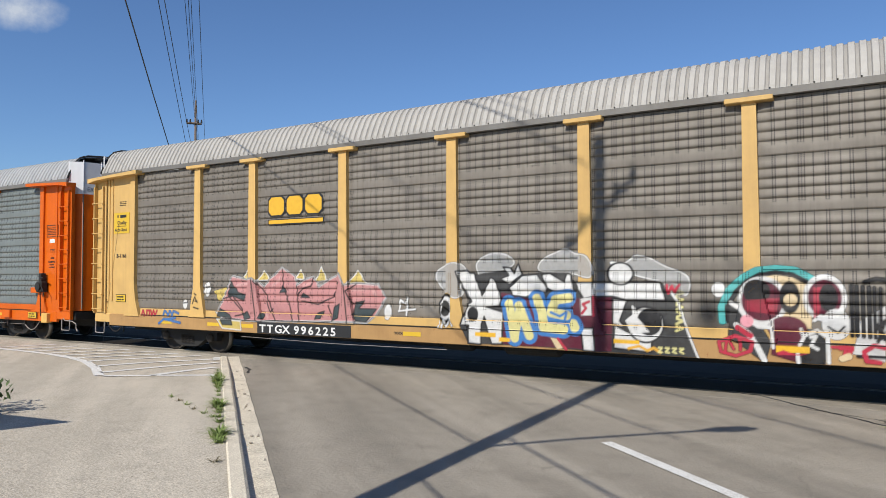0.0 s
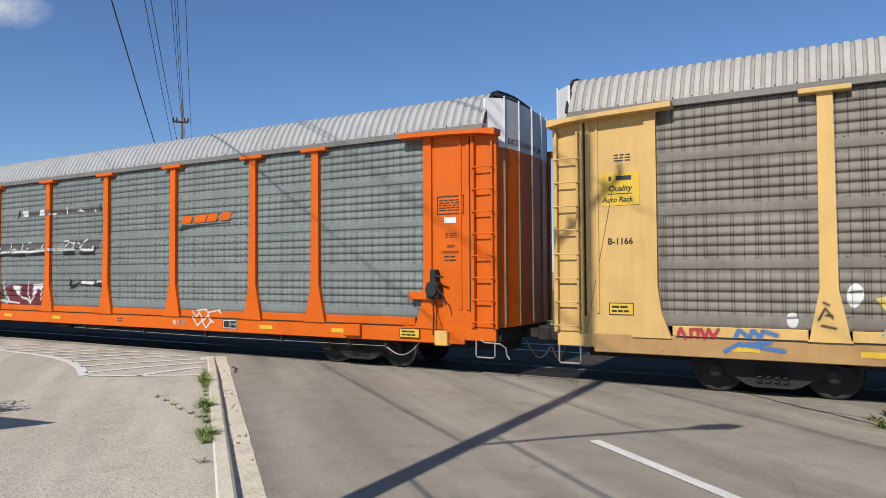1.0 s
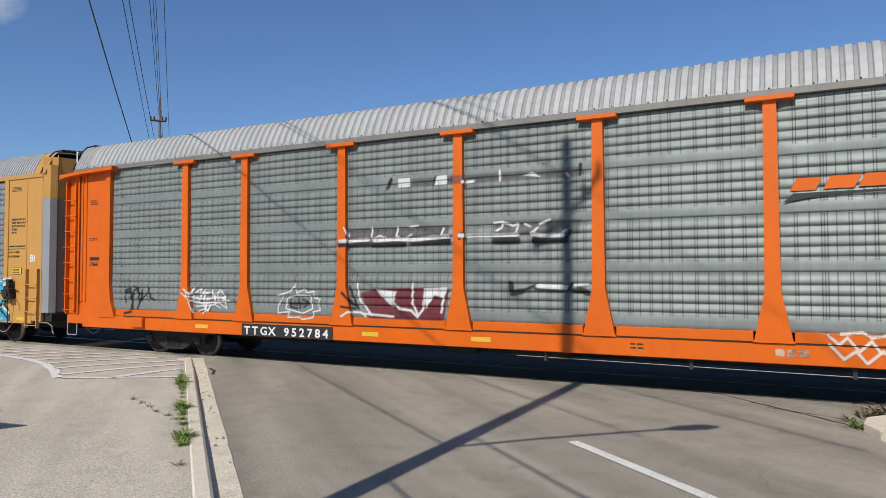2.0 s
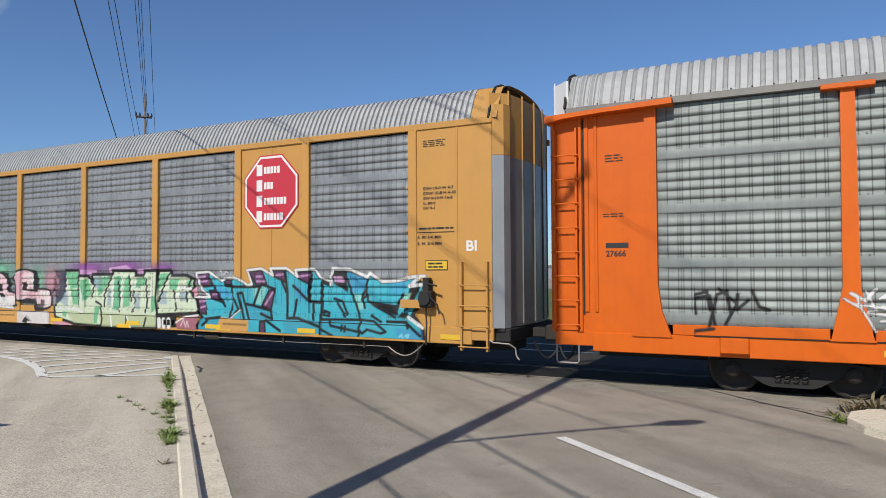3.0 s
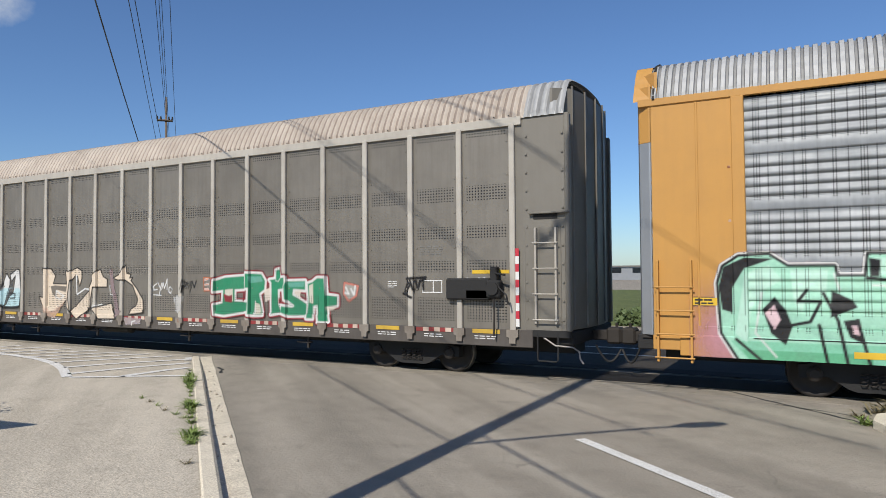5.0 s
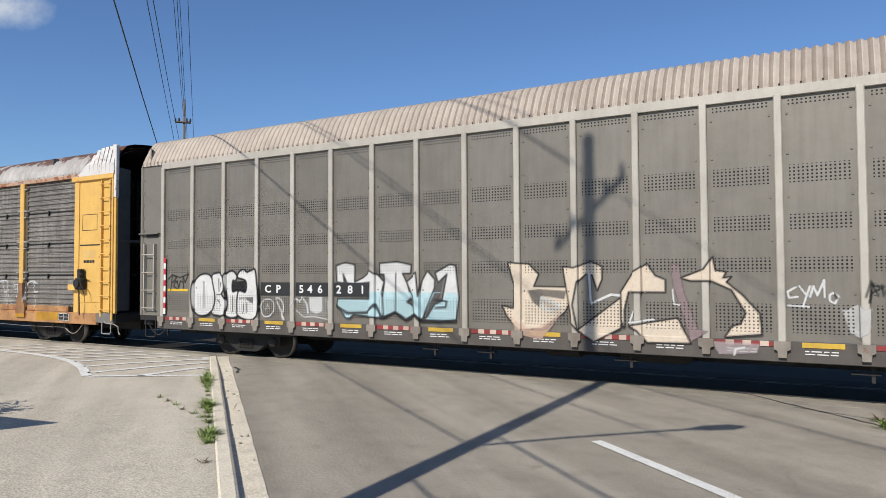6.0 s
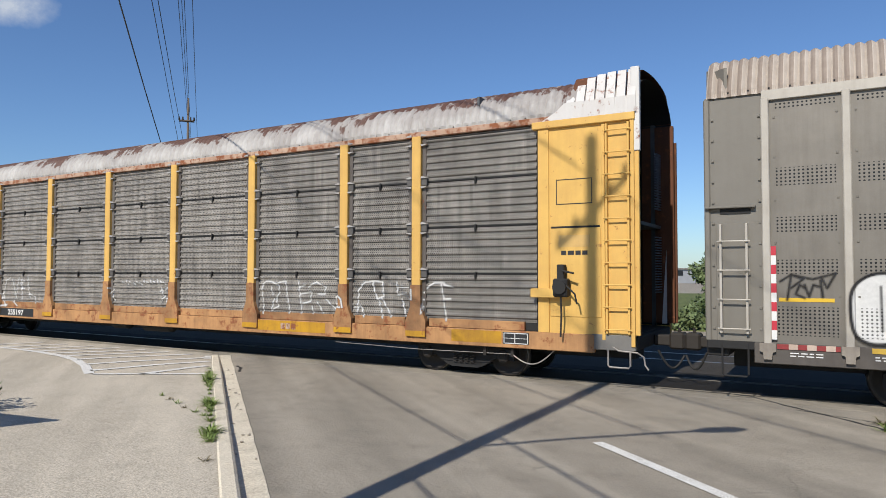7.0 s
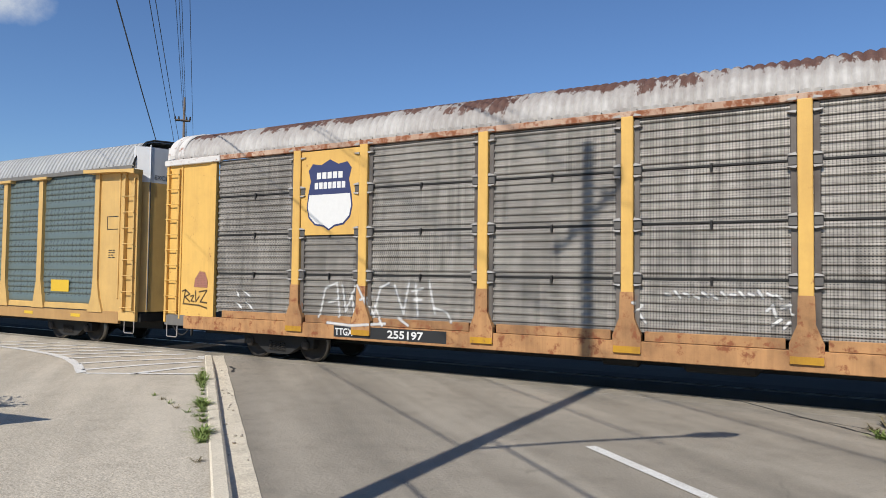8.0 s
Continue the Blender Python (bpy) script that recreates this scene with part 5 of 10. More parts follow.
class Mural:
    """Spray paint laid on a fine skin that follows sheets, posts and sill."""

    def __init__(self, x0, x1, z0, z1, cell=0.02):
        self.xs = np.arange(x0, x1, cell)
        self.zs = np.arange(z0, z1, cell)
        self.X, self.Z = np.meshgrid(self.xs, self.zs, indexing="ij")
        self.c = np.zeros(self.X.shape + (3,))
        self.a = np.zeros(self.X.shape)
        self.cell = cell

    def lay(self, cover, colour):
        cover = np.clip(cover, 0, 1)
        out = cover + self.a * (1 - cover)
        k = np.where(out > 1e-6, cover / np.maximum(out, 1e-6), 0)[..., None]
        self.c = np.array(colour) * k + self.c * (1 - k)
        self.a = out

    def distance(self, pts, closed):
        d = np.full(self.X.shape, 1e9)
        pairs = list(zip(pts, pts[1:])) + ([(pts[-1], pts[0])] if closed else [])
        for (ax, az), (bx, bz) in pairs:
            l2 = max((bx - ax) ** 2 + (bz - az) ** 2, 1e-9)
            t = np.clip(((self.X - ax) * (bx - ax) + (self.Z - az) * (bz - az)) / l2, 0, 1)
            d = np.minimum(d, np.hypot(self.X - ax - t * (bx - ax), self.Z - az - t * (bz - az)))
        return d

    def fill(self, colour, *pts, alpha=1.0, rim=None, width=0.05):
        inside = np.zeros(self.X.shape, bool)
        for (ax, az), (bx, bz) in zip(pts, pts[1:] + pts[:1]):
            if az != bz:
                cross = ((az > self.Z) != (bz > self.Z)) & (self.X < (bx - ax) * (self.Z - az) / (bz - az) + ax)
                inside ^= cross
        d = self.distance(list(pts), True)
        self.lay(np.where(inside, 0.5 + d / self.cell, 0.5 - d / self.cell).clip(0, 1) * alpha, colour)
        if rim:
            self.lay((width / 2 - d) / self.cell + 0.5, rim)
        return self

    def line(self, colour, width, *pts, alpha=1.0, soft=1.0):
        self.lay(((width / 2 - self.distance(list(pts), False)) / (self.cell * soft) + 0.5).clip(0, 1) * alpha, colour)
        return self

    def bubble(self, colour, width, rim, edge, *lines):
        """Fat letters: every stroke's rim first, then every stroke."""
        for p in lines:
            self.line(rim, width + 2 * edge, *p)
        for p in lines:
            self.line(colour, width, *p)
        return self

    def blob(self, colour, x, z, rx, rz, alpha=1.0, rim=None, width=0.04):
        r = np.hypot((self.X - x) / rx, (self.Z - z) / rz)
        d = (r - 1) * min(rx, rz)
        self.lay((0.5 - d / self.cell).clip(0, 1) * alpha, colour)
        if rim:
            self.lay((width / 2 - np.abs(d)) / self.cell + 0.5, rim)
        return self

    def mist(self, colour, x, z, rx, rz, alpha=0.6):
        self.lay(alpha * np.exp(-2.2 * (((self.X - x) / rx) ** 2 + ((self.Z - z) / rz) ** 2)), colour)
        return self

    def finish(self, car, posts, style, label):
        prof = panel_profile("rows" if style == "rows" else "groups")
        pz, pd = [p[0] for p in prof], [max(0, p[1]) for p in prof]
        X, Z = self.X, self.Z
        y = np.full(X.shape, -1.462) if style == "flat" else -1.42 - np.interp(Z, pz, pd) - 0.017
        if style == "plates":
            for a, b in ((0.2, 1.82), (4.35, 6.4), (20.5, 22.5), (25.15, 27.1)):
                y = np.where((X > a) & (X < b), np.minimum(y, -1.482), y)
        y = np.where(Z < 1.175, np.minimum(y, -1.492), y)
        y = np.where(Z < 1.0, -1.51 if style != "flat" else -1.518, y)
        if style == "rows":
            for a, b, d in ((0.0, 1.62, -1.4765), (1.62, 1.85, -1.506)):
                y = np.where((X > a) & (X < b) & (Z > 1.0), d, y)
        for x in posts:
            if style == "tee":
                half = np.where(Z < 1.82, np.interp(Z, (1.0, 1.82), (0.31, 0.13)), 0.125)
                y = np.where((np.abs(X - x) < half + 0.02) & (Z > 0.98), -1.532, y)
                y = np.where((np.abs(X - x) < 0.35) & (Z > 0.965) & (Z < 1.045), -1.547, y)
            elif style == "rows":
                half = np.where(Z < 1.1, 0.26, np.interp(Z, (1.1, 1.4), (0.26, 0.14)))
                y = np.where(np.abs(X - x) < half, -1.557, y)
            elif style == "plates":
                y = np.where((np.abs(X - x) < 0.11) & (Z > 1.0), -1.51, y)
            else:
                y = np.where((np.abs(X - x) < 0.075) & (Z > 0.95), -1.536, y)
        keep = self.a > 0.02
        cells = keep[:-1, :-1] | keep[1:, :-1] | keep[:-1, 1:] | keep[1:, 1:]
        m = X.shape[1]
        i, j = np.nonzero(cells)
        q = np.stack([i * m + j, (i + 1) * m + j, (i + 1) * m + j + 1, i * m + j + 1], 1)
        used, q = np.unique(q, return_inverse=True)
        q = q.reshape(-1, 4)
        co = np.stack([X, y, Z], -1).reshape(-1, 3)[used]
        rgba = np.concatenate([self.c, np.clip(self.a, 0, 1)[..., None]], -1).reshape(-1, 4)[used]
        me = bpy.data.meshes.new("graffiti")
        me.from_pydata(co.tolist(), [], q.tolist())
        me.attributes.new("spray", "FLOAT_COLOR", "POINT").data.foreach_set("color", rgba.ravel())
        ob = part("graffiti", me, SPRAY[style], car, label)
        ob["kind"] = "stuff"
        return ob


def rounded(pts, n=5):
    """A closed outline with soft corners through its points."""
    out, k = [], len(pts)
    for i in range(k):
        p = [Vector(pts[(i + j) % k]) for j in (-1, 0, 1, 2)]
        for q in range(n):
            t = q / n
            v = 0.5 * (2 * p[1] + (p[2] - p[0]) * t + (2 * p[0] - 5 * p[1] + 4 * p[2] - p[3]) * t * t + (3 * p[1] - p[0] - 3 * p[2] + p[3]) * t ** 3)
            out.append((v.x, v.y))
    return tuple(out)


INK, CHALK = (0.012, 0.012, 0.014), (0.72, 0.71, 0.68)


def spray_first(car):
    pink = (0.55, 0.25, 0.24)
    rose = (0.62, 0.34, 0.32)
    butter = (0.62, 0.47, 0.13)
    slate = (0.05, 0.07, 0.075)
    grey = (0.5, 0.5, 0.48)
    wine = (0.11, 0.012, 0.03)
    sky_blue = (0.05, 0.2, 0.5)
    lemon = (0.72, 0.66, 0.28)
    teal = (0.08, 0.42, 0.4)
    cream = (0.72, 0.56, 0.33)
    red = (0.5, 0.03, 0.06)
    char = (0.045, 0.045, 0.045)
    m = Mural(2.2, 12.2, 0.655, 2.75)
    m.fill(butter, (5.10, 1.68), (5.55, 1.79), (5.60, 1.56), (5.29, 1.41))
    m.fill(butter, (6.09, 1.97), (6.31, 2.21), (6.39, 1.94), rim=CHALK, width=0.03)
    m.fill(butter, (6.65, 1.95), (6.87, 2.20), (7.08, 1.96), rim=CHALK, width=0.03)
    m.fill(butter, (7.88, 2.00), (8.07, 2.22), (8.19, 1.97), rim=CHALK, width=0.03)
    m.fill(butter, (8.51, 1.92), (8.69, 2.28), (8.87, 1.95), rim=CHALK, width=0.03)
    m.fill(butter, (9.47, 1.88), (9.76, 2.19), (10.00, 1.88), rim=CHALK, width=0.03)
    m.fill(butter, (5.25, 0.97), (6.10, 0.94), (6.14, 0.71), (5.46, 0.74), rim=CHALK, width=0.03)
    m.fill(pink, (5.21, 1.14), (5.44, 1.49), (5.60, 1.77), (5.74, 2.07), (6.29, 1.98), (6.50, 2.01), (6.88, 1.80), (7.03, 1.97), (7.46, 2.27), (7.89, 2.05), (7.94, 1.84), (8.10, 1.95), (8.45, 2.05), (8.63, 1.81), (8.80, 1.92), (9.25, 2.12), (9.39, 1.86), (9.70, 1.90), (10.32, 1.87), (10.53, 1.59), (10.26, 1.19), (10.04, 1.03), (9.06, 1.02), (7.97, 0.99), (6.65, 0.95), (5.46, 0.99), rim=CHALK, width=0.05)
    m.line(INK, 0.022, (5.21, 1.14), (5.44, 1.49), (5.60, 1.77), (5.74, 2.07), (6.29, 1.98), (6.50, 2.01), (6.88, 1.80), (7.03, 1.97), (7.46, 2.27), (7.89, 2.05), (7.94, 1.84), (8.10, 1.95), (8.45, 2.05), (8.63, 1.81), (8.80, 1.92), (9.25, 2.12), (9.39, 1.86), (9.70, 1.90), (10.32, 1.87), (10.53, 1.59), (10.26, 1.19), (10.04, 1.03), (9.06, 1.02), (7.97, 0.99), (6.65, 0.95), (5.46, 0.99), alpha=0.9)
    m.fill(slate, (5.71, 1.92), (5.98, 1.66), (6.21, 1.59), (6.22, 1.44), (5.78, 1.56), (5.60, 1.56), rim=INK, width=0.025)
    m.fill(slate, (5.31, 1.24), (5.70, 1.09), (5.78, 1.00), (5.25, 1.04), rim=INK, width=0.025)
    m.fill(slate, (7.40, 1.66), (7.49, 1.83), (7.62, 1.68), rim=INK, width=0.025)
    m.fill(slate, (8.05, 1.56), (8.16, 1.66), (8.33, 1.55), rim=INK, width=0.025)
    m.fill(slate, (9.08, 1.04), (9.14, 1.35), (9.29, 1.43), (9.24, 1.11), rim=INK, width=0.025)
    m.fill(slate, (9.64, 1.20), (9.69, 1.46), (9.96, 1.51), (9.78, 1.33), (10.27, 1.33), (10.01, 1.04), (9.70, 1.06), rim=INK, width=0.025)
    m.fill(slate, (6.72, 1.03), (6.81, 1.16), (6.96, 1.13), (6.87, 1.01), rim=INK, width=0.025)
    m.fill(slate, (6.22, 1.11), (6.37, 1.19), (6.49, 1.03), (6.30, 0.98), rim=INK, width=0.025)
    m.fill(slate, (8.52, 1.06), (8.59, 1.20), (8.79, 1.25), (8.69, 1.08), rim=INK, width=0.025)
    m.fill(slate, (5.38, 0.95), (5.78, 0.96), (5.82, 0.83), (5.46, 0.83), rim=INK, width=0.025)
    m.line(INK, 0.035, (6.48, 1.97), (6.66, 0.95))
    m.line(INK, 0.035, (6.55, 1.94), (6.94, 1.64), (7.11, 1.28), (7.28, 0.99))
    m.line(INK, 0.035, (6.95, 1.43), (7.08, 1.18), (7.17, 1.27))
    m.line(INK, 0.035, (7.47, 2.22), (7.51, 1.82), (7.71, 1.36), (7.83, 1.01))
    m.line(INK, 0.035, (7.94, 1.83), (7.97, 1.36), (8.04, 1.01))
    m.line(INK, 0.035, (8.46, 2.02), (8.38, 1.82), (8.10, 1.76), (7.96, 1.59))
    m.line(INK, 0.035, (8.59, 1.40), (8.11, 1.47))
    m.line(INK, 0.035, (8.59, 1.40), (9.06, 1.58), (9.24, 1.92))
    m.line(INK, 0.035, (9.39, 1.85), (9.45, 1.42), (9.50, 1.00))
    m.line(INK, 0.035, (9.64, 1.42), (9.45, 1.72), (9.70, 1.87))
    m.line(INK, 0.035, (5.63, 1.56), (6.22, 1.11), (5.90, 1.06))
    m.line(INK, 0.035, (8.89, 1.38), (9.06, 1.05))
    m.line(INK, 0.035, (5.45, 1.49), (5.78, 1.56), (6.26, 1.11))
    m.line(rose, 0.07, (5.94, 1.83), (6.37, 1.89))
    m.line(rose, 0.07, (7.17, 1.84), (7.39, 1.97), (7.40, 2.05))
    m.line(rose, 0.07, (8.17, 1.84), (8.38, 1.92))
    m.line(rose, 0.07, (9.57, 1.75), (10.14, 1.78), (10.26, 1.63))
    m.line(rose, 0.07, (6.95, 1.21), (7.02, 1.05))
    m.blob(CHALK, 4.83, 1.70, 0.1, 0.17)
    m.blob(CHALK, 10.58, 1.27, 0.1, 0.17)
    m.line(CHALK, 0.05, (10.88, 1.35), (10.91, 1.54), (11.06, 1.45), (11.09, 1.59), (11.06, 1.21))
    m.line(CHALK, 0.04, (10.85, 1.30), (11.29, 1.35))
    m.blob(CHALK, 12.09, 1.39, 0.2, 0.27, rim=INK, width=0.04)
    m.line(CHALK, 0.05, (11.98, 1.00), (12.02, 1.14), (12.09, 1.02), (12.18, 1.16))
    m.line(INK, 0.03, (12.03, 1.42), (12.17, 1.33))
    m.blob(CHALK, 4.86, 1.75, 0.11, 0.16)
    m.blob(CHALK, 3.98, 1.32, 0.09, 0.13)
    m.line(INK, 0.03, (4.78, 1.77), (4.94, 1.79))
    m.line(INK, 0.03, (3.91, 1.35), (4.06, 1.36))
    m.blob(CHALK, 1.67, 1.46, 0.11, 0.13, rim=INK, width=0.03)
    m.line(INK, 0.04, (1.57, 1.55), (1.77, 1.37))
    m.line(INK, 0.03, (1.51, 1.02), (1.58, 1.17), (1.63, 1.01), (1.67, 1.18))
    m.line(INK, 0.03, (1.70, 1.02), (1.76, 1.15), (1.84, 1.04), (1.75, 1.08))
    m.line(INK, 0.03, (1.87, 1.08), (1.76, 0.93), (1.82, 0.78))
    m.line(red, 0.05, (2.21, 0.99), (2.27, 1.13), (2.35, 0.97))
    m.line(red, 0.05, (2.44, 0.99), (2.43, 1.12), (2.55, 1.12), (2.55, 0.99))
    m.line(red, 0.05, (2.60, 1.13), (2.66, 0.98), (2.72, 1.13), (2.79, 0.99), (2.87, 1.13))
    m.line(red, 0.05, (1.99, 1.11), (2.16, 1.11))
    m.line(sky_blue, 0.07, (2.98, 0.78), (3.19, 0.91), (3.85, 0.82), alpha=0.8)
    m.line(sky_blue, 0.07, (3.14, 1.02), (3.19, 1.14), (3.35, 1.01), (3.40, 1.15), (3.50, 1.01), (3.55, 1.13), (3.75, 1.07), alpha=0.8)
    m.line(sky_blue, 0.07, (3.24, 0.89), (3.65, 0.95), alpha=0.8)
    m.line(char, 0.03, (4.35, 1.34), (4.44, 1.52), (4.54, 1.37))
    m.line(char, 0.03, (4.39, 1.25), (4.58, 1.21))
    m.line(char, 0.03, (4.42, 1.61), (4.49, 1.57))
    m.line(char, 0.03, (4.45, 1.41), (4.53, 1.41))
    m.finish(car, POSTS, "tee", "pink and yellow spray-painted letters with white rims")
    m = Mural(11.4, 19.4, 0.655, 3.1)
    m.fill(grey, *rounded(((11.80, 2.09), (12.01, 2.26), (12.31, 2.33), (12.53, 2.17), (12.40, 1.87), (12.45, 1.68), (12.25, 1.61), (11.93, 1.83))), alpha=0.7, rim=CHALK, width=0.025)
    m.fill(grey, *rounded(((12.77, 2.32), (12.99, 2.47), (13.22, 2.51), (13.50, 2.44), (13.59, 2.29), (13.36, 2.17), (12.89, 2.02), (12.79, 2.13))), alpha=0.7, rim=CHALK, width=0.025)
    m.fill(grey, *rounded(((14.12, 2.16), (14.16, 2.34), (14.42, 2.48), (14.67, 2.56), (14.84, 2.47), (15.06, 2.43), (15.18, 2.23), (15.14, 2.02), (14.83, 2.08), (14.46, 2.12))), alpha=0.7, rim=CHALK, width=0.025)
    m.fill(grey, *rounded(((15.51, 2.29), (15.78, 2.29), (15.97, 2.41), (16.20, 2.37), (16.48, 2.22), (16.82, 2.07), (16.90, 1.89), (16.81, 1.71), (16.69, 1.89), (16.41, 1.95), (15.89, 2.08))), alpha=0.7, rim=CHALK, width=0.025)
    m.fill(char, (12.41, 2.13), (12.79, 2.09), (13.36, 2.17), (13.76, 2.08), (14.20, 2.12), (14.63, 2.12), (14.87, 1.92), (16.44, 1.93), (16.69, 1.64), (16.85, 1.10), (17.02, 0.66), (15.57, 0.67), (15.22, 0.67), (13.93, 0.71), (12.93, 0.70), (12.59, 0.70), (12.40, 1.06), (12.50, 1.32), (12.60, 1.49), (12.31, 2.09))
    m.fill(wine, (13.31, 1.73), (14.02, 1.60), (15.19, 1.65), (15.55, 1.68), (15.53, 0.69), (15.22, 0.67), (14.86, 0.71), (13.80, 0.70), (13.35, 0.72))
    m.fill(CHALK, (12.31, 2.15), (12.55, 2.17), (12.60, 2.11), (12.70, 2.11), (12.89, 1.66), (13.08, 2.02), (13.17, 1.98), (13.31, 1.63), (13.28, 1.46), (12.98, 1.43), (13.35, 1.34), (13.35, 0.72), (13.12, 0.71), (12.93, 1.24), (12.88, 1.07), (12.88, 0.69), (12.59, 0.70), (12.59, 1.06), (12.42, 1.06), (12.57, 1.49), (12.65, 1.53), (12.40, 1.92), rim=INK, width=0.035)
    m.fill(CHALK, (13.36, 2.23), (13.52, 2.21), (13.59, 2.10), (13.68, 2.29), (13.76, 2.08), (13.49, 1.88), (13.31, 2.00), (13.47, 2.06), rim=INK, width=0.035)
    m.fill(CHALK, (13.76, 2.06), (14.07, 2.08), (14.29, 1.82), (14.26, 1.74), (14.11, 1.74), (13.85, 1.64), (13.56, 1.67), (13.49, 1.82), rim=INK, width=0.035)
    m.fill(CHALK, (14.16, 2.08), (14.33, 2.10), (14.63, 1.94), (14.67, 2.10), (14.75, 2.08), (14.83, 1.73), (14.46, 1.74), (14.29, 1.82), rim=INK, width=0.035)
    m.fill(CHALK, (14.83, 1.93), (16.39, 1.94), (16.49, 1.62), (15.77, 1.62), (15.55, 1.68), (15.19, 1.67), (15.03, 1.63), rim=INK, width=0.035)
    m.fill(CHALK, (15.54, 1.64), (15.81, 1.61), (15.67, 1.24), (15.77, 1.13), (15.54, 1.16), rim=INK, width=0.035)
    m.fill(CHALK, (14.96, 1.09), (15.20, 1.10), (15.22, 0.67), (15.00, 0.68), rim=INK, width=0.035)
    m.fill(CHALK, (15.58, 1.17), (15.80, 1.06), (16.25, 0.89), (16.24, 0.71), (15.57, 0.75), rim=INK, width=0.035)
    m.blob(CHALK, 15.69, 2.09, 0.23, 0.2, rim=INK, width=0.035)
    m.blob(INK, 12.67, 1.28, 0.14, 0.17, rim=CHALK, width=0.03)
    m.blob(CHALK, 16.14, 1.19, 0.31, 0.31, rim=INK, width=0.035)
    m.blob(INK, 16.20, 1.24, 0.22, 0.24)
    m.fill(CHALK, (15.77, 1.25), (15.90, 1.36), (15.89, 1.53), (15.96, 1.48), (15.95, 1.35), (16.21, 1.06), (15.88, 1.03))
    m.line(sky_blue, 0.34, (13.48, 1.51), (13.62, 0.85))
    m.line(sky_blue, 0.34, (13.69, 1.47), (13.93, 0.91))
    m.line(sky_blue, 0.34, (13.62, 0.89), (13.70, 1.35))
    m.line(sky_blue, 0.34, (14.07, 1.62), (14.17, 1.36), (14.21, 1.08), (14.62, 1.05))
    m.line(sky_blue, 0.34, (14.71, 1.64), (14.45, 1.60), (14.35, 1.36), (14.66, 1.31))
    m.line(sky_blue, 0.34, (14.82, 1.16), (14.85, 1.10))
    m.line(lemon, 0.18, (13.48, 1.51), (13.62, 0.85))
    m.line(lemon, 0.18, (13.69, 1.47), (13.93, 0.91))
    m.line(lemon, 0.18, (13.62, 0.89), (13.70, 1.35))
    m.line(lemon, 0.18, (14.07, 1.62), (14.17, 1.36), (14.21, 1.08), (14.62, 1.05))
    m.line(lemon, 0.18, (14.71, 1.64), (14.45, 1.60), (14.35, 1.36), (14.66, 1.31))
    m.line(lemon, 0.18, (14.82, 1.16), (14.85, 1.10))
    m.line(sky_blue, 0.05, (14.35, 1.36), (14.53, 1.29), (14.66, 1.37), (14.62, 1.17))
    m.fill(CHALK, (14.96, 1.63), (15.17, 1.66), (15.18, 1.33), (14.97, 1.32))
    m.line(red, 0.05, (15.13, 1.58), (15.01, 1.53), (15.07, 1.46), (14.99, 1.36))
    m.line(red, 0.05, (15.21, 1.67), (15.21, 1.33))
    m.fill((0.85, 0.48, 0.03), (12.75, 0.93), (13.21, 0.93), (13.21, 0.84), (12.75, 0.85))
    m.fill((0.85, 0.48, 0.03), (13.28, 0.85), (13.52, 0.84), (13.52, 0.77), (13.28, 0.76))
    m.fill((0.85, 0.48, 0.03), (15.57, 0.92), (16.03, 0.91), (16.03, 0.84), (15.57, 0.84))
    m.line(lemon, 0.04, (16.67, 1.80), (16.78, 1.76), (16.67, 1.71))
    m.line(lemon, 0.04, (16.67, 1.68), (16.78, 1.64), (16.67, 1.59))
    m.line(lemon, 0.04, (16.67, 1.55), (16.77, 1.51), (16.67, 1.47))
    m.line(lemon, 0.04, (16.67, 1.43), (16.77, 1.39), (16.67, 1.34))
    m.line(lemon, 0.04, (16.67, 1.31), (16.77, 1.27), (16.66, 1.22))
    m.line(lemon, 0.04, (16.66, 1.18), (16.77, 1.15), (16.66, 1.10))
    m.line((0.75, 0.4, 0.05), 0.05, (15.84, 0.76), (16.03, 0.81), (16.17, 0.74), (16.28, 0.79), (16.39, 0.72))
    m.fill(cream, (14.36, 0.89), (14.49, 0.87), (14.61, 0.70), (14.49, 0.67))
    m.line(red, 0.05, (14.51, 0.87), (14.67, 0.68))
    m.line(CHALK, 0.04, (16.46, 1.93), (16.69, 1.60), (16.85, 1.10), (17.03, 0.63))
    m.fill((0.3, 0.29, 0.27), (16.41, 1.95), (16.82, 1.97), (16.90, 1.79), (16.72, 1.64), alpha=0.6)
    m.line(red, 0.05, (16.50, 1.89), (16.53, 1.75), (16.59, 1.87), (16.64, 1.77), (16.71, 1.89))
    for k, ch in enumerate(((16.36,), (16.48,), (16.6,), (16.72,))):
        m.line(lemon, 0.03, (ch[0], 0.8), (ch[0] + 0.06, 0.8), (ch[0], 0.72 + 0.01 * k), (ch[0] + 0.06, 0.72))
    m.blob(CHALK, 12.06, 1.39, 0.11, 0.15, rim=INK, width=0.025)
    m.line(CHALK, 0.035, (11.90, 1.00), (11.96, 1.17), (12.05, 1.02), (12.13, 1.18), (12.23, 1.03))
    m.finish(car, POSTS, "tee", "black and white spray-painted lettering with blue and yellow tag")
    m = Mural(16.6, 22.6, 0.655, 2.6)
    m.mist(INK, 17.18, 1.43, 0.3, 0.35, 0.85)
    m.blob(CHALK, 17.35, 1.82, 0.11, 0.13)
    m.fill(cream, (17.63, 1.94), (17.95, 2.10), (18.29, 2.13), (18.59, 2.05), (18.73, 1.83), (18.72, 1.21), (18.33, 1.19), (18.22, 1.56), (17.91, 1.65))
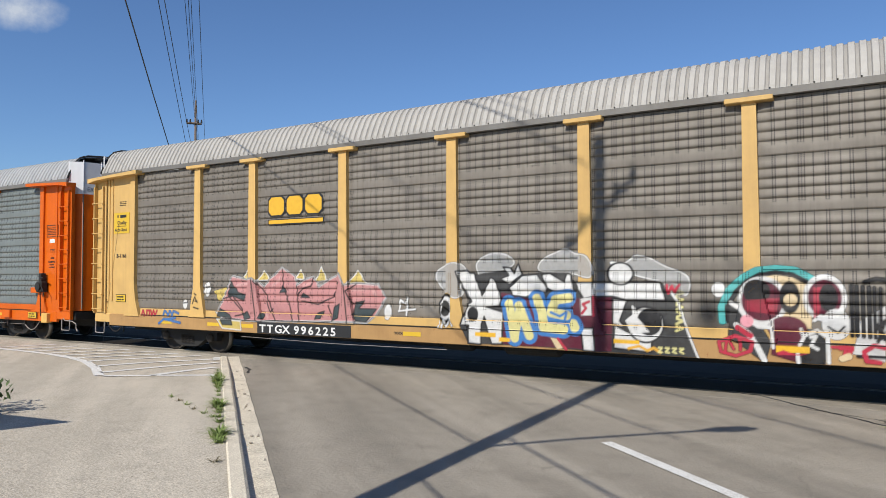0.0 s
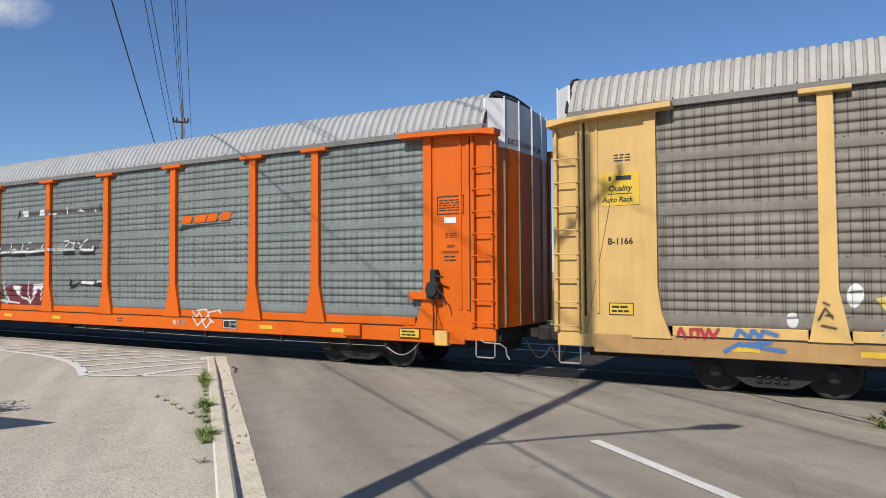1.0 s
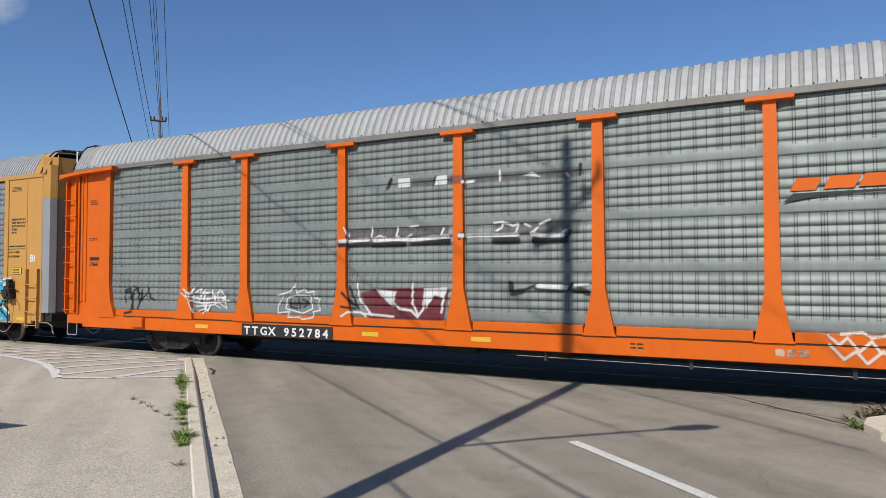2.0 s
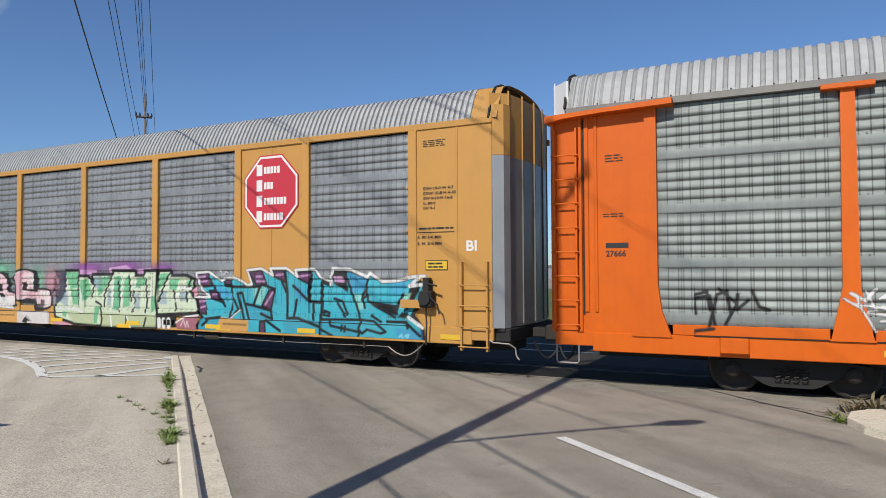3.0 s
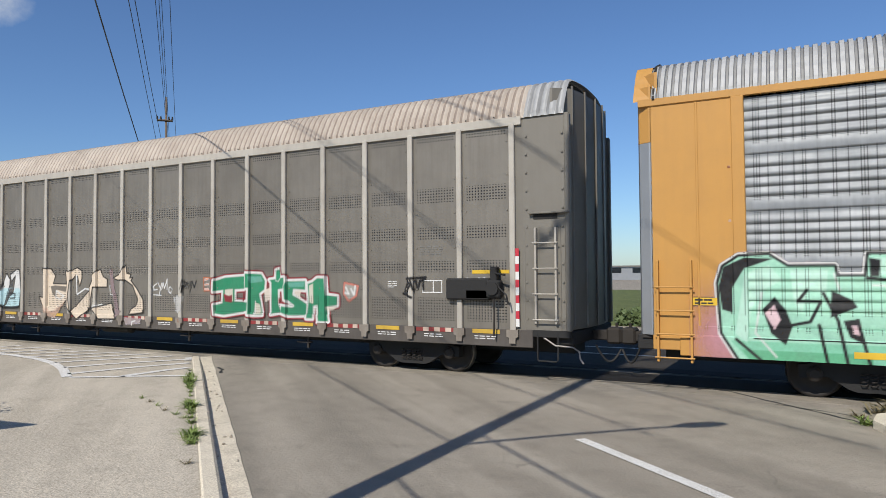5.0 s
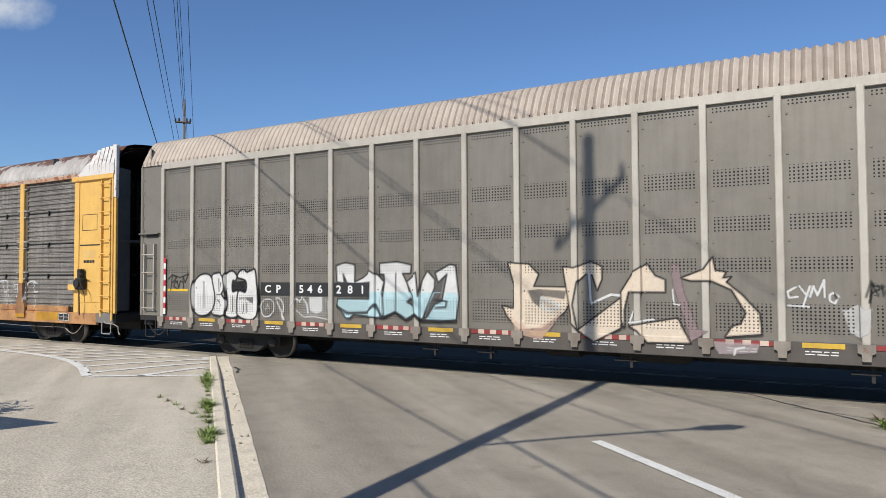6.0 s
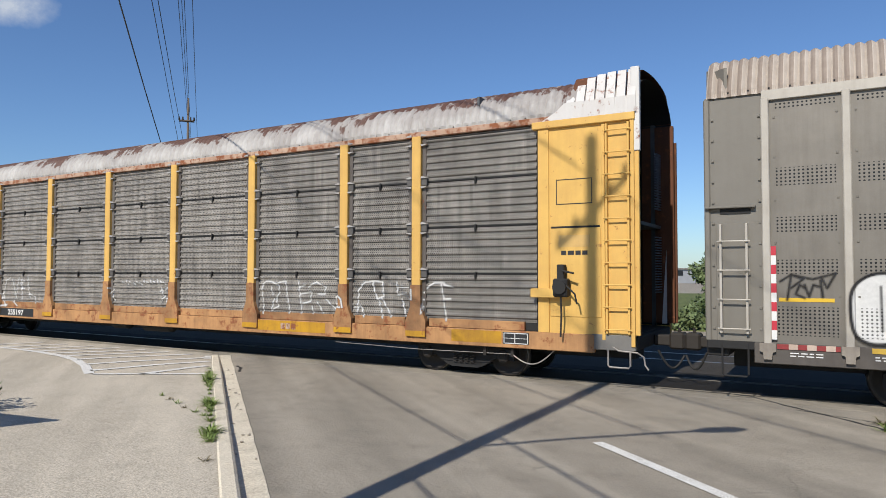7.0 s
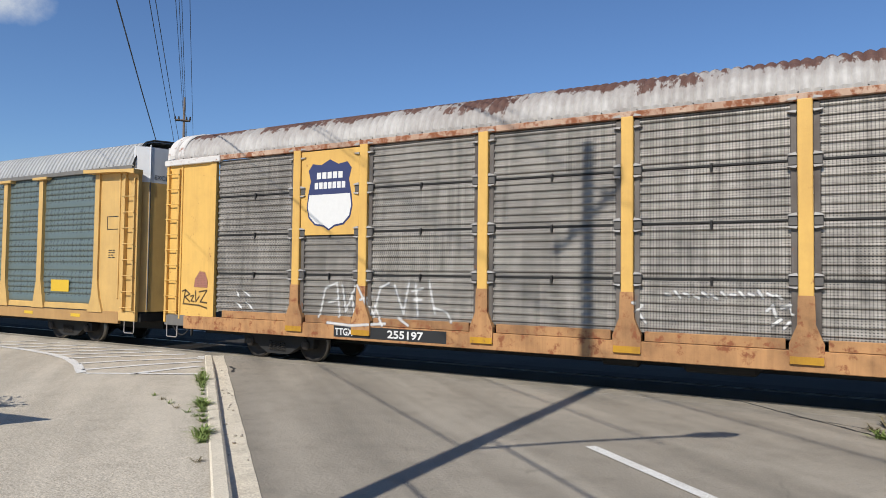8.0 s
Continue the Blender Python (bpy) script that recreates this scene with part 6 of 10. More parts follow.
    m.line(teal, 0.13, (17.41, 1.30), (17.40, 1.54), (17.53, 1.82), (17.73, 2.01), (17.95, 2.13), (18.23, 2.16), (18.50, 2.13), (18.79, 1.96))
    m.line(INK, 0.08, (17.49, 1.30), (17.49, 1.54), (17.63, 1.79), (17.79, 1.95), (17.98, 2.06), (18.23, 2.10), (18.47, 2.06), (18.73, 1.91))
    m.fill(char, (17.53, 1.61), (17.78, 1.65), (18.15, 0.98), (18.05, 0.64), (17.99, 0.67), (17.49, 1.06))
    m.blob(wine, 18.02, 1.64, 0.34, 0.36, rim=CHALK, width=0.07)
    m.blob(INK, 17.94, 1.79, 0.2, 0.2)
    m.fill(red, (17.77, 1.65), (18.28, 1.69), (18.21, 1.42), (17.78, 1.48), alpha=0.6)
    m.blob(wine, 18.91, 1.70, 0.27, 0.33, rim=CHALK, width=0.07)
    m.fill(red, (18.76, 1.86), (18.87, 1.87), (18.83, 1.41), (18.75, 1.34), alpha=0.8)
    m.blob(INK, 18.96, 1.70, 0.13, 0.22)
    m.blob(INK, 18.42, 1.70, 0.15, 0.26)
    m.blob(cream, 18.43, 1.66, 0.1, 0.1)
    m.fill(wine, (18.18, 1.32), (18.51, 1.33), (18.60, 1.07), (18.53, 0.67), (18.14, 0.78))
    m.blob(wine, 18.38, 1.20, 0.28, 0.2)
    m.fill(INK, (18.63, 1.11), (18.80, 1.19), (18.94, 1.02), (18.90, 0.66), (18.50, 0.67), (18.57, 1.00))
    m.line(CHALK, 0.06, (18.63, 1.11), (18.80, 1.19), (18.94, 1.09), (18.95, 0.70))
    m.line(CHALK, 0.07, (17.54, 1.60), (17.69, 1.50), (17.84, 1.31), (17.96, 1.23), (18.13, 1.22))
    m.line(CHALK, 0.09, (17.62, 1.24), (17.81, 1.11), (17.93, 0.91), (18.04, 0.68))
    m.line(red, 0.09, (17.65, 1.20), (17.84, 1.07))
    m.blob((0.8, 0.35, 0.4), 17.79, 1.31, 0.1, 0.1)
    m.line(CHALK, 0.05, (18.15, 1.32), (18.17, 0.89))
    m.line(CHALK, 0.05, (18.57, 1.20), (18.61, 1.07), (18.55, 0.95))
    m.line(CHALK, 0.05, (18.71, 1.08), (18.78, 1.10), (18.71, 0.95), (18.80, 0.90))
    m.line(CHALK, 0.05, (18.76, 1.34), (18.85, 1.42), (18.92, 1.38))
    m.line(CHALK, 0.06, (18.52, 0.80), (18.53, 0.67))
    m.fill((0.85, 0.48, 0.03), (18.21, 0.93), (18.69, 0.93), (18.69, 0.83), (18.21, 0.82))
    m.fill(red, (18.22, 0.82), (18.32, 0.86), (18.50, 0.80), (18.68, 0.83), (18.56, 0.79), (18.23, 0.78))
    m.line(red, 0.06, (17.35, 0.95), (17.61, 1.06), (17.87, 0.97), (17.83, 0.82), (17.61, 0.73), (17.38, 0.79), (17.35, 0.95))
    m.line(red, 0.05, (17.47, 0.99), (17.45, 0.81))
    m.line(red, 0.05, (17.52, 0.96), (17.58, 0.84))
    m.line(red, 0.05, (17.68, 1.01), (17.68, 0.83))
    m.blob(CHALK, 19.06, 1.29, 0.2, 0.24, alpha=0.9)
    m.line(INK, 0.03, (18.95, 1.25), (19.08, 1.16), (19.17, 1.26))
    m.fill(CHALK, (19.39, 1.36), (19.71, 1.59), (19.69, 0.75), (19.27, 0.85), alpha=0.85)
    m.line(INK, 0.06, (19.27, 1.90), (19.27, 1.13))
    m.line(INK, 0.06, (19.34, 1.89), (19.34, 1.13))
    m.line(INK, 0.06, (19.42, 1.88), (19.42, 1.12))
    m.line(INK, 0.06, (19.50, 1.87), (19.50, 1.11))
    m.line(INK, 0.06, (19.57, 1.86), (19.57, 1.11))
    m.line(INK, 0.06, (19.65, 1.85), (19.64, 1.10))
    m.line(INK, 0.07, (19.45, 1.95), (19.60, 2.00), (19.72, 1.98))
    m.line(INK, 0.07, (19.59, 1.30), (19.70, 1.09))
    m.line(INK, 0.05, (19.70, 1.37), (19.60, 1.05))
    m.line(INK, 0.05, (19.34, 0.82), (19.69, 0.82))
    m.line(red, 0.05, (19.00, 0.94), (19.19, 0.95), (19.16, 0.84))
    m.line(red, 0.07, (19.11, 0.93), (19.22, 0.94))
    m.line(red, 0.07, (19.19, 0.78), (19.26, 0.94))
    m.line(red, 0.07, (19.69, 0.96), (19.55, 0.99), (19.42, 0.89), (19.45, 0.75), (19.62, 0.74))
    m.line(cream, 0.1, (19.13, 0.77), (19.22, 0.81))
    m.finish(car, POSTS, "tee", "round spray-painted faces in wine red, teal and white")


def spray_second(car):
    wine = (0.16, 0.02, 0.03)
    white = (0.7, 0.7, 0.68)
    m = Mural(2.2, 20.6, 0.71, 4.3)
    m.fill((0.1, 0.085, 0.085), (11.10, 4.09), (14.72, 4.08), (14.72, 3.89), (11.11, 3.92), alpha=0.45)
    m.fill(white, (10.77, 4.12), (11.08, 4.12), (11.07, 3.92), (10.78, 3.92))
    m.fill(white, (11.69, 4.11), (11.95, 4.12), (11.94, 3.93), (11.62, 3.92))
    m.fill(white, (12.30, 3.97), (12.57, 3.98), (12.55, 3.92), (12.30, 3.91))
    m.line(white, 0.05, (13.11, 4.12), (13.11, 3.92))
    m.fill(white, (13.59, 3.99), (13.79, 4.05), (13.97, 3.93))
    m.line(white, 0.05, (14.44, 3.98), (14.49, 3.92))
    m.line(INK, 0.06, (10.50, 3.92), (10.61, 4.12))
    m.line(INK, 0.06, (14.72, 4.12), (14.71, 3.94))
    m.line(INK, 0.04, (11.62, 3.92), (11.69, 4.10))
    m.fill((0.12, 0.09, 0.09), (9.46, 3.10), (11.97, 3.09), (11.97, 2.89), (9.47, 2.87), alpha=0.5)
    m.fill((0.1, 0.08, 0.08), (12.99, 3.15), (14.73, 3.12), (14.69, 2.85), (13.00, 2.86), alpha=0.4)
    m.line(INK, 0.11, (9.33, 2.75), (10.04, 2.77))
    m.line(INK, 0.13, (10.16, 2.74), (10.93, 2.74))
    m.line(INK, 0.12, (11.13, 2.76), (11.97, 2.77))
    m.line(INK, 0.12, (13.00, 2.75), (13.47, 2.75))
    m.line(INK, 0.13, (13.82, 2.74), (14.42, 2.74))
    m.line(INK, 0.05, (12.26, 2.81), (12.31, 2.92))
    m.line(INK, 0.05, (14.42, 2.74), (14.53, 2.91))
    m.line(white, 0.085, (9.33, 2.83), (10.03, 2.85))
    m.line(white, 0.085, (10.19, 2.83), (10.64, 2.84), (10.83, 2.84), (11.12, 2.82), (11.97, 2.87))
    m.line(white, 0.08, (12.26, 2.87), (13.04, 2.86), (13.47, 2.86))
    m.line(white, 0.085, (13.76, 2.87), (13.97, 2.83), (14.37, 2.83))
    m.line(white, 0.045, (9.43, 3.12), (9.54, 2.93))
    m.line(white, 0.045, (10.13, 3.10), (10.12, 2.86))
    m.line(white, 0.045, (10.16, 2.86), (10.34, 2.92), (10.56, 2.85))
    m.line(white, 0.045, (10.78, 3.10), (10.75, 2.91), (10.91, 2.83))
    m.line(white, 0.045, (10.91, 2.83), (11.12, 2.93))
    m.line(white, 0.045, (11.08, 3.09), (11.27, 3.11))
    m.line(white, 0.045, (11.51, 2.83), (11.62, 2.89))
    m.line(white, 0.045, (11.86, 3.03), (11.82, 2.90))
    m.line(white, 0.05, (12.99, 3.10), (13.17, 3.12), (13.14, 3.00), (13.04, 2.95))
    m.line(white, 0.05, (13.17, 3.11), (13.38, 3.03), (13.48, 3.07), (13.45, 2.90))
    m.line(white, 0.05, (13.62, 3.06), (13.72, 3.01))
    m.line(white, 0.05, (13.92, 3.05), (14.13, 3.13))
    m.line(white, 0.05, (14.37, 2.88), (14.45, 2.92))
    m.line(white, 0.05, (13.76, 2.87), (13.88, 2.98))
    m.line(INK, 0.1, (13.32, 1.92), (13.36, 1.73), (13.56, 1.78))
    m.line(INK, 0.05, (13.56, 1.78), (13.85, 1.90))
    m.line(INK, 0.07, (13.85, 1.83), (14.46, 1.81), (14.85, 1.77))
    m.line(INK, 0.1, (14.68, 1.83), (14.84, 1.75))
    m.line(white, 0.085, (13.88, 1.88), (14.48, 1.85))
    m.line(white, 0.06, (14.58, 1.90), (14.84, 1.92))
    m.line(INK, 0.06, (14.48, 1.81), (14.54, 1.92))
    m.fill(wine, (9.85, 1.70), (10.26, 1.80), (11.98, 1.84), (11.86, 1.17), (10.07, 1.17), alpha=0.9)
    m.line(white, 0.05, (9.75, 1.90), (9.81, 1.56), (10.12, 1.23))
    m.line(white, 0.05, (9.36, 1.18), (9.53, 1.28), (9.86, 1.28), (9.97, 1.19))
    m.line(white, 0.05, (11.14, 1.91), (11.13, 1.51), (11.25, 1.28))
    m.line(white, 0.05, (9.86, 1.26), (10.67, 1.21))
    m.line(white, 0.05, (10.66, 1.51), (10.81, 1.38), (11.10, 1.35), (11.25, 1.22))
    m.line(white, 0.05, (11.43, 1.78), (11.39, 1.39), (11.25, 1.22))
    m.line(white, 0.05, (11.89, 1.78), (11.81, 1.33))
    m.line(white, 0.05, (10.26, 1.77), (10.66, 1.44))
    m.fill(white, (10.24, 1.78), (10.74, 1.74), (10.66, 1.43), (10.44, 1.57))
    m.fill(white, (11.41, 1.81), (11.98, 1.84), (11.85, 1.62), (11.66, 1.68), (11.45, 1.39))
    m.line(INK, 0.05, (9.38, 1.70), (9.70, 1.42))
    m.line(INK, 0.04, (9.54, 1.83), (9.78, 1.36))
    m.line(INK, 0.04, (9.36, 1.40), (9.70, 1.36))
    m.line(white, 0.04, (7.51, 1.61), (7.68, 1.67), (7.66, 1.53), (7.52, 1.39), (7.52, 1.21), (7.86, 1.25), (7.83, 1.12), (8.20, 1.13), (8.26, 1.08), (8.59, 1.14), (8.54, 1.26), (8.75, 1.30), (8.69, 1.44), (8.75, 1.55), (8.58, 1.57), (8.58, 1.72), (8.36, 1.69), (8.30, 1.77), (8.08, 1.68), (8.02, 1.84), (7.85, 1.70), (7.51, 1.61))
    m.line(white, 0.04, (7.75, 1.32), (7.82, 1.57), (8.08, 1.63), (8.47, 1.62), (8.53, 1.33), (8.26, 1.22), (7.75, 1.32))
    m.line(white, 0.04, (8.04, 1.90), (8.04, 1.75))
    m.line(INK, 0.05, (7.91, 1.54), (7.89, 1.36), (8.09, 1.33), alpha=0.7)
    m.line(INK, 0.05, (8.14, 1.56), (8.17, 1.34), alpha=0.7)
    m.line(INK, 0.05, (8.25, 1.54), (8.42, 1.47), (8.28, 1.36), alpha=0.7)
    m.line(INK, 0.05, (7.86, 1.43), (8.42, 1.44), alpha=0.7)
    m.line(white, 0.035, (4.39, 1.65), (4.62, 1.50), (4.57, 1.65))
    m.line(white, 0.035, (4.62, 1.50), (4.81, 1.15))
    m.line(white, 0.035, (4.69, 1.77), (4.84, 1.42))
    m.line(white, 0.035, (4.86, 1.65), (5.01, 1.75), (5.06, 1.50), (4.93, 1.42))
    m.line(white, 0.035, (5.12, 1.69), (5.15, 1.43))
    m.line(white, 0.035, (5.22, 1.66), (5.44, 1.67), (5.41, 1.51), (5.23, 1.47))
    m.line(white, 0.035, (5.51, 1.62), (5.76, 1.70), (5.61, 1.43), (5.92, 1.27), (5.83, 1.47), (5.51, 1.39))
    m.line(white, 0.035, (4.87, 1.31), (5.51, 1.36), (5.71, 1.28))
    m.line(white, 0.035, (4.94, 1.19), (5.20, 1.26), (5.14, 1.12))
    m.line(white, 0.035, (4.53, 1.57), (4.99, 1.50), (5.82, 1.55))
    m.line(INK, 0.045, (1.35, 1.78), (1.75, 1.19), (1.47, 1.01))
    m.line(INK, 0.045, (1.88, 1.79), (2.04, 1.11))
    m.line(INK, 0.045, (2.17, 1.62), (2.45, 1.67), (2.52, 1.20))
    m.line(INK, 0.045, (2.59, 1.79), (2.87, 1.54), (2.69, 1.21))
    m.line(INK, 0.045, (1.32, 1.10), (2.19, 1.03))
    m.line((0.8, 0.62, 0.5), 0.05, (18.63, 1.15), (18.79, 1.00), (18.90, 1.11), (19.06, 0.91), (19.22, 1.07), (19.32, 0.92), (19.44, 0.88))
    m.line((0.8, 0.62, 0.5), 0.05, (18.66, 1.00), (18.85, 0.78), (19.01, 0.91), (19.16, 0.73), (19.37, 0.93))
    m.line((0.8, 0.62, 0.5), 0.05, (18.80, 1.16), (19.11, 1.20), (19.22, 1.12), (19.58, 1.19), (19.68, 1.12))
    m.line(INK, 0.05, (1.69, 1.90), (1.83, 1.96), (1.75, 1.36), (1.63, 1.47), (1.72, 1.85))
    m.line(INK, 0.05, (1.95, 1.85), (1.91, 1.42), (2.17, 1.90), (2.22, 1.37))
    m.line(INK, 0.05, (2.23, 1.69), (2.40, 1.74), (2.45, 1.43))
    m.line(INK, 0.05, (2.44, 1.17), (2.56, 1.69), (2.72, 1.75))
    m.line(INK, 0.05, (2.72, 1.70), (2.77, 1.38))
    m.line(INK, 0.05, (2.88, 1.70), (2.86, 1.44), (3.04, 1.60))
    m.line(INK, 0.05, (3.10, 1.75), (3.20, 1.50), (3.35, 1.45))
    m.line(INK, 0.05, (1.94, 1.21), (2.17, 1.07), (2.50, 1.12))
    m.line(white, 0.055, (4.49, 1.73), (4.68, 1.62), (4.82, 1.80))
    m.line(white, 0.055, (4.91, 1.67), (5.05, 1.77), (5.00, 1.48), (4.91, 1.53))
    m.line(white, 0.055, (5.18, 1.72), (5.15, 1.48))
    m.line(white, 0.055, (5.09, 1.63), (5.32, 1.65))
    m.line(white, 0.055, (5.42, 1.72), (5.53, 1.49), (5.67, 1.73))
    m.line(white, 0.055, (5.75, 1.71), (5.88, 1.50), (5.71, 1.54))
    m.line(white, 0.055, (4.72, 1.45), (5.04, 1.39), (6.01, 1.47))
    m.line(white, 0.055, (5.13, 1.34), (5.27, 1.20), (5.36, 1.35))
    m.line(white, 0.055, (5.22, 1.39), (5.18, 1.17))
    m.finish(car, POSTS, "tee", "scattered white and black spray-painted tags")


def spray_third(car):
    mint = (0.2, 0.56, 0.36)
    mintp = (0.38, 0.7, 0.52)
    green = (0.05, 0.33, 0.13)
    rose = (0.62, 0.3, 0.36)
    blush = (0.72, 0.52, 0.54)
    violet = (0.3, 0.1, 0.36)
    lav = (0.55, 0.3, 0.52)
    cyan = (0.05, 0.42, 0.52)
    cyand = (0.03, 0.26, 0.38)
    blue = (0.06, 0.22, 0.55)
    pale = (0.6, 0.68, 0.5)
    olive = (0.42, 0.48, 0.26)
    lime = (0.4, 0.6, 0.14)
    sky = (0.16, 0.5, 0.66)
    plum = (0.1, 0.04, 0.1)
    m = Mural(0.9, 9.9, 0.655, 2.6)
    m.mist(rose, 1.45, 0.99, 0.7, 0.9, 0.8)
    m.mist(lav, 7.12, 1.14, 1.2, 0.7, 0.7)
    m.line(CHALK, 0.15, (1.38, 1.89), (1.46, 2.16), (1.70, 2.32), (2.14, 2.34), (2.41, 2.15), (3.06, 2.15), (3.09, 1.99), (3.50, 1.99), (3.53, 2.33), (4.21, 2.32), (4.25, 2.02), (4.49, 2.02), (4.53, 2.29), (5.17, 2.31), (5.57, 2.13), (5.80, 1.87), (6.27, 1.94), (6.55, 1.87), (6.74, 1.65), (6.74, 1.13), (6.46, 1.03), (6.46, 0.94), (5.83, 0.92), (5.77, 0.63), (1.72, 0.59), (1.43, 1.07), (1.38, 1.89))
    m.line(INK, 0.09, (1.38, 1.89), (1.46, 2.16), (1.70, 2.32), (2.14, 2.34), (2.41, 2.15), (3.06, 2.15), (3.09, 1.99), (3.50, 1.99), (3.53, 2.33), (4.21, 2.32), (4.25, 2.02), (4.49, 2.02), (4.53, 2.29), (5.17, 2.31), (5.57, 2.13), (5.80, 1.87), (6.27, 1.94), (6.55, 1.87), (6.74, 1.65), (6.74, 1.13), (6.46, 1.03), (6.46, 0.94), (5.83, 0.92), (5.77, 0.63), (1.72, 0.59), (1.43, 1.07), (1.38, 1.89))
    m.fill(mintp, (1.38, 1.89), (1.46, 2.16), (1.70, 2.32), (2.14, 2.34), (2.41, 2.15), (3.06, 2.15), (3.09, 1.99), (3.50, 1.99), (3.53, 2.33), (4.21, 2.32), (4.25, 2.02), (4.49, 2.02), (4.53, 2.29), (5.17, 2.31), (5.57, 2.13), (5.80, 1.87), (6.27, 1.94), (6.55, 1.87), (6.74, 1.65), (6.74, 1.13), (6.46, 1.03), (6.46, 0.94), (5.83, 0.92), (5.77, 0.63), (1.72, 0.59), (1.43, 1.07))
    m.fill(INK, (1.38, 1.83), (1.46, 2.16), (1.78, 2.31), (2.22, 2.29), (1.78, 2.13), (1.59, 1.81), (1.59, 1.40), (1.43, 1.45))
    m.fill(mint, (1.55, 0.95), (2.52, 0.94), (4.52, 0.95), (5.80, 1.02), (5.76, 0.66), (1.89, 0.57), alpha=0.8)
    m.fill(green, (1.72, 0.80), (3.55, 0.81), (3.55, 0.59), (1.89, 0.58), alpha=0.55)
    m.fill(green, (5.08, 0.90), (5.71, 0.95), (5.73, 0.67), (5.17, 0.64), alpha=0.5)
    m.fill((0.55, 0.8, 0.66), (1.79, 2.05), (2.14, 2.18), (2.34, 1.94), (2.06, 1.78), (1.87, 1.46), (1.80, 0.92), (1.63, 1.07), alpha=0.75)
    m.fill((0.55, 0.8, 0.66), (2.45, 2.10), (2.98, 2.10), (2.95, 1.73), (2.68, 1.78), (2.61, 1.41), (2.49, 1.62), alpha=0.75)
    m.fill((0.55, 0.8, 0.66), (3.57, 2.28), (4.14, 2.27), (4.15, 2.02), (3.57, 2.02), alpha=0.75)
    m.fill((0.55, 0.8, 0.66), (4.29, 1.96), (5.04, 1.94), (5.07, 1.49), (4.84, 1.49), (4.36, 1.64), alpha=0.75)
    m.fill((0.55, 0.8, 0.66), (4.77, 2.21), (5.24, 2.21), (5.57, 1.99), (5.70, 1.74), (5.44, 1.79), (5.17, 2.04), (4.77, 2.06), alpha=0.75)
    m.fill((0.55, 0.8, 0.66), (5.89, 1.74), (6.27, 1.87), (6.55, 1.72), (6.58, 1.18), (6.40, 1.13), (6.27, 1.55), alpha=0.75)
    m.fill(INK, (2.03, 1.46), (2.22, 1.67), (2.38, 1.46), (2.47, 1.20), (2.37, 0.90), (2.16, 1.08))
    m.fill(INK, (3.02, 1.78), (3.30, 1.63), (3.37, 1.52), (3.00, 1.35))
    m.fill(INK, (4.25, 1.56), (4.51, 1.48), (4.65, 1.14), (4.37, 0.90), (4.48, 1.28))
    m.fill(INK, (5.36, 1.84), (5.48, 1.64), (5.45, 1.23), (5.33, 1.55))
    m.fill(INK, (3.17, 1.31), (3.39, 1.34), (3.43, 0.96), (3.25, 1.06))
    m.fill(INK, (3.53, 2.28), (3.68, 2.25), (3.66, 1.99), (3.54, 1.99))
    m.fill(INK, (4.53, 2.27), (4.69, 2.22), (4.67, 2.04), (4.53, 2.01))
    m.fill(rose, (5.51, 0.94), (5.64, 1.26), (5.96, 1.46), (6.21, 1.46), (6.24, 1.24), (5.99, 0.95), rim=INK, width=0.05)
    m.fill(blush, (2.07, 1.40), (2.21, 1.54), (2.30, 1.30), (2.21, 1.14))
    m.fill(blush, (3.28, 1.24), (3.40, 1.24), (3.40, 1.09), (3.30, 1.11))
    m.fill(blush, (4.39, 1.23), (4.51, 1.26), (4.50, 1.01), (4.39, 1.01))
    m.line(INK, 0.05, (3.50, 1.97), (4.08, 1.91), (4.08, 1.46), (3.90, 1.43))
    m.line(INK, 0.05, (3.93, 1.89), (4.00, 0.69))
    m.line(INK, 0.05, (4.25, 1.99), (5.07, 1.96), (5.15, 1.47), (4.89, 1.47))
    m.line(INK, 0.05, (4.91, 1.84), (4.91, 0.77))
    m.line(INK, 0.05, (5.24, 1.84), (5.32, 1.45), (4.91, 0.94))
    m.line(INK, 0.05, (2.91, 1.73), (3.10, 1.31), (3.22, 0.64))
    m.line(INK, 0.05, (3.36, 1.32), (3.51, 0.65))
    m.line(INK, 0.05, (5.76, 1.84), (5.80, 1.57), (6.21, 1.89))
    m.line(INK, 0.05, (2.68, 1.78), (2.55, 1.60), (2.87, 1.60), (2.72, 1.28), (2.46, 1.22))
    m.line(INK, 0.05, (2.84, 1.23), (2.95, 0.63))
    m.line(INK, 0.05, (4.22, 1.28), (4.57, 1.51), (4.74, 1.46))
    m.line(INK, 0.05, (1.64, 0.97), (2.00, 0.65))
    m.line(INK, 0.05, (6.46, 1.80), (6.46, 1.03))
    m.line(CHALK, 0.03, (3.57, 1.86), (4.04, 1.84), alpha=0.85)
    m.line(CHALK, 0.03, (2.03, 1.73), (1.93, 1.08), (2.23, 0.71), alpha=0.85)
    m.line(CHALK, 0.03, (4.80, 1.84), (4.84, 0.84), alpha=0.85)
    m.line(CHALK, 0.03, (5.96, 1.53), (5.70, 1.31), (5.54, 1.01), alpha=0.85)
    m.line(CHALK, 0.03, (3.06, 2.04), (3.13, 1.78), alpha=0.85)
    m.line(CHALK, 0.03, (5.31, 2.04), (5.54, 1.84), alpha=0.85)
    m.line(INK, 0.03, (6.95, 1.76), (7.24, 1.79), (7.28, 1.50), (7.04, 1.53), (7.12, 1.37), (7.48, 1.28))
    m.line(CHALK, 0.035, (7.64, 1.76), (7.76, 1.54), (7.88, 1.79))
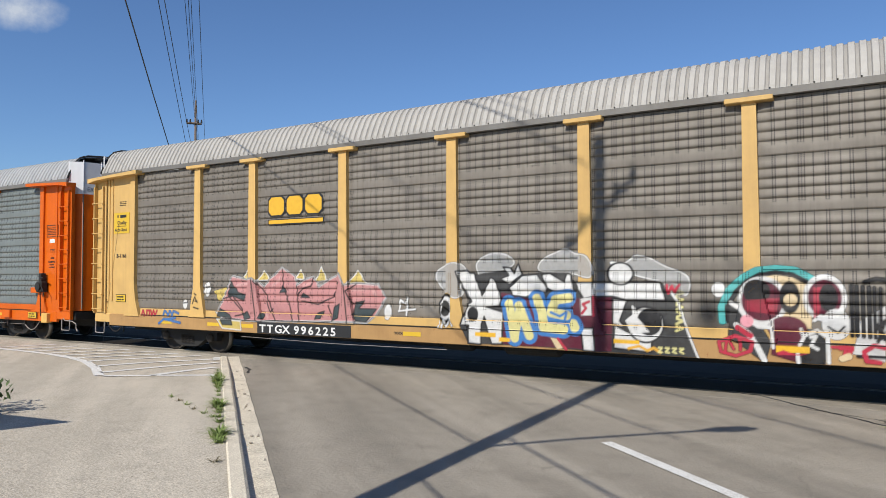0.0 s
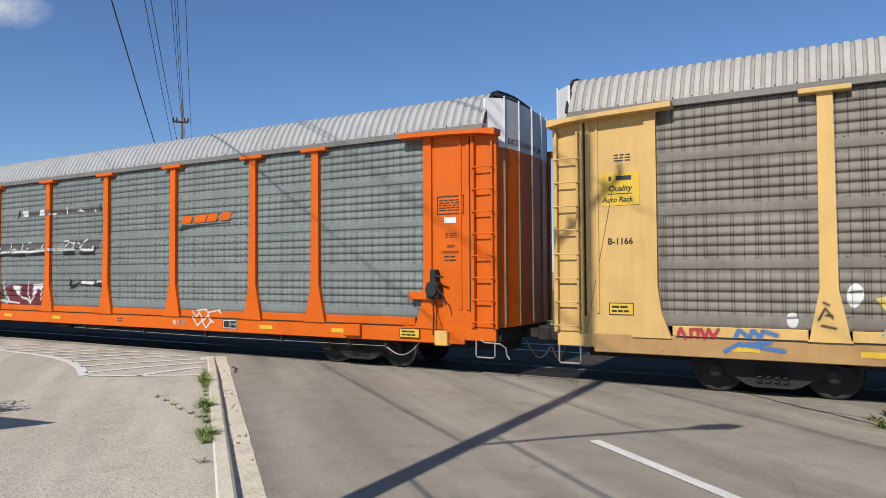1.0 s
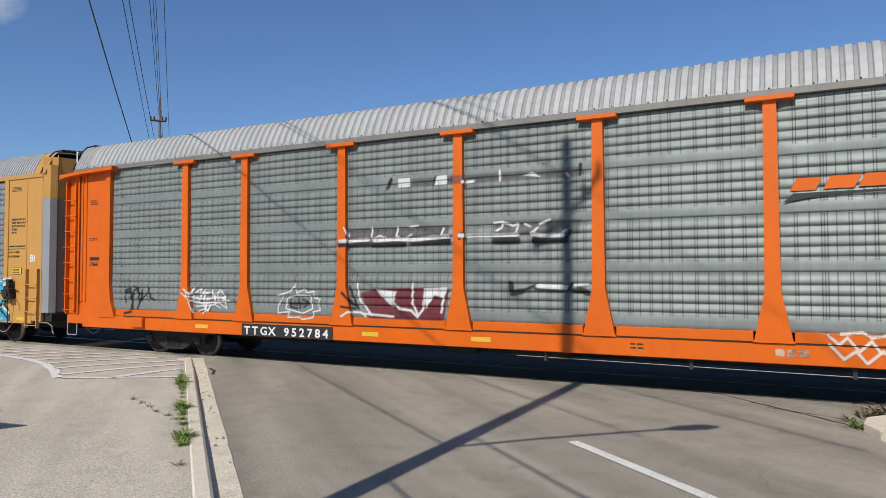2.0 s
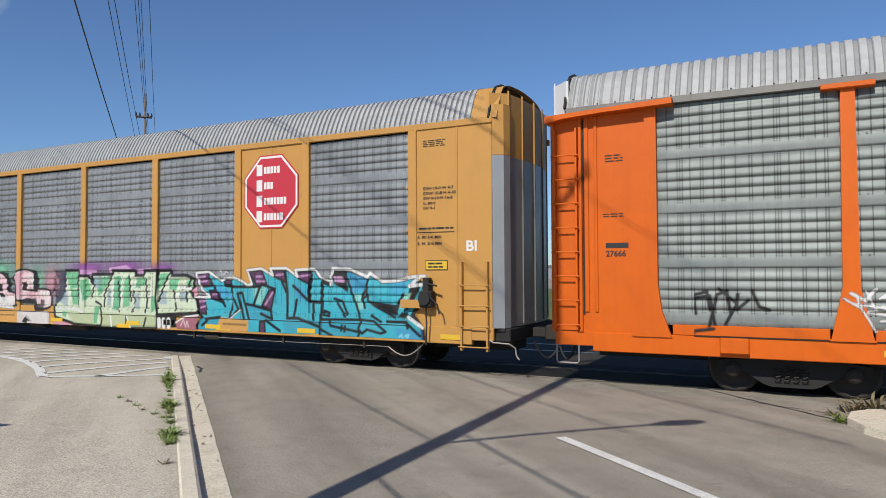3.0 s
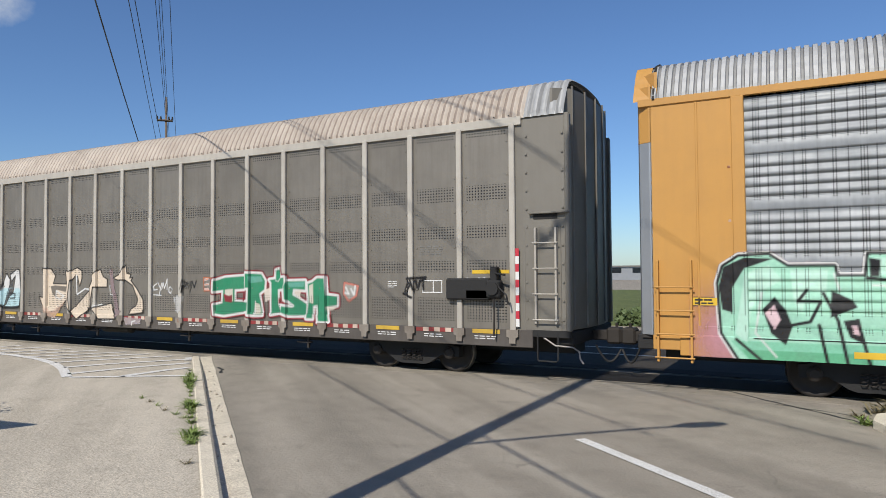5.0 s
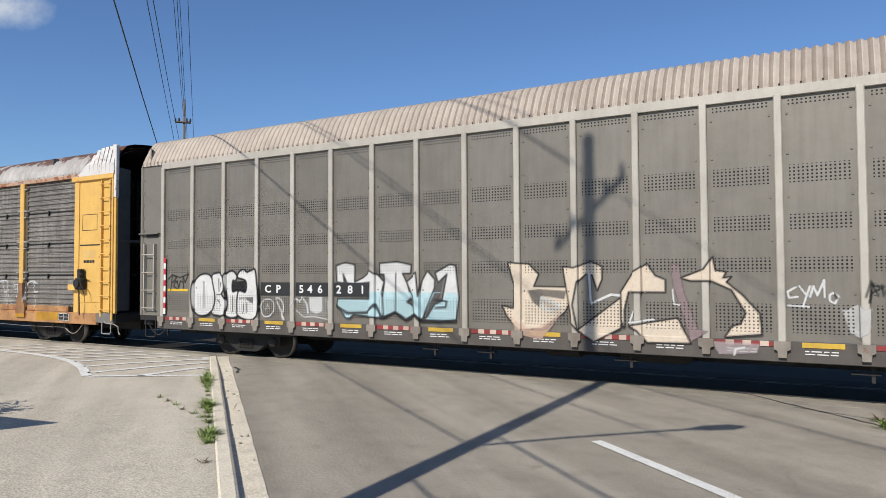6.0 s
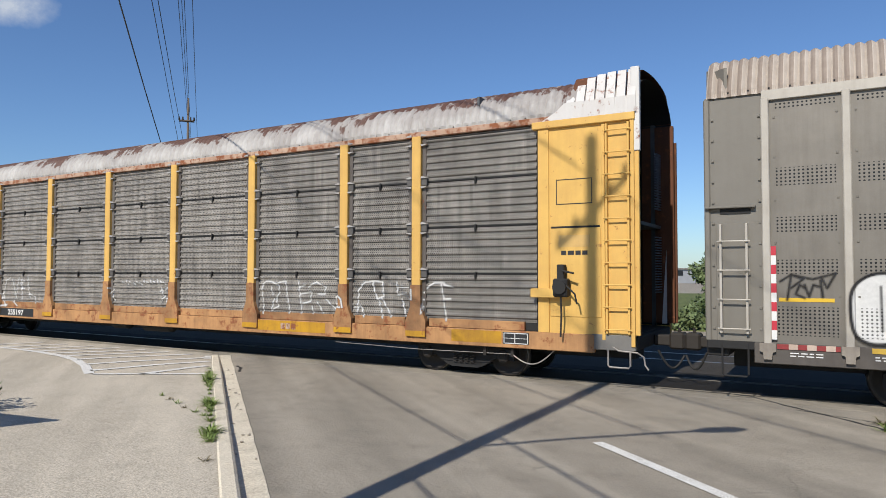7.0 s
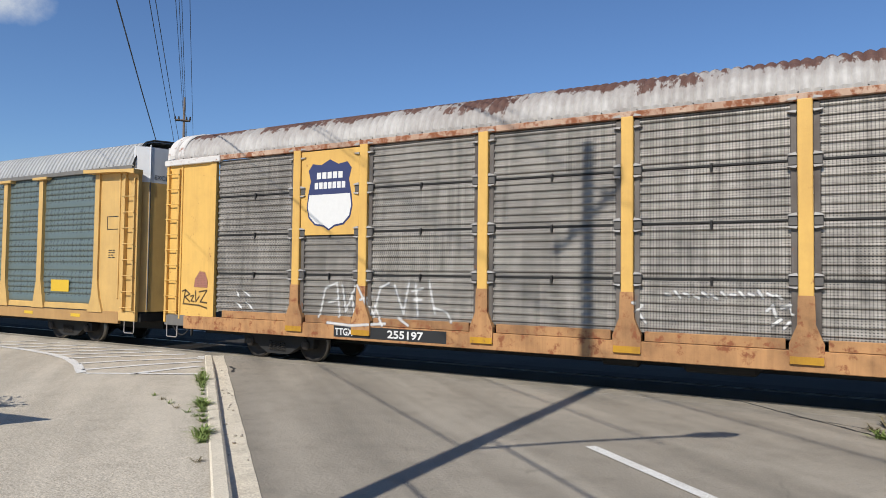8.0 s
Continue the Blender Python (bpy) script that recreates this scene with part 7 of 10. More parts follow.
    m.line(CHALK, 0.035, (8.04, 1.57), (8.27, 1.79), (8.34, 1.55))
    m.line(CHALK, 0.03, (6.70, 1.89), (7.08, 1.56))
    m.line(CHALK, 0.04, (6.98, 1.84), (7.12, 1.61))
    m.line(INK, 0.06, (7.05, 1.66), (7.29, 1.84), (7.33, 1.49))
    m.line(CHALK, 0.05, (7.59, 1.61), (7.73, 1.44), (7.86, 1.67))
    m.mist(sky, 8.30, 1.18, 0.8, 0.7, 0.95)
    m.mist(lime, 8.78, 1.72, 0.5, 0.35, 0.85)
    m.mist(lav, 6.89, 1.16, 0.5, 0.8, 0.7)
    m.mist(mint, 7.52, 1.68, 0.7, 0.3, 0.5)
    m.mist(sky, 7.92, 0.92, 0.5, 0.3, 0.9)
    m.line(CHALK, 0.04, (7.36, 1.76), (7.56, 1.53))
    m.line(CHALK, 0.04, (7.91, 1.84), (7.99, 1.64), (8.10, 1.82))
    m.line(INK, 0.07, (6.92, 1.89), (6.84, 1.65))
    m.line(INK, 0.07, (6.71, 1.71), (7.12, 1.76))
    m.finish(car, (1.72, 4.35, 6.4, 9.1, 12.02, 14.9, 17.7, 20.5, 22.5, 25.25), "plates", "mint green and pastel spray-painted letters")
    m = Mural(7.3, 14.9, 0.655, 2.65)
    m.fill(lime, (8.89, 2.19), (9.04, 2.19), (9.19, 1.35), (8.60, 1.34), alpha=0.5)
    m.mist(mint, 10.99, 2.18, 1.0, 0.35, 0.8)
    m.mist(mint, 12.88, 1.85, 0.5, 0.5, 0.8)
    m.mist(rose, 13.53, 1.85, 0.5, 0.5, 0.8)
    m.fill(blush, *rounded(((8.69, 1.22), (8.86, 1.41), (9.13, 1.39), (9.29, 1.15), (9.29, 0.97), (8.69, 0.95))), rim=INK, width=0.04)
    m.fill(rose, *rounded(((8.78, 1.22), (8.92, 1.34), (9.13, 1.32), (9.24, 1.14), (9.02, 1.00))), alpha=0.7)
    m.fill(INK, (9.91, 2.22), (10.21, 2.21), (10.21, 1.91), (9.93, 1.91))
    m.fill(INK, (10.24, 1.91), (10.56, 1.71), (10.54, 1.30), (10.43, 1.15), (10.33, 1.21))
    m.fill(blush, (9.20, 2.19), (9.96, 2.19), (9.96, 1.93), (10.19, 1.89), (10.31, 1.73), (10.38, 1.21), (10.48, 1.15), (9.98, 1.11), (9.90, 1.56), (9.85, 1.33), (9.92, 1.11), (9.51, 1.11), (9.51, 1.37), (9.64, 1.60), (9.27, 1.46), rim=INK, width=0.06)
    m.fill(INK, (11.12, 2.15), (11.45, 2.10), (11.66, 1.83), (11.60, 1.60), (11.45, 1.57))
    m.fill(blush, *rounded(((10.41, 1.87), (10.64, 2.08), (11.03, 2.11), (11.36, 1.99), (11.50, 1.74), (11.47, 1.57), (11.86, 1.50), (11.95, 1.21), (11.91, 1.15), (10.92, 1.12), (10.58, 1.35), (10.54, 1.69))), rim=INK, width=0.06)
    m.fill(INK, (12.45, 2.21), (12.80, 2.17), (12.95, 1.95), (12.96, 1.59), (12.87, 1.55), (12.62, 1.63))
    m.fill(blush, *rounded(((11.73, 1.95), (11.91, 2.12), (12.27, 2.20), (12.62, 2.13), (12.73, 1.99), (12.73, 1.67), (13.33, 1.63), (13.50, 1.48), (13.48, 1.13), (12.91, 1.10), (12.79, 1.27), (12.44, 1.34), (12.09, 1.29), (11.95, 1.37), (11.91, 1.79), (11.68, 1.91))), rim=INK, width=0.06)
    m.fill(INK, (12.18, 1.83), (12.40, 1.84), (12.41, 1.63), (12.88, 1.63), (12.87, 1.54), (12.20, 1.59))
    m.fill(INK, (12.09, 1.31), (12.83, 1.38), (12.88, 1.21), (13.04, 1.22), (13.03, 1.35), (13.21, 1.32), (13.22, 1.02), (12.83, 1.01), (12.74, 1.21), (12.18, 1.21), alpha=0.85)
    m.fill(INK, *rounded(((10.97, 1.61), (11.06, 1.76), (11.20, 1.74), (11.21, 1.56), (11.02, 1.56))))
    m.fill(INK, *rounded(((10.96, 1.44), (11.26, 1.50), (11.36, 1.29), (11.16, 1.22))))
    m.fill(rose, (9.22, 2.17), (9.94, 2.17), (9.94, 1.91), (9.27, 1.59), alpha=0.65)
    m.fill(rose, (10.46, 1.87), (10.69, 2.06), (11.03, 2.09), (11.12, 1.91), (10.68, 1.65), alpha=0.65)
    m.fill(rose, (11.78, 1.95), (11.96, 2.07), (12.18, 2.11), (12.13, 1.46), (12.00, 1.37), (11.93, 1.79), alpha=0.65)
    m.fill(rose, (12.44, 1.56), (12.83, 1.55), (12.83, 1.39), (12.35, 1.36), alpha=0.65)
    m.fill(CHALK, (9.51, 1.33), (9.85, 1.56), (9.90, 1.14), (9.53, 1.13), alpha=0.7)
    m.fill(CHALK, (10.63, 1.39), (10.93, 1.57), (11.35, 1.19), (11.54, 1.41), (11.82, 1.45), (11.91, 1.17), (10.92, 1.13), alpha=0.7)
    m.fill(CHALK, (12.96, 1.59), (13.37, 1.58), (13.45, 1.40), (13.43, 1.15), (13.25, 1.14), (13.23, 1.36), alpha=0.7)
    m.fill(CHALK, (12.49, 2.11), (12.71, 1.99), (12.68, 1.69), (12.58, 1.69), alpha=0.7)
    m.line(INK, 0.04, (9.92, 1.56), (9.95, 1.07), (10.23, 0.91), (10.24, 0.73))
    m.line(INK, 0.04, (10.58, 1.31), (10.92, 1.10))
    m.line(INK, 0.04, (11.59, 1.83), (11.91, 1.72))
    m.line(INK, 0.04, (13.50, 1.48), (13.66, 1.64))
    m.fill((0.66, 0.6, 0.58), (9.95, 1.0), (13.5, 1.0), (13.5, 0.6), (9.95, 0.6), alpha=0.88)
    m.fill(INK, (12.25, 0.69), (12.46, 0.90), (12.74, 0.70), (12.52, 0.72), (12.46, 0.63))
    m.line(CHALK, 0.05, (9.34, 1.15), (9.76, 1.21), (10.80, 1.11), (11.84, 1.07))
    m.fill(CHALK, (9.26, 1.50), (9.76, 1.65), (9.87, 1.16), (9.34, 1.15), alpha=0.6)
    m.fill(CHALK, (10.53, 1.37), (11.65, 1.39), (11.84, 1.07), (10.80, 1.14), alpha=0.7)
    m.fill(CHALK, (9.34, 0.93), (10.46, 0.96), (10.46, 0.65), (9.98, 0.64), alpha=0.7)
    m.fill(CHALK, (12.09, 0.98), (13.42, 1.01), (13.42, 0.68), (12.77, 0.66), alpha=0.5)
    m.fill((0.62, 0.33, 0.09), (10.47, 0.98), (12.02, 1.01), (12.03, 0.62), (10.50, 0.60))
    m.line(INK, 0.03, (11.00, 0.86), (11.90, 0.87), alpha=0.7)
    m.fill((0.62, 0.33, 0.09), (5.59, 0.89), (6.56, 0.92), (6.89, 0.64), (5.64, 0.60))
    m.finish(car, (1.72, 4.35, 6.4, 9.1, 12.02, 14.9, 17.7, 20.5, 22.5, 25.25), "plates", "pale pink spray-painted letters with black outlines")
    m = Mural(13.6, 20.0, 0.655, 2.75)
    m.mist(violet, 15.10, 2.24, 1.0, 0.2, 0.9)
    m.mist(violet, 16.61, 2.25, 0.9, 0.22, 0.9)
    m.mist(violet, 17.99, 2.21, 0.6, 0.2, 0.8)
    m.fill(lav, (14.73, 2.18), (15.44, 2.17), (15.41, 2.07), (14.73, 2.03))
    m.fill(lav, (15.92, 2.23), (16.61, 2.29), (16.90, 2.14), (15.92, 2.07))
    m.fill(rose, (13.39, 2.03), (13.68, 1.94), (13.85, 1.73), (13.56, 1.59))
    m.fill(rose, (18.97, 1.79), (19.21, 1.69), (19.17, 1.39), (18.92, 1.39))
    m.fill(lav, (17.04, 2.18), (17.59, 2.22), (17.59, 2.02), (17.04, 2.00))
    m.fill(rose, (13.65, 0.81), (14.51, 0.71), (14.51, 0.63), (13.68, 0.66))
    m.fill(pale, (13.65, 2.16), (14.70, 2.16), (14.73, 2.01), (15.10, 2.01), (15.34, 1.78), (15.26, 2.05), (16.07, 2.05), (16.07, 2.15), (16.94, 2.14), (16.97, 2.02), (17.27, 2.02), (17.29, 2.14), (18.25, 2.15), (18.30, 2.02), (18.80, 2.02), (19.07, 1.93), (19.07, 1.74), (18.93, 1.63), (19.17, 1.39), (19.25, 1.10), (17.81, 1.02), (17.81, 0.71), (15.72, 0.67), (14.57, 0.71), (13.79, 0.86), (13.71, 1.07), (13.73, 1.60), (13.96, 1.68), (13.85, 1.94), rim=INK, width=0.085)
    m.fill(olive, (15.62, 1.04), (17.81, 1.02), (17.78, 0.71), (15.72, 0.67), alpha=0.75)
    m.fill(olive, (14.24, 1.04), (15.41, 1.03), (15.52, 0.70), (14.57, 0.73), alpha=0.75)
    m.fill((0.09, 0.42, 0.20), (14.13, 2.12), (14.68, 2.11), (14.70, 1.69), (14.35, 1.64), alpha=0.85)
    m.fill((0.09, 0.42, 0.20), (14.35, 1.64), (14.69, 1.63), (14.69, 1.22), (14.46, 1.22), alpha=0.85)
    m.fill((0.09, 0.42, 0.20), (14.84, 1.90), (15.10, 1.92), (15.26, 1.53), (14.94, 1.31), (14.81, 1.61), alpha=0.85)
    m.fill((0.09, 0.42, 0.20), (15.41, 1.94), (16.02, 2.01), (15.82, 1.70), (15.52, 1.45), alpha=0.85)
    m.fill((0.09, 0.42, 0.20), (16.12, 1.98), (16.46, 2.02), (16.36, 1.10), (16.07, 1.13), alpha=0.85)
    m.fill((0.09, 0.42, 0.20), (16.54, 1.94), (16.75, 2.00), (16.75, 1.23), (16.49, 1.18), alpha=0.85)
    m.fill((0.09, 0.42, 0.20), (16.99, 1.94), (17.36, 1.98), (17.36, 1.79), (16.89, 1.67), alpha=0.85)
    m.fill((0.09, 0.42, 0.20), (17.59, 1.48), (17.72, 1.52), (17.79, 1.17), (17.58, 1.05), alpha=0.85)
    m.fill((0.09, 0.42, 0.20), (17.81, 2.06), (18.21, 2.08), (17.99, 1.79), (17.81, 1.63), alpha=0.85)
    m.fill((0.09, 0.42, 0.20), (18.21, 1.91), (18.55, 1.94), (18.46, 1.64), (18.21, 1.68), alpha=0.85)
    m.fill((0.09, 0.42, 0.20), (18.80, 1.89), (18.99, 1.91), (19.01, 1.74), (18.84, 1.74), alpha=0.85)
    m.fill((0.09, 0.42, 0.20), (15.41, 1.20), (15.62, 1.18), (15.54, 0.74), (15.41, 0.74), alpha=0.85)
    m.fill((0.09, 0.42, 0.20), (14.07, 1.04), (14.29, 1.02), (14.24, 0.87), (14.10, 0.91), alpha=0.85)
    m.fill((0.25, 0.33, 0.42), (15.31, 1.99), (15.62, 2.01), (15.57, 1.65), (15.36, 1.69), alpha=0.7)
    m.fill((0.25, 0.33, 0.42), (15.87, 1.66), (16.02, 1.66), (16.02, 1.21), (15.87, 1.21), alpha=0.7)
    m.fill((0.25, 0.33, 0.42), (16.89, 1.55), (17.13, 1.59), (17.13, 1.16), (16.94, 1.15), alpha=0.7)
    m.fill((0.25, 0.33, 0.42), (17.85, 1.60), (18.12, 1.64), (18.12, 1.29), (17.85, 1.29), alpha=0.7)
    m.fill((0.25, 0.33, 0.42), (13.90, 1.60), (14.24, 1.60), (14.24, 1.17), (13.85, 1.29), alpha=0.7)
    m.fill((0.25, 0.33, 0.42), (18.55, 1.60), (18.88, 1.61), (18.84, 1.38), (18.59, 1.38), alpha=0.7)
    m.line(INK, 0.06, (14.70, 2.14), (14.68, 1.86), (14.73, 1.18))
    m.line(INK, 0.06, (15.10, 1.99), (15.34, 1.76), (15.26, 1.44))
    m.line(INK, 0.06, (16.07, 2.03), (15.97, 1.86), (15.77, 1.53), (15.76, 1.20))
    m.line(INK, 0.06, (16.32, 1.86), (16.40, 1.08))
    m.line(INK, 0.06, (16.73, 2.00), (16.80, 1.35))
    m.line(INK, 0.06, (17.36, 1.90), (17.40, 1.36), (17.38, 1.08))
    m.line(INK, 0.06, (17.35, 0.73), (17.42, 0.93))
    m.line(INK, 0.06, (18.25, 2.13), (18.03, 1.79), (17.83, 1.37))
    m.line(INK, 0.06, (17.81, 2.10), (17.76, 1.40), (17.83, 1.00))
    m.line(INK, 0.06, (18.36, 1.64), (18.46, 1.15))
    m.line(INK, 0.06, (18.93, 1.91), (18.89, 1.74), (18.68, 1.68))
    m.line(INK, 0.06, (18.80, 1.61), (18.82, 1.38))
    m.line(INK, 0.06, (15.41, 1.32), (15.62, 1.24), (15.74, 0.87), (15.69, 0.67))
    m.line(INK, 0.06, (16.68, 0.96), (16.68, 0.74))
    m.line(CHALK, 0.055, (14.07, 2.12), (14.29, 1.43), (14.29, 1.17))
    m.line(CHALK, 0.055, (14.78, 1.73), (14.89, 1.44), (14.84, 1.27))
    m.line(CHALK, 0.055, (16.12, 1.94), (16.07, 1.13))
    m.line(CHALK, 0.055, (16.46, 1.98), (16.41, 1.14))
    m.line(CHALK, 0.055, (16.89, 1.67), (16.99, 1.86))
    m.line(CHALK, 0.055, (17.59, 1.94), (17.49, 1.36))
    m.line(CHALK, 0.055, (18.51, 1.72), (18.97, 1.68))
    m.line(CHALK, 0.055, (18.42, 1.38), (18.51, 1.57))
    m.line(CHALK, 0.055, (14.94, 1.02), (14.57, 1.11), (13.79, 1.12))
    m.line(CHALK, 0.055, (16.07, 0.97), (16.12, 0.68))
    m.line(CHALK, 0.055, (16.70, 0.95), (16.84, 0.67))
    m.fill((0.02,0.02,0.02), (17.83, 1.00), (18.50, 1.00), (18.54, 0.74), (17.81, 0.71))
    m.line(CHALK, 0.13, (17.90, 0.90), (17.91, 0.75))
    m.line(CHALK, 0.13, (18.06, 0.90), (18.07, 0.74))
    m.line(CHALK, 0.13, (18.24, 0.91), (18.25, 0.74))
    m.line(INK, 0.035, (16.85, 1.55), (16.92, 1.63), (16.89, 1.47), (16.85, 1.51))
    m.line(INK, 0.035, (16.89, 1.45), (16.98, 1.37), (16.92, 1.29))
    m.line(INK, 0.035, (16.92, 1.19), (16.87, 1.07), (16.94, 1.09), (16.92, 1.19))
    m.fill((0.85, 0.48, 0.03), (16.32, 0.75), (16.82, 0.76), (16.82, 0.66), (16.32, 0.65))
    m.fill((0.85, 0.48, 0.03), (13.25, 0.74), (13.67, 0.73), (13.67, 0.64), (13.25, 0.64))
    m.fill((0.35, 0.13, 0.16), (18.50, 0.85), (18.80, 0.99), (19.25, 1.04), (19.25, 0.69), (18.54, 0.70))
    m.line(CHALK, 0.04, (18.50, 0.85), (18.80, 1.00), (19.25, 1.05))
    m.line(blush, 0.03, (18.67, 0.78), (18.76, 0.93), (18.82, 0.79))
    m.line(blush, 0.03, (18.84, 0.75), (18.88, 0.90), (18.94, 0.75))
    m.finish(car, (1.72, 4.35, 6.4, 9.1, 12.02, 14.9, 17.7, 20.5, 22.5, 25.25), "plates", "pale green spray-painted letters with black outlines")
    m = Mural(18.6, 27.2, 0.71, 2.75)
    m.fill(cyan, (19.10, 1.51), (19.60, 1.50), (19.31, 1.69), (19.10, 2.07), (19.53, 2.11), (19.97, 1.88), (20.09, 1.95), (20.49, 1.95), (20.79, 1.79), (20.98, 1.79), (20.80, 2.14), (21.21, 2.17), (21.57, 2.02), (21.50, 2.17), (21.96, 2.16), (22.27, 1.99), (22.22, 2.13), (22.71, 2.14), (22.92, 1.95), (23.13, 1.89), (23.11, 0.72), (22.18, 0.62), (21.87, 0.66), (20.89, 0.61), (20.86, 0.65), (19.26, 0.65), (19.22, 0.80), (19.39, 1.00), (19.27, 1.11), rim=INK, width=0.08)
    m.fill(plum, (19.13, 2.05), (19.53, 2.09), (19.65, 1.76), (19.31, 1.74), rim=INK, width=0.05)
    m.fill(plum, (19.58, 1.65), (19.83, 1.65), (20.05, 1.36), (19.64, 1.46), rim=INK, width=0.05)
    m.fill(plum, (19.16, 1.49), (19.40, 1.50), (19.52, 1.08), (19.27, 1.11), rim=INK, width=0.05)
    m.fill(plum, (20.05, 1.90), (20.25, 1.92), (20.31, 1.79), (20.09, 1.80), rim=INK, width=0.05)
    m.fill(plum, (20.83, 2.12), (21.24, 2.13), (21.39, 1.81), (21.09, 1.77), rim=INK, width=0.05)
    m.fill(plum, (21.57, 2.13), (21.89, 2.13), (21.96, 1.85), (21.61, 1.99), rim=INK, width=0.05)
    m.fill(plum, (22.27, 2.09), (22.64, 2.11), (22.65, 1.82), (22.30, 1.95), rim=INK, width=0.05)
    m.fill(plum, (21.46, 1.67), (21.64, 1.72), (21.52, 1.23), (21.24, 1.31), rim=INK, width=0.05)
    m.fill(plum, (22.93, 1.78), (23.12, 1.65), (23.12, 1.49), (22.93, 1.52), rim=INK, width=0.05)
    m.fill(plum, (21.21, 0.95), (21.35, 0.96), (21.37, 0.64), (21.20, 0.66), rim=INK, width=0.05)
    m.line(lav, 0.05, (19.21, 1.97), (19.44, 1.99), alpha=0.8)
    m.line(lav, 0.05, (19.23, 1.86), (19.48, 1.88), alpha=0.8)
    m.line(lav, 0.05, (19.23, 1.38), (19.44, 1.40), alpha=0.8)
    m.line(lav, 0.05, (19.29, 1.23), (19.44, 1.27), alpha=0.8)
    m.line(lav, 0.05, (21.08, 1.99), (21.24, 1.99), alpha=0.8)
    m.line(lav, 0.05, (21.09, 1.88), (21.32, 1.88), alpha=0.8)
    m.line(lav, 0.05, (21.66, 2.02), (21.86, 2.04), alpha=0.8)
    m.line(lav, 0.05, (22.34, 1.99), (22.59, 2.02), alpha=0.8)
    m.line(lav, 0.05, (19.69, 1.56), (19.85, 1.57), alpha=0.8)
    m.line(lav, 0.05, (22.95, 1.68), (23.06, 1.62), alpha=0.8)
    m.line(lav, 0.05, (21.35, 1.35), (21.57, 1.63), alpha=0.8)
    m.fill(cyand, (19.31, 0.96), (19.96, 1.02), (20.00, 0.72), (19.26, 0.69), alpha=0.7)
    m.fill(cyand, (21.88, 1.01), (23.11, 1.02), (23.11, 0.72), (21.94, 0.65), alpha=0.45)
    m.fill(blue, (22.23, 1.81), (22.54, 1.68), (22.50, 1.44), (22.23, 1.54), alpha=0.45)
    m.fill(blue, (19.61, 1.80), (20.21, 1.69), (20.37, 1.47), (19.93, 1.50), alpha=0.4)
    m.fill(mintp, (20.98, 1.77), (21.39, 1.74), (21.24, 1.34), (21.01, 1.38), alpha=0.5)
    m.fill(cyand, (20.79, 1.34), (21.60, 1.21), (21.56, 1.00), (20.93, 1.01), alpha=0.5)
    m.line(INK, 0.07, (19.57, 1.95), (19.93, 1.47), (20.09, 1.28))
    m.line(INK, 0.07, (20.27, 1.79), (20.37, 1.47), (20.26, 0.99))
    m.line(INK, 0.07, (20.40, 1.47), (20.56, 1.22), (20.26, 0.97))
    m.line(INK, 0.07, (20.53, 1.59), (20.64, 1.61), (20.86, 1.01))
    m.line(INK, 0.07, (20.53, 1.59), (20.71, 1.01))
    m.line(INK, 0.07, (20.75, 1.35), (20.98, 1.32), (21.52, 1.21))
    m.line(INK, 0.07, (21.20, 1.79), (21.01, 1.36))
    m.line(INK, 0.07, (21.23, 1.13), (21.56, 1.02), (21.52, 1.21))
    m.line(INK, 0.07, (21.93, 2.09), (21.99, 1.64), (22.00, 1.05))
    m.line(INK, 0.07, (22.00, 1.05), (22.29, 1.06), (22.63, 0.97), (22.92, 0.88), (23.11, 0.65))
    m.line(INK, 0.07, (22.16, 1.78), (22.40, 1.61), (22.63, 1.44), (23.12, 1.39))
    m.line(INK, 0.07, (22.26, 1.47), (22.19, 1.09))
    m.line(INK, 0.07, (22.67, 2.02), (22.60, 1.65), (22.63, 1.44))
    m.line(INK, 0.07, (22.70, 1.41), (22.73, 1.04))
    m.line(INK, 0.07, (21.24, 1.81), (21.57, 1.72), (21.62, 1.64))
    m.line(INK, 0.07, (21.38, 0.99), (21.80, 0.76))
    m.line(INK, 0.07, (19.52, 0.97), (19.96, 1.02))
    m.line(INK, 0.07, (20.09, 1.77), (20.37, 1.75), (20.79, 1.75), (21.20, 1.76))
    m.line(INK, 0.07, (19.39, 0.81), (19.56, 0.93))
    m.line(INK, 0.07, (21.82, 1.92), (21.96, 1.64))
    m.line(CHALK, 0.06, (19.10, 1.51), (19.10, 1.49), (19.60, 1.49), (19.32, 1.69), (19.11, 2.08), (19.53, 2.11), (19.98, 1.89), (20.10, 1.96), (20.49, 1.96), (20.80, 1.80), (20.94, 1.81), (20.79, 2.14), (21.22, 2.18), (21.57, 2.02), (21.49, 2.18), (21.97, 2.18), (22.28, 1.99), (22.21, 2.14), (22.72, 2.16), (22.93, 1.96), (23.13, 1.90))
    m.line(CHALK, 0.03, (19.89, 2.10), (19.94, 2.16), (19.97, 2.03))
    m.line(CHALK, 0.03, (20.03, 2.03), (20.10, 2.12), (20.19, 2.03))
    m.fill((0.62, 0.33, 0.09), (19.97, 1.02), (20.86, 0.97), (20.85, 0.64), (19.84, 0.66))
    m.fill((0.85, 0.48, 0.03), (19.84, 0.74), (20.30, 0.74), (20.30, 0.64), (19.84, 0.64))
    m.line(INK, 0.05, (20.08, 0.87), (20.78, 0.86), alpha=0.6)
    m.line(CHALK, 0.03, (20.26, 0.98), (20.60, 1.20))
    m.fill((0.85, 0.48, 0.03), (22.51, 0.72), (22.97, 0.73), (22.96, 0.64), (22.50, 0.62))
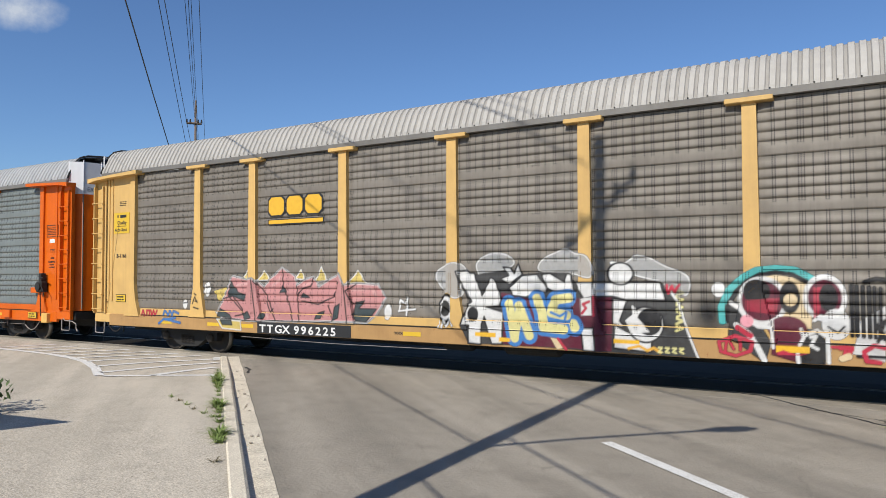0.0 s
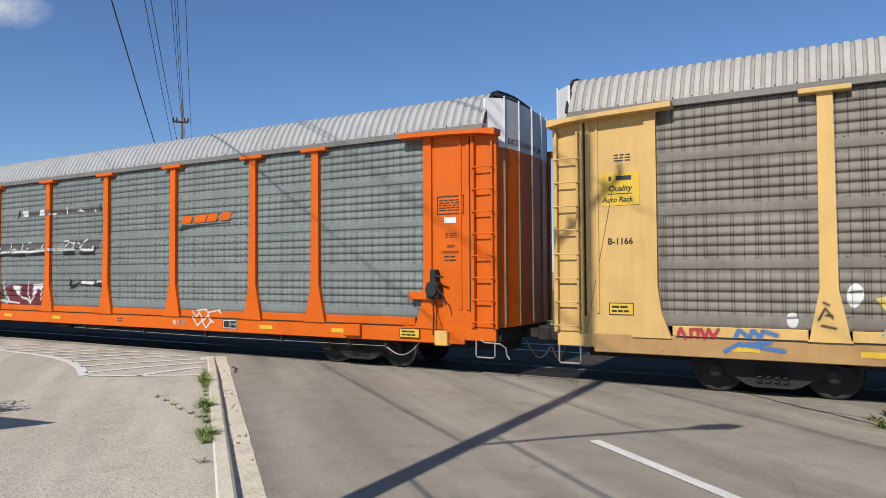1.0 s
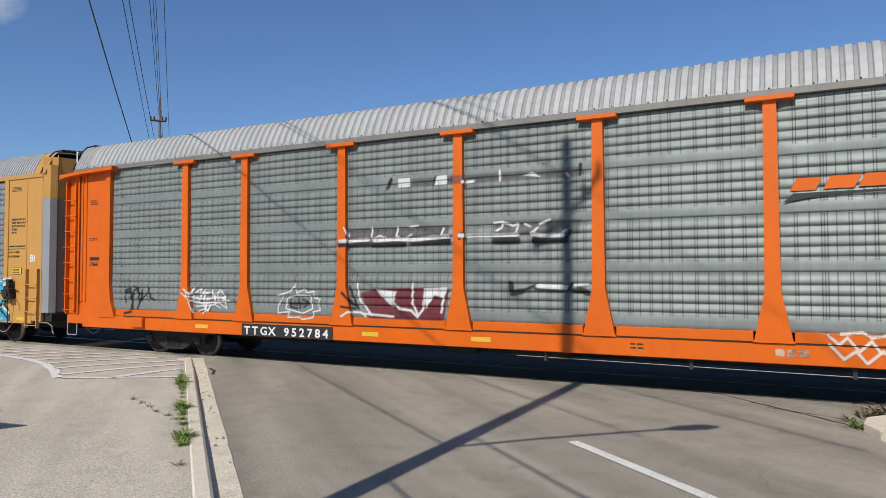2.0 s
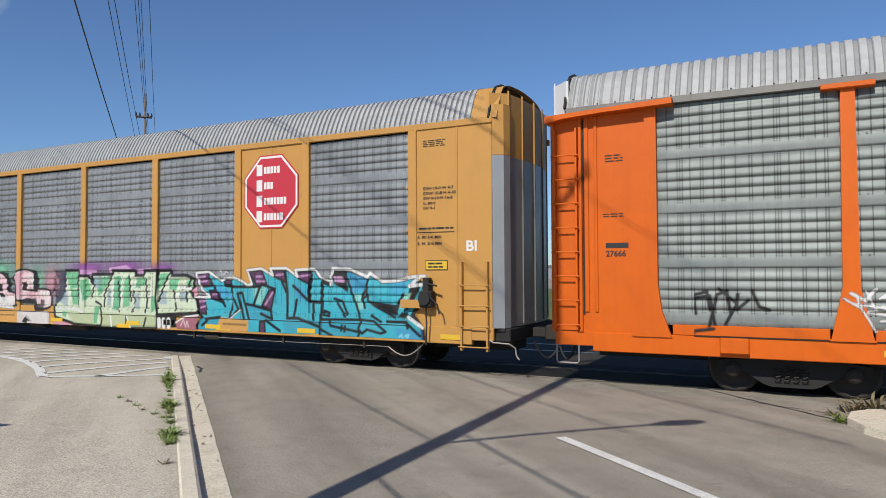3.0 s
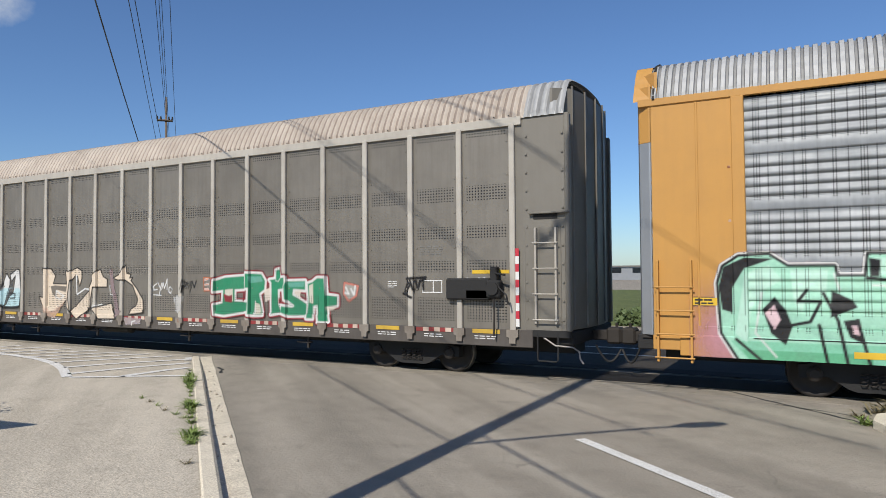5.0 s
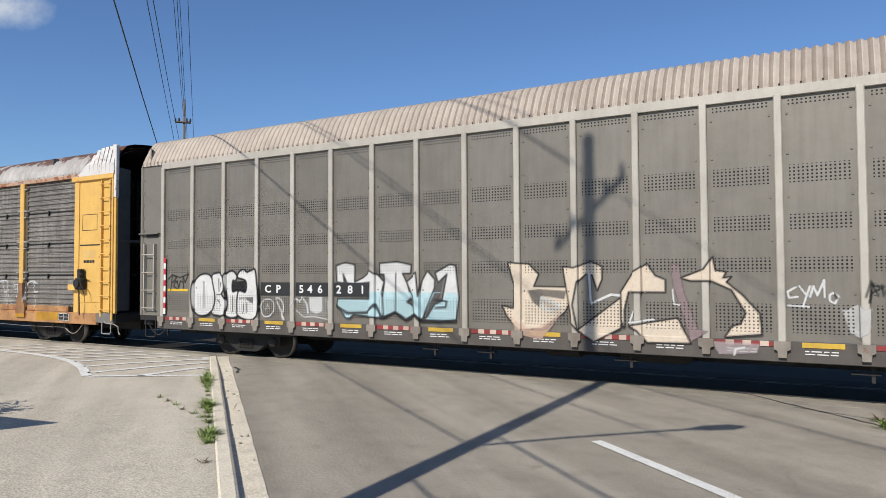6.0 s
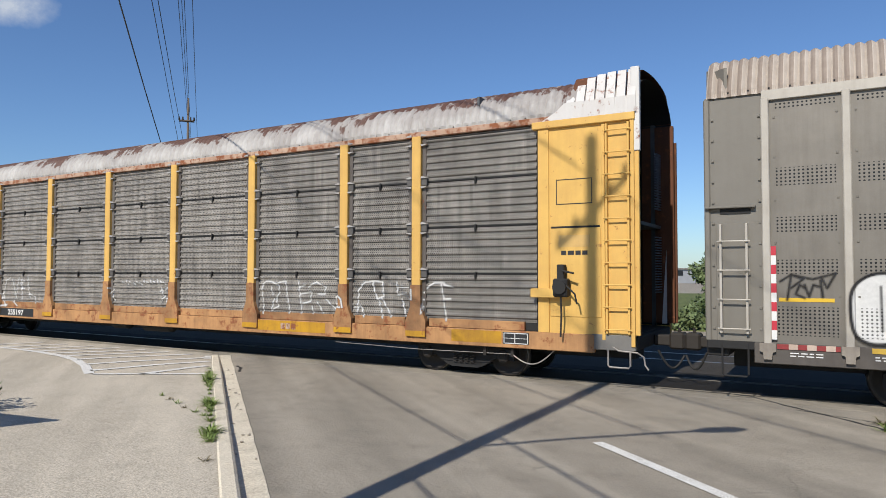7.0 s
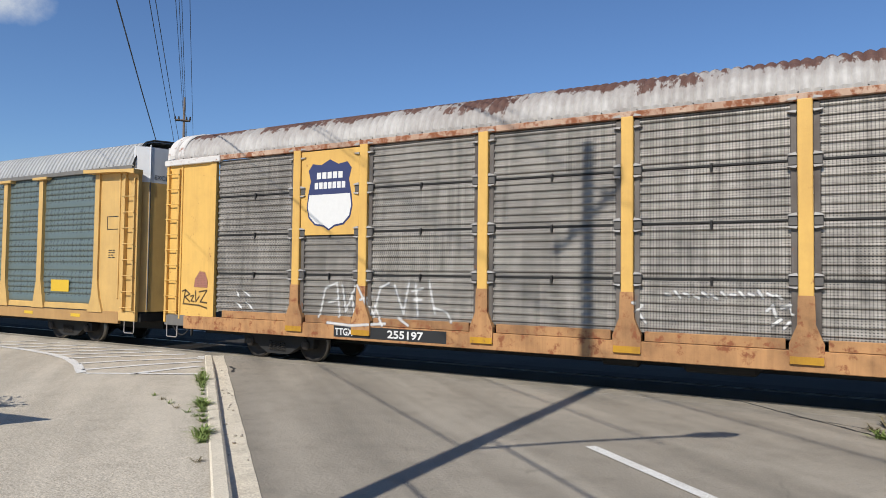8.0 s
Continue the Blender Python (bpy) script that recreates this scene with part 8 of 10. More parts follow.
    m.fill(cyan, (22.95, 1.88), (23.19, 1.81), (23.24, 2.15), (23.66, 2.12), (24.14, 1.97), (24.18, 2.05), (24.51, 1.88), (24.87, 1.90), (25.28, 1.98), (25.45, 1.85), (25.53, 1.82), (25.44, 1.50), (25.26, 1.20), (25.49, 0.92), (25.51, 0.63), (25.25, 0.51), (25.20, 0.64), (24.55, 0.64), (22.93, 0.61), rim=INK, width=0.09)
    m.fill(INK, (23.24, 2.13), (23.56, 2.10), (23.65, 1.64), (23.26, 1.84))
    m.fill(INK, (24.19, 1.47), (24.92, 1.39), (24.86, 1.19), (24.56, 1.24))
    m.fill(INK, (24.98, 1.26), (25.21, 1.20), (25.12, 1.13), (24.89, 1.15))
    m.fill(INK, (25.22, 1.82), (25.45, 1.82), (25.24, 1.36), (25.01, 1.26))
    m.fill(lav, (23.26, 2.00), (23.51, 1.99), (23.54, 1.86), (23.27, 1.88))
    m.fill(blue, (23.59, 2.09), (24.11, 1.95), (24.07, 1.71), (23.72, 1.64), alpha=0.45)
    m.fill(blue, (24.69, 1.85), (25.16, 1.90), (24.98, 1.65), (24.75, 1.62), alpha=0.35)
    m.fill(cyand, (22.94, 1.02), (23.96, 1.02), (23.89, 0.64), (22.93, 0.63), alpha=0.5)
    m.fill(blue, (24.85, 0.92), (25.49, 0.88), (25.51, 0.56), (24.91, 0.68), alpha=0.45)
    m.fill(mintp, (23.78, 1.64), (23.97, 1.61), (24.03, 1.30), (23.90, 1.26), alpha=0.5)
    m.fill(mintp, (25.01, 1.62), (25.24, 1.66), (25.09, 1.32), (24.92, 1.32), alpha=0.6)
    m.line(INK, 0.06, (23.56, 2.07), (23.75, 1.60), (23.96, 1.12))
    m.line(INK, 0.06, (24.14, 1.98), (24.10, 1.71), (24.16, 1.47), (24.31, 1.37), (24.83, 1.14))
    m.line(INK, 0.06, (24.00, 1.57), (24.10, 1.71))
    m.line(INK, 0.06, (24.00, 1.57), (24.06, 1.33))
    m.line(INK, 0.06, (24.00, 1.50), (24.12, 1.59))
    m.line(INK, 0.06, (23.28, 1.51), (23.48, 1.46), (23.63, 1.17))
    m.line(INK, 0.06, (23.35, 1.42), (23.58, 1.13))
    m.line(INK, 0.06, (22.94, 1.05), (24.00, 1.07), (24.31, 1.05), (24.61, 0.84), (24.49, 0.80), (24.15, 0.87), (24.02, 0.78), (23.93, 0.88), (23.99, 1.02))
    m.line(INK, 0.06, (23.17, 1.03), (23.21, 0.92), (23.96, 0.81), (23.91, 0.66))
    m.line(INK, 0.06, (23.51, 0.93), (23.49, 0.83))
    m.line(INK, 0.06, (23.59, 0.92), (23.57, 0.81))
    m.line(INK, 0.06, (24.74, 1.32), (24.86, 1.22))
    m.line(INK, 0.06, (24.25, 1.17), (24.49, 1.04))
    m.line(INK, 0.06, (24.64, 1.05), (25.09, 1.05), (25.43, 0.78))
    m.line(INK, 0.06, (25.01, 1.62), (24.86, 1.38))
    m.line(INK, 0.06, (25.09, 1.06), (25.14, 0.93))
    m.line(INK, 0.06, (22.93, 0.84), (23.24, 0.71), (23.22, 0.64))
    m.line(INK, 0.06, (23.01, 1.24), (23.14, 1.20), (23.16, 1.13), (23.01, 1.15), (23.01, 1.24))
    m.line(INK, 0.06, (24.15, 0.64), (24.27, 0.68), (24.39, 0.63))
    m.line(CHALK, 0.07, (23.19, 1.81), (23.18, 1.99), (23.23, 2.17), (23.68, 2.15), (24.14, 1.98), (24.18, 2.07), (24.51, 1.89), (24.87, 1.91), (25.29, 1.99), (25.54, 2.00))
    m.line(CHALK, 0.07, (25.16, 1.79), (25.67, 1.85), (25.50, 1.69))
    m.line(CHALK, 0.07, (25.15, 1.16), (25.49, 0.95))
    m.line(CHALK, 0.07, (25.22, 1.82), (25.39, 1.95))
    m.line((0.2,0.6,0.7), 0.04, (24.94, 0.74), (25.00, 0.80), (25.02, 0.73))
    m.line((0.2,0.6,0.7), 0.04, (25.08, 0.77), (25.17, 0.80), (25.14, 0.74), (25.08, 0.77))
    m.finish(car, (1.72, 4.35, 6.4, 9.1, 12.02, 14.9, 17.7, 20.5, 22.5, 25.25), "plates", "large turquoise spray-painted letters with white rims")


def spray_fourth(car):
    ice = (0.45, 0.68, 0.72)
    cream = (0.74, 0.62, 0.48)
    coral = (0.66, 0.45, 0.34)
    green = (0.03, 0.26, 0.13)
    teal = (0.3, 0.6, 0.58)
    mauve = (0.3, 0.22, 0.22)
    m = Mural(1.0, 10.6, 0.98, 2.5)
    m.mist(CHALK, 6.2, 1.3, 0.5, 0.3, 0.5)
    for shape in (((2.11, 1.56), (2.15, 1.88), (2.35, 2.07), (2.61, 2.11), (2.78, 2.02), (2.88, 1.75), (2.9, 1.4), (2.8, 1.16), (2.63, 1.06), (2.35, 1.05), (2.16, 1.2)),
                  ((2.8, 2.02), (2.91, 2.12), (3.13, 2.13), (3.28, 1.98), (3.29, 1.71), (3.23, 1.6), (3.37, 1.43), (3.39, 1.24), (3.3, 1.08), (3.05, 1.06), (2.83, 1.13), (2.92, 1.49)),
                  ((3.27, 1.98), (3.35, 2.13), (3.54, 2.18), (3.68, 2.06), (3.64, 1.93), (3.54, 1.93), (3.54, 1.67), (3.73, 1.66), (3.75, 1.08), (3.34, 1.06), (3.37, 1.41)),
                  ((3.71, 2.02), (3.78, 2.17), (3.92, 2.21), (4.03, 2.15), (4.1, 2.17), (4.28, 2.21), (4.4, 2.1), (4.42, 1.08), (3.75, 1.08), (3.73, 1.66), (3.98, 1.66), (3.99, 1.93))):
        m.fill(CHALK, *rounded(shape), rim=INK, width=0.05)
    m.fill(INK, (3.54, 1.91), (3.99, 1.94), (3.98, 1.67), (3.53, 1.66), alpha=0.85)
    m.fill(INK, (3.77, 1.48), (3.98, 1.5), (4.14, 1.41), (4.25, 1.37), (4.26, 1.54), (3.77, 1.51), alpha=0.8)
    for stroke in (((2.51, 1.91), (2.52, 1.24)), ((3.05, 1.98), (3.06, 1.67)), ((3.2, 1.89), (3.15, 1.67)), ((2.98, 1.58), (3.23, 1.6)), ((3.01, 1.45), (3.2, 1.32)), ((3.54, 1.54), (3.55, 1.16)), ((3.92, 1.36), (3.92, 1.14)), ((4.02, 1.38), (4.04, 1.16))):
        m.line(INK, 0.035, *stroke, alpha=0.9)
    # white scribbles round the number boards
    m.line(CHALK, 0.04, *rounded(((4.5, 1.31), (4.63, 1.48), (4.85, 1.47), (4.93, 1.32), (4.85, 1.12), (4.63, 1.09))), alpha=0.8)
    m.line(CHALK, 0.035, (4.59, 1.31), (4.67, 1.23), (4.72, 1.38), (4.78, 1.27), alpha=0.7)
    m.line(CHALK, 0.05, *rounded(((5.0, 1.5), (5.15, 1.49), (5.23, 1.33), (5.2, 1.12), (5.26, 1.05))), alpha=0.8)
    m.line(CHALK, 0.05, (5.5, 1.35), (5.62, 1.52), (5.74, 1.45), (5.8, 1.56), (5.95, 1.4), (5.98, 1.2), alpha=0.8)
    m.fill(CHALK, (6.01, 1.56), (6.41, 1.57), (6.41, 1.25), (6.25, 1.18), (6.05, 1.26), alpha=0.92)
    m.line(CHALK, 0.03, (5.62, 1.25), (5.9, 1.1), (6.2, 1.12), (6.6, 1.06), alpha=0.7)
    m.line(CHALK, 0.04, (6.5, 1.52), (6.62, 1.4), (6.58, 1.2), alpha=0.6)
    # pale blue piece
    pieces = (((6.81, 2.28), (7.07, 2.35), (7.34, 2.29), (7.33, 1.91), (7.57, 2.01), (7.77, 2.16), (7.97, 2.06), (8.12, 1.92), (8.05, 1.67), (8.11, 1.49), (8.11, 1.25), (8.06, 1.14), (7.9, 1.15), (7.29, 1.19), (7.23, 1.11), (7.12, 1.1), (6.83, 1.38), (6.87, 1.54), (7.77, 1.54), (7.78, 1.91), (7.32, 1.87), (7.12, 1.89), (7.01, 2.1), (7.04, 1.89), (6.84, 1.91)),
              ((8.01, 2.32), (8.46, 2.35), (8.82, 2.28), (8.8, 2.1), (8.6, 2.1), (8.71, 1.9), (8.82, 1.58), (8.71, 1.49), (8.86, 1.42), (8.89, 1.23), (8.7, 1.13), (8.41, 1.28), (8.11, 1.16), (8.08, 1.56), (8.14, 1.92), (8.12, 2.08), (8.01, 2.08)),
              ((8.71, 1.92), (8.97, 2.12), (9.02, 1.62), (9.09, 1.94), (9.22, 2.15), (9.4, 1.97), (9.39, 1.8), (9.09, 1.13), (8.92, 1.26), (8.9, 1.51)),
              ((9.41, 2.11), (9.76, 2.28), (9.89, 2.25), (9.97, 1.6), (9.9, 1.15), (9.56, 1.11), (9.17, 1.13), (9.39, 1.45), (9.57, 1.53), (9.69, 2.08), (9.48, 1.91)))
    m.fill((0.1, 0.1, 0.1), (8.55, 1.75), (8.7, 1.5), (8.84, 1.5), (8.75, 1.8), alpha=0.7)
    m.fill((0.12, 0.12, 0.12), (9.17, 1.15), (9.42, 1.86), (9.6, 2.0), (9.5, 1.5), (9.6, 1.12), alpha=0.75)
    for shape in pieces:
        m.fill(CHALK, *shape)
        low = [(x, min(z, 1.7)) for x, z in shape]
        m.fill(ice, *low, alpha=0.85)
        m.line(INK, 0.04, *shape, shape[0], alpha=0.85)
    m.line(INK, 0.07, (6.84, 1.36), (7.12, 1.22), (7.66, 1.24), (7.9, 1.42), (8.06, 1.14), alpha=0.9)
    m.line(INK, 0.07, (8.11, 1.14), (8.41, 1.26), (8.7, 1.11), (8.92, 1.24), (9.09, 1.1), (9.9, 1.12), alpha=0.85)
    m.line(INK, 0.04, (8.43, 2.1), (8.42, 1.32), alpha=0.8)
    m.line(INK, 0.05, (9.4, 1.55), (9.68, 1.52), (9.66, 1.4), (9.42, 1.38), alpha=0.85)
    # thin black tag
    for stroke in (((1.24, 1.69), (1.3, 2.09), (1.47, 2.02), (1.3, 1.88)), ((1.49, 1.72), (1.36, 1.78), (1.42, 1.93), (1.49, 1.88)), ((1.49, 1.93), (1.55, 1.74), (1.61, 1.93), (1.7, 1.9)), ((1.71, 2.0), (1.74, 1.74)), ((1.72, 2.05), (1.8, 1.88), (1.92, 2.11)), ((1.14, 1.98), (1.3, 2.09), (1.6, 2.02), (1.92, 2.11))):
        m.line(INK, 0.035, *stroke, alpha=0.85)
    m.finish(car, [2.1 + 1.147 * i for i in range(-1, 22)], "flat", "white bubble letters and pale blue spray-painted piece")
    m = Mural(10.2, 17.4, 0.72, 2.6)
    m.fill(cream, (11.06, 2.30), (11.50, 2.27), (11.70, 2.07), (11.60, 1.84), (12.28, 1.83), (12.38, 1.67), (12.22, 1.36), (11.77, 1.04), (11.31, 1.00), (11.04, 1.24), (10.93, 1.46), (11.17, 1.41), (11.20, 1.83), rim=INK, width=0.03)
    m.fill((0.19, 0.165, 0.135), (11.47, 1.76), (11.70, 1.79), (12.25, 1.76), (12.21, 1.60), (11.77, 1.66), (11.74, 1.42), (11.57, 1.54))
    m.line(CHALK, 0.045, (11.75, 1.63), (12.12, 1.48), (11.93, 1.39), (11.74, 1.44), (11.75, 1.63))
    m.fill(coral, (11.04, 1.29), (11.57, 1.01), (12.16, 1.34), (11.77, 0.83), (11.31, 0.91), alpha=0.6)
    m.fill(cream, (12.18, 2.21), (12.41, 2.19), (12.72, 2.30), (12.93, 2.21), (12.93, 1.98), (12.84, 1.77), (12.75, 2.05), (12.63, 2.07), (12.47, 1.93), (12.38, 1.50), (12.47, 1.04), (12.35, 1.17), (12.25, 1.79), rim=INK, width=0.03)
    m.fill(cream, (12.47, 1.04), (13.27, 1.65), (13.27, 1.10), (12.78, 0.84), rim=INK, width=0.03)
    m.line(CHALK, 0.05, (12.69, 2.07), (12.72, 1.53), (13.09, 1.70), (13.30, 1.68))
    m.fill(cream, (13.27, 1.75), (13.50, 2.11), (13.74, 2.25), (13.88, 2.04), (14.05, 1.97), (14.05, 1.75), (13.41, 1.75), (13.33, 1.43), (13.33, 1.11), (13.27, 1.24), rim=INK, width=0.03)
    m.fill(cream, (13.41, 1.15), (14.25, 1.31), (14.36, 1.09), (14.47, 0.89), (13.74, 0.87), (13.56, 1.07), rim=INK, width=0.03)
    m.line(CHALK, 0.04, (13.50, 1.41), (13.41, 1.20), (13.85, 1.28))
    m.fill(mauve, (14.14, 2.24), (14.28, 2.24), (14.36, 1.75), (14.58, 1.14), (14.75, 1.10), (14.47, 0.92), (14.36, 1.27), (14.19, 1.84), alpha=0.9)
    m.line(CHALK, 0.03, (14.17, 1.80), (14.19, 1.55), (14.28, 1.53))
    m.fill(cream, (14.31, 2.00), (14.69, 2.15), (14.83, 2.35), (14.87, 2.13), (15.04, 2.10), (14.99, 2.00), (15.12, 2.02), (15.04, 1.93), (15.28, 1.72), (15.54, 1.42), (15.57, 1.08), (15.01, 1.02), (15.12, 1.20), (15.25, 1.24), (15.33, 1.42), (15.12, 1.80), (14.80, 1.95), (14.47, 1.95), rim=INK, width=0.03)
    m.fill((0.6, 0.5, 0.5), (14.80, 0.95), (15.54, 0.93), (15.49, 0.78), (14.91, 0.73), alpha=0.5)
    m.line(CHALK, 0.03, (15.15, 0.73), (15.17, 0.83), (15.30, 0.86))
    m.line(CHALK, 0.035, (16.07, 1.85), (15.95, 1.78), (15.97, 1.68), (16.10, 1.70))
    m.line(CHALK, 0.035, (16.12, 1.87), (16.22, 1.72), (16.27, 1.87), (16.17, 1.56))
    m.line(CHALK, 0.035, (16.27, 1.70), (16.32, 1.87), (16.37, 1.72), (16.47, 1.97), (16.47, 1.70))
    m.line(CHALK, 0.035, (16.54, 1.73), (16.59, 1.77), (16.66, 1.71), (16.61, 1.60), (16.54, 1.64), (16.54, 1.73))
    m.line(CHALK, 0.035, (15.95, 1.56), (16.25, 1.54))
    m.fill(CHALK, (16.68, 1.56), (16.75, 1.50), (16.85, 1.56), (16.92, 1.59), (17.01, 1.51), (17.11, 1.55), (17.06, 1.16), (16.92, 1.08), (16.80, 1.16), alpha=0.6)
    m.line(INK, 0.03, (17.02, 1.71), (17.09, 1.95), (17.18, 1.73), alpha=0.6)
    m.line(INK, 0.03, (17.23, 1.89), (17.25, 1.73), alpha=0.6)
    m.line(INK, 0.03, (17.29, 1.77), (17.32, 1.91), (17.36, 1.75), (17.48, 1.77), alpha=0.6)
    m.finish(car, [2.1 + 1.147 * i for i in range(-1, 22)], "flat", "cream spray-painted letters with dark outlines")
    m = Mural(16.6, 26.6, 0.72, 2.45)
    m.line(CHALK, 0.06, (17.86, 1.95), (17.95, 1.97))
    m.line(CHALK, 0.06, (17.86, 1.83), (17.97, 1.84))
    m.line(CHALK, 0.06, (17.85, 1.72), (17.97, 1.72))
    m.line(CHALK, 0.06, (18.05, 1.95), (18.15, 1.75))
    m.line(CHALK, 0.06, (18.20, 1.95), (18.22, 1.74))
    m.line(CHALK, 0.06, (18.29, 1.92), (18.38, 1.75))
    m.line((0.6, 0.2, 0.1), 0.03, (17.86, 1.95), (17.95, 1.97))
    m.line((0.6, 0.2, 0.1), 0.03, (17.86, 1.83), (17.97, 1.84))
    m.line((0.6, 0.2, 0.1), 0.03, (17.85, 1.72), (17.97, 1.72))
    m.line((0.6, 0.2, 0.1), 0.03, (18.05, 1.95), (18.15, 1.75))
    m.line((0.6, 0.2, 0.1), 0.03, (18.20, 1.95), (18.22, 1.74))
    m.line((0.6, 0.2, 0.1), 0.03, (17.80, 2.01), (18.38, 1.98), (18.41, 1.70), (17.82, 1.67), (17.80, 2.01))
    letters = (((18.20, 1.93), (18.54, 2.01), (19.24, 2.05), (19.25, 1.73), (18.87, 1.71), (18.87, 1.43), (19.35, 1.42), (19.33, 1.20), (18.53, 1.08), (18.22, 1.11), (18.20, 1.33), (18.45, 1.38), (18.47, 1.69), (18.18, 1.66)),
               ((19.26, 2.11), (19.73, 2.09), (19.85, 1.93), (19.83, 1.72), (19.67, 1.62), (19.78, 1.12), (19.56, 1.11), (19.54, 1.44), (19.50, 1.11), (19.33, 1.12), (19.36, 1.75), (19.25, 1.75)),
               ((19.97, 1.95), (20.48, 2.01), (20.50, 1.74), (20.25, 1.72), (20.26, 1.38), (20.36, 1.19), (20.04, 1.14), (20.03, 1.88)),
               ((20.18, 2.18), (20.31, 2.20), (20.35, 2.03), (20.25, 1.91), (20.17, 1.93)),
               ((20.52, 1.92), (21.06, 1.93), (21.06, 1.71), (20.71, 1.73), (20.69, 1.60), (20.89, 1.51), (21.11, 1.40), (21.09, 1.14), (20.58, 1.12), (20.36, 1.19), (20.40, 1.35), (20.66, 1.31), (20.74, 1.35), (20.48, 1.50), (20.46, 1.80)),
               ((21.12, 1.86), (21.26, 1.90), (21.39, 1.99), (21.65, 1.99), (21.68, 1.61), (21.97, 1.58), (21.97, 1.38), (21.68, 1.34), (21.74, 1.02), (21.44, 1.01), (21.40, 1.37), (21.29, 1.35), (21.29, 1.07), (21.10, 1.07), (21.15, 1.51)))
    for colour, width in (((0.28, 0.02, 0.03), 0.17), (CHALK, 0.1)):
        for shape in letters:
            m.line(colour, width, *shape, shape[0])
    for shape in letters:
        m.fill(green, *shape)
        m.line(CHALK, 0.025, *shape, shape[0], alpha=0.6)
    m.fill((0.74, 0.66, 0.55), (19.81, 1.70), (20.01, 1.77), (20.01, 1.49), (19.85, 1.41), alpha=0.9)
    m.fill((0.74, 0.66, 0.55), (20.74, 1.69), (20.93, 1.71), (20.91, 1.54), (20.76, 1.62), alpha=0.9)
    m.fill((0.74, 0.66, 0.55), (21.17, 1.82), (21.28, 1.86), (21.29, 1.40), (21.18, 1.44), alpha=0.9)
    m.fill((0.74, 0.66, 0.55), (21.68, 1.34), (21.95, 1.36), (21.85, 1.26), (21.69, 1.27), alpha=0.9)
    m.fill((0.74, 0.66, 0.55), (19.54, 1.40), (19.68, 1.37), (19.74, 1.14), (19.56, 1.13), alpha=0.9)
    m.fill((0.74, 0.66, 0.55), (18.54, 1.71), (18.80, 1.73), (18.81, 1.43), (18.54, 1.46), alpha=0.9)
    m.fill((0.28, 0.02, 0.03), (19.15, 1.63), (19.24, 1.65), (19.24, 1.44), (19.12, 1.43))
    m.fill((0.28, 0.02, 0.03), (20.26, 1.53), (20.38, 1.46), (20.36, 1.40), (20.26, 1.40))
    m.fill((0.28, 0.02, 0.03), (18.49, 1.61), (18.67, 1.55), (18.78, 1.59), (18.78, 1.39), (18.54, 1.42))
    m.fill(teal, (20.52, 1.88), (21.04, 1.90), (21.02, 1.79), (20.59, 1.78), alpha=0.35)
    m.fill(teal, (19.34, 2.03), (19.71, 2.03), (19.77, 1.91), (19.40, 1.87), alpha=0.35)
    m.fill((0.36, 0.34, 0.3), (22.16, 1.88), (22.36, 1.85), (22.53, 1.81), (22.48, 1.60), (22.28, 1.47), (22.14, 1.64), rim=(0.55, 0.2, 0.15), width=0.05)
    m.line(CHALK, 0.04, (22.20, 1.78), (22.28, 1.64), (22.18, 1.66))
    m.line(CHALK, 0.04, (22.34, 1.75), (22.40, 1.64))
    m.line(CHALK, 0.04, (22.45, 1.81), (22.42, 1.62))
    m.line(INK, 0.045, (23.73, 1.70), (23.81, 1.93), (23.89, 1.84), (23.77, 1.66))
    m.line(INK, 0.045, (23.89, 1.94), (23.96, 1.75))
    m.line(INK, 0.045, (23.99, 1.93), (24.04, 1.75), (24.10, 1.94))
    m.line(INK, 0.045, (24.12, 1.93), (24.23, 1.97))
    m.line(INK, 0.045, (24.16, 1.94), (24.17, 1.75))
    m.line(INK, 0.045, (23.69, 1.66), (23.92, 1.58))
    m.line(INK, 0.045, (23.77, 1.97), (24.23, 2.00))
    m.line(CHALK, 0.04, (16.01, 1.80), (16.16, 1.62), (16.26, 1.92))
    m.line(CHALK, 0.04, (16.34, 1.74), (16.43, 1.59), (16.51, 1.92), (16.64, 1.68))
    m.line(INK, 0.03, (17.11, 1.92), (17.07, 1.63))
    m.line(INK, 0.03, (17.11, 1.89), (17.25, 1.86), (17.11, 1.78))
    m.line(INK, 0.03, (17.31, 1.63), (17.38, 1.92), (17.47, 1.75), (17.54, 1.92))
    m.line(CHALK, 0.05, (25.01, 1.87), (25.18, 1.85), (25.08, 1.78))
    m.line(CHALK, 0.05, (25.19, 1.97), (25.16, 1.77))
    m.line(CHALK, 0.05, (25.27, 1.93), (25.42, 1.93))
    m.line(CHALK, 0.05, (25.26, 1.87), (25.39, 1.87), (25.26, 1.78), (25.42, 1.78))
    m.line(CHALK, 0.05, (25.45, 1.97), (25.49, 1.78))
    m.line(CHALK, 0.05, (25.42, 1.93), (25.57, 1.97))
    m.line(CHALK, 0.05, (25.57, 1.97), (25.55, 1.78))
    m.line(CHALK, 0.05, (25.57, 1.93), (25.69, 1.90), (25.59, 1.85), (25.72, 1.79))
    m.line(CHALK, 0.05, (25.04, 1.64), (25.17, 1.62))
    m.line(CHALK, 0.05, (25.23, 1.62), (25.41, 1.64))
    m.finish(car, [2.1 + 1.147 * i for i in range(-1, 22)], "flat", "green spray-painted letters with white and red rims")


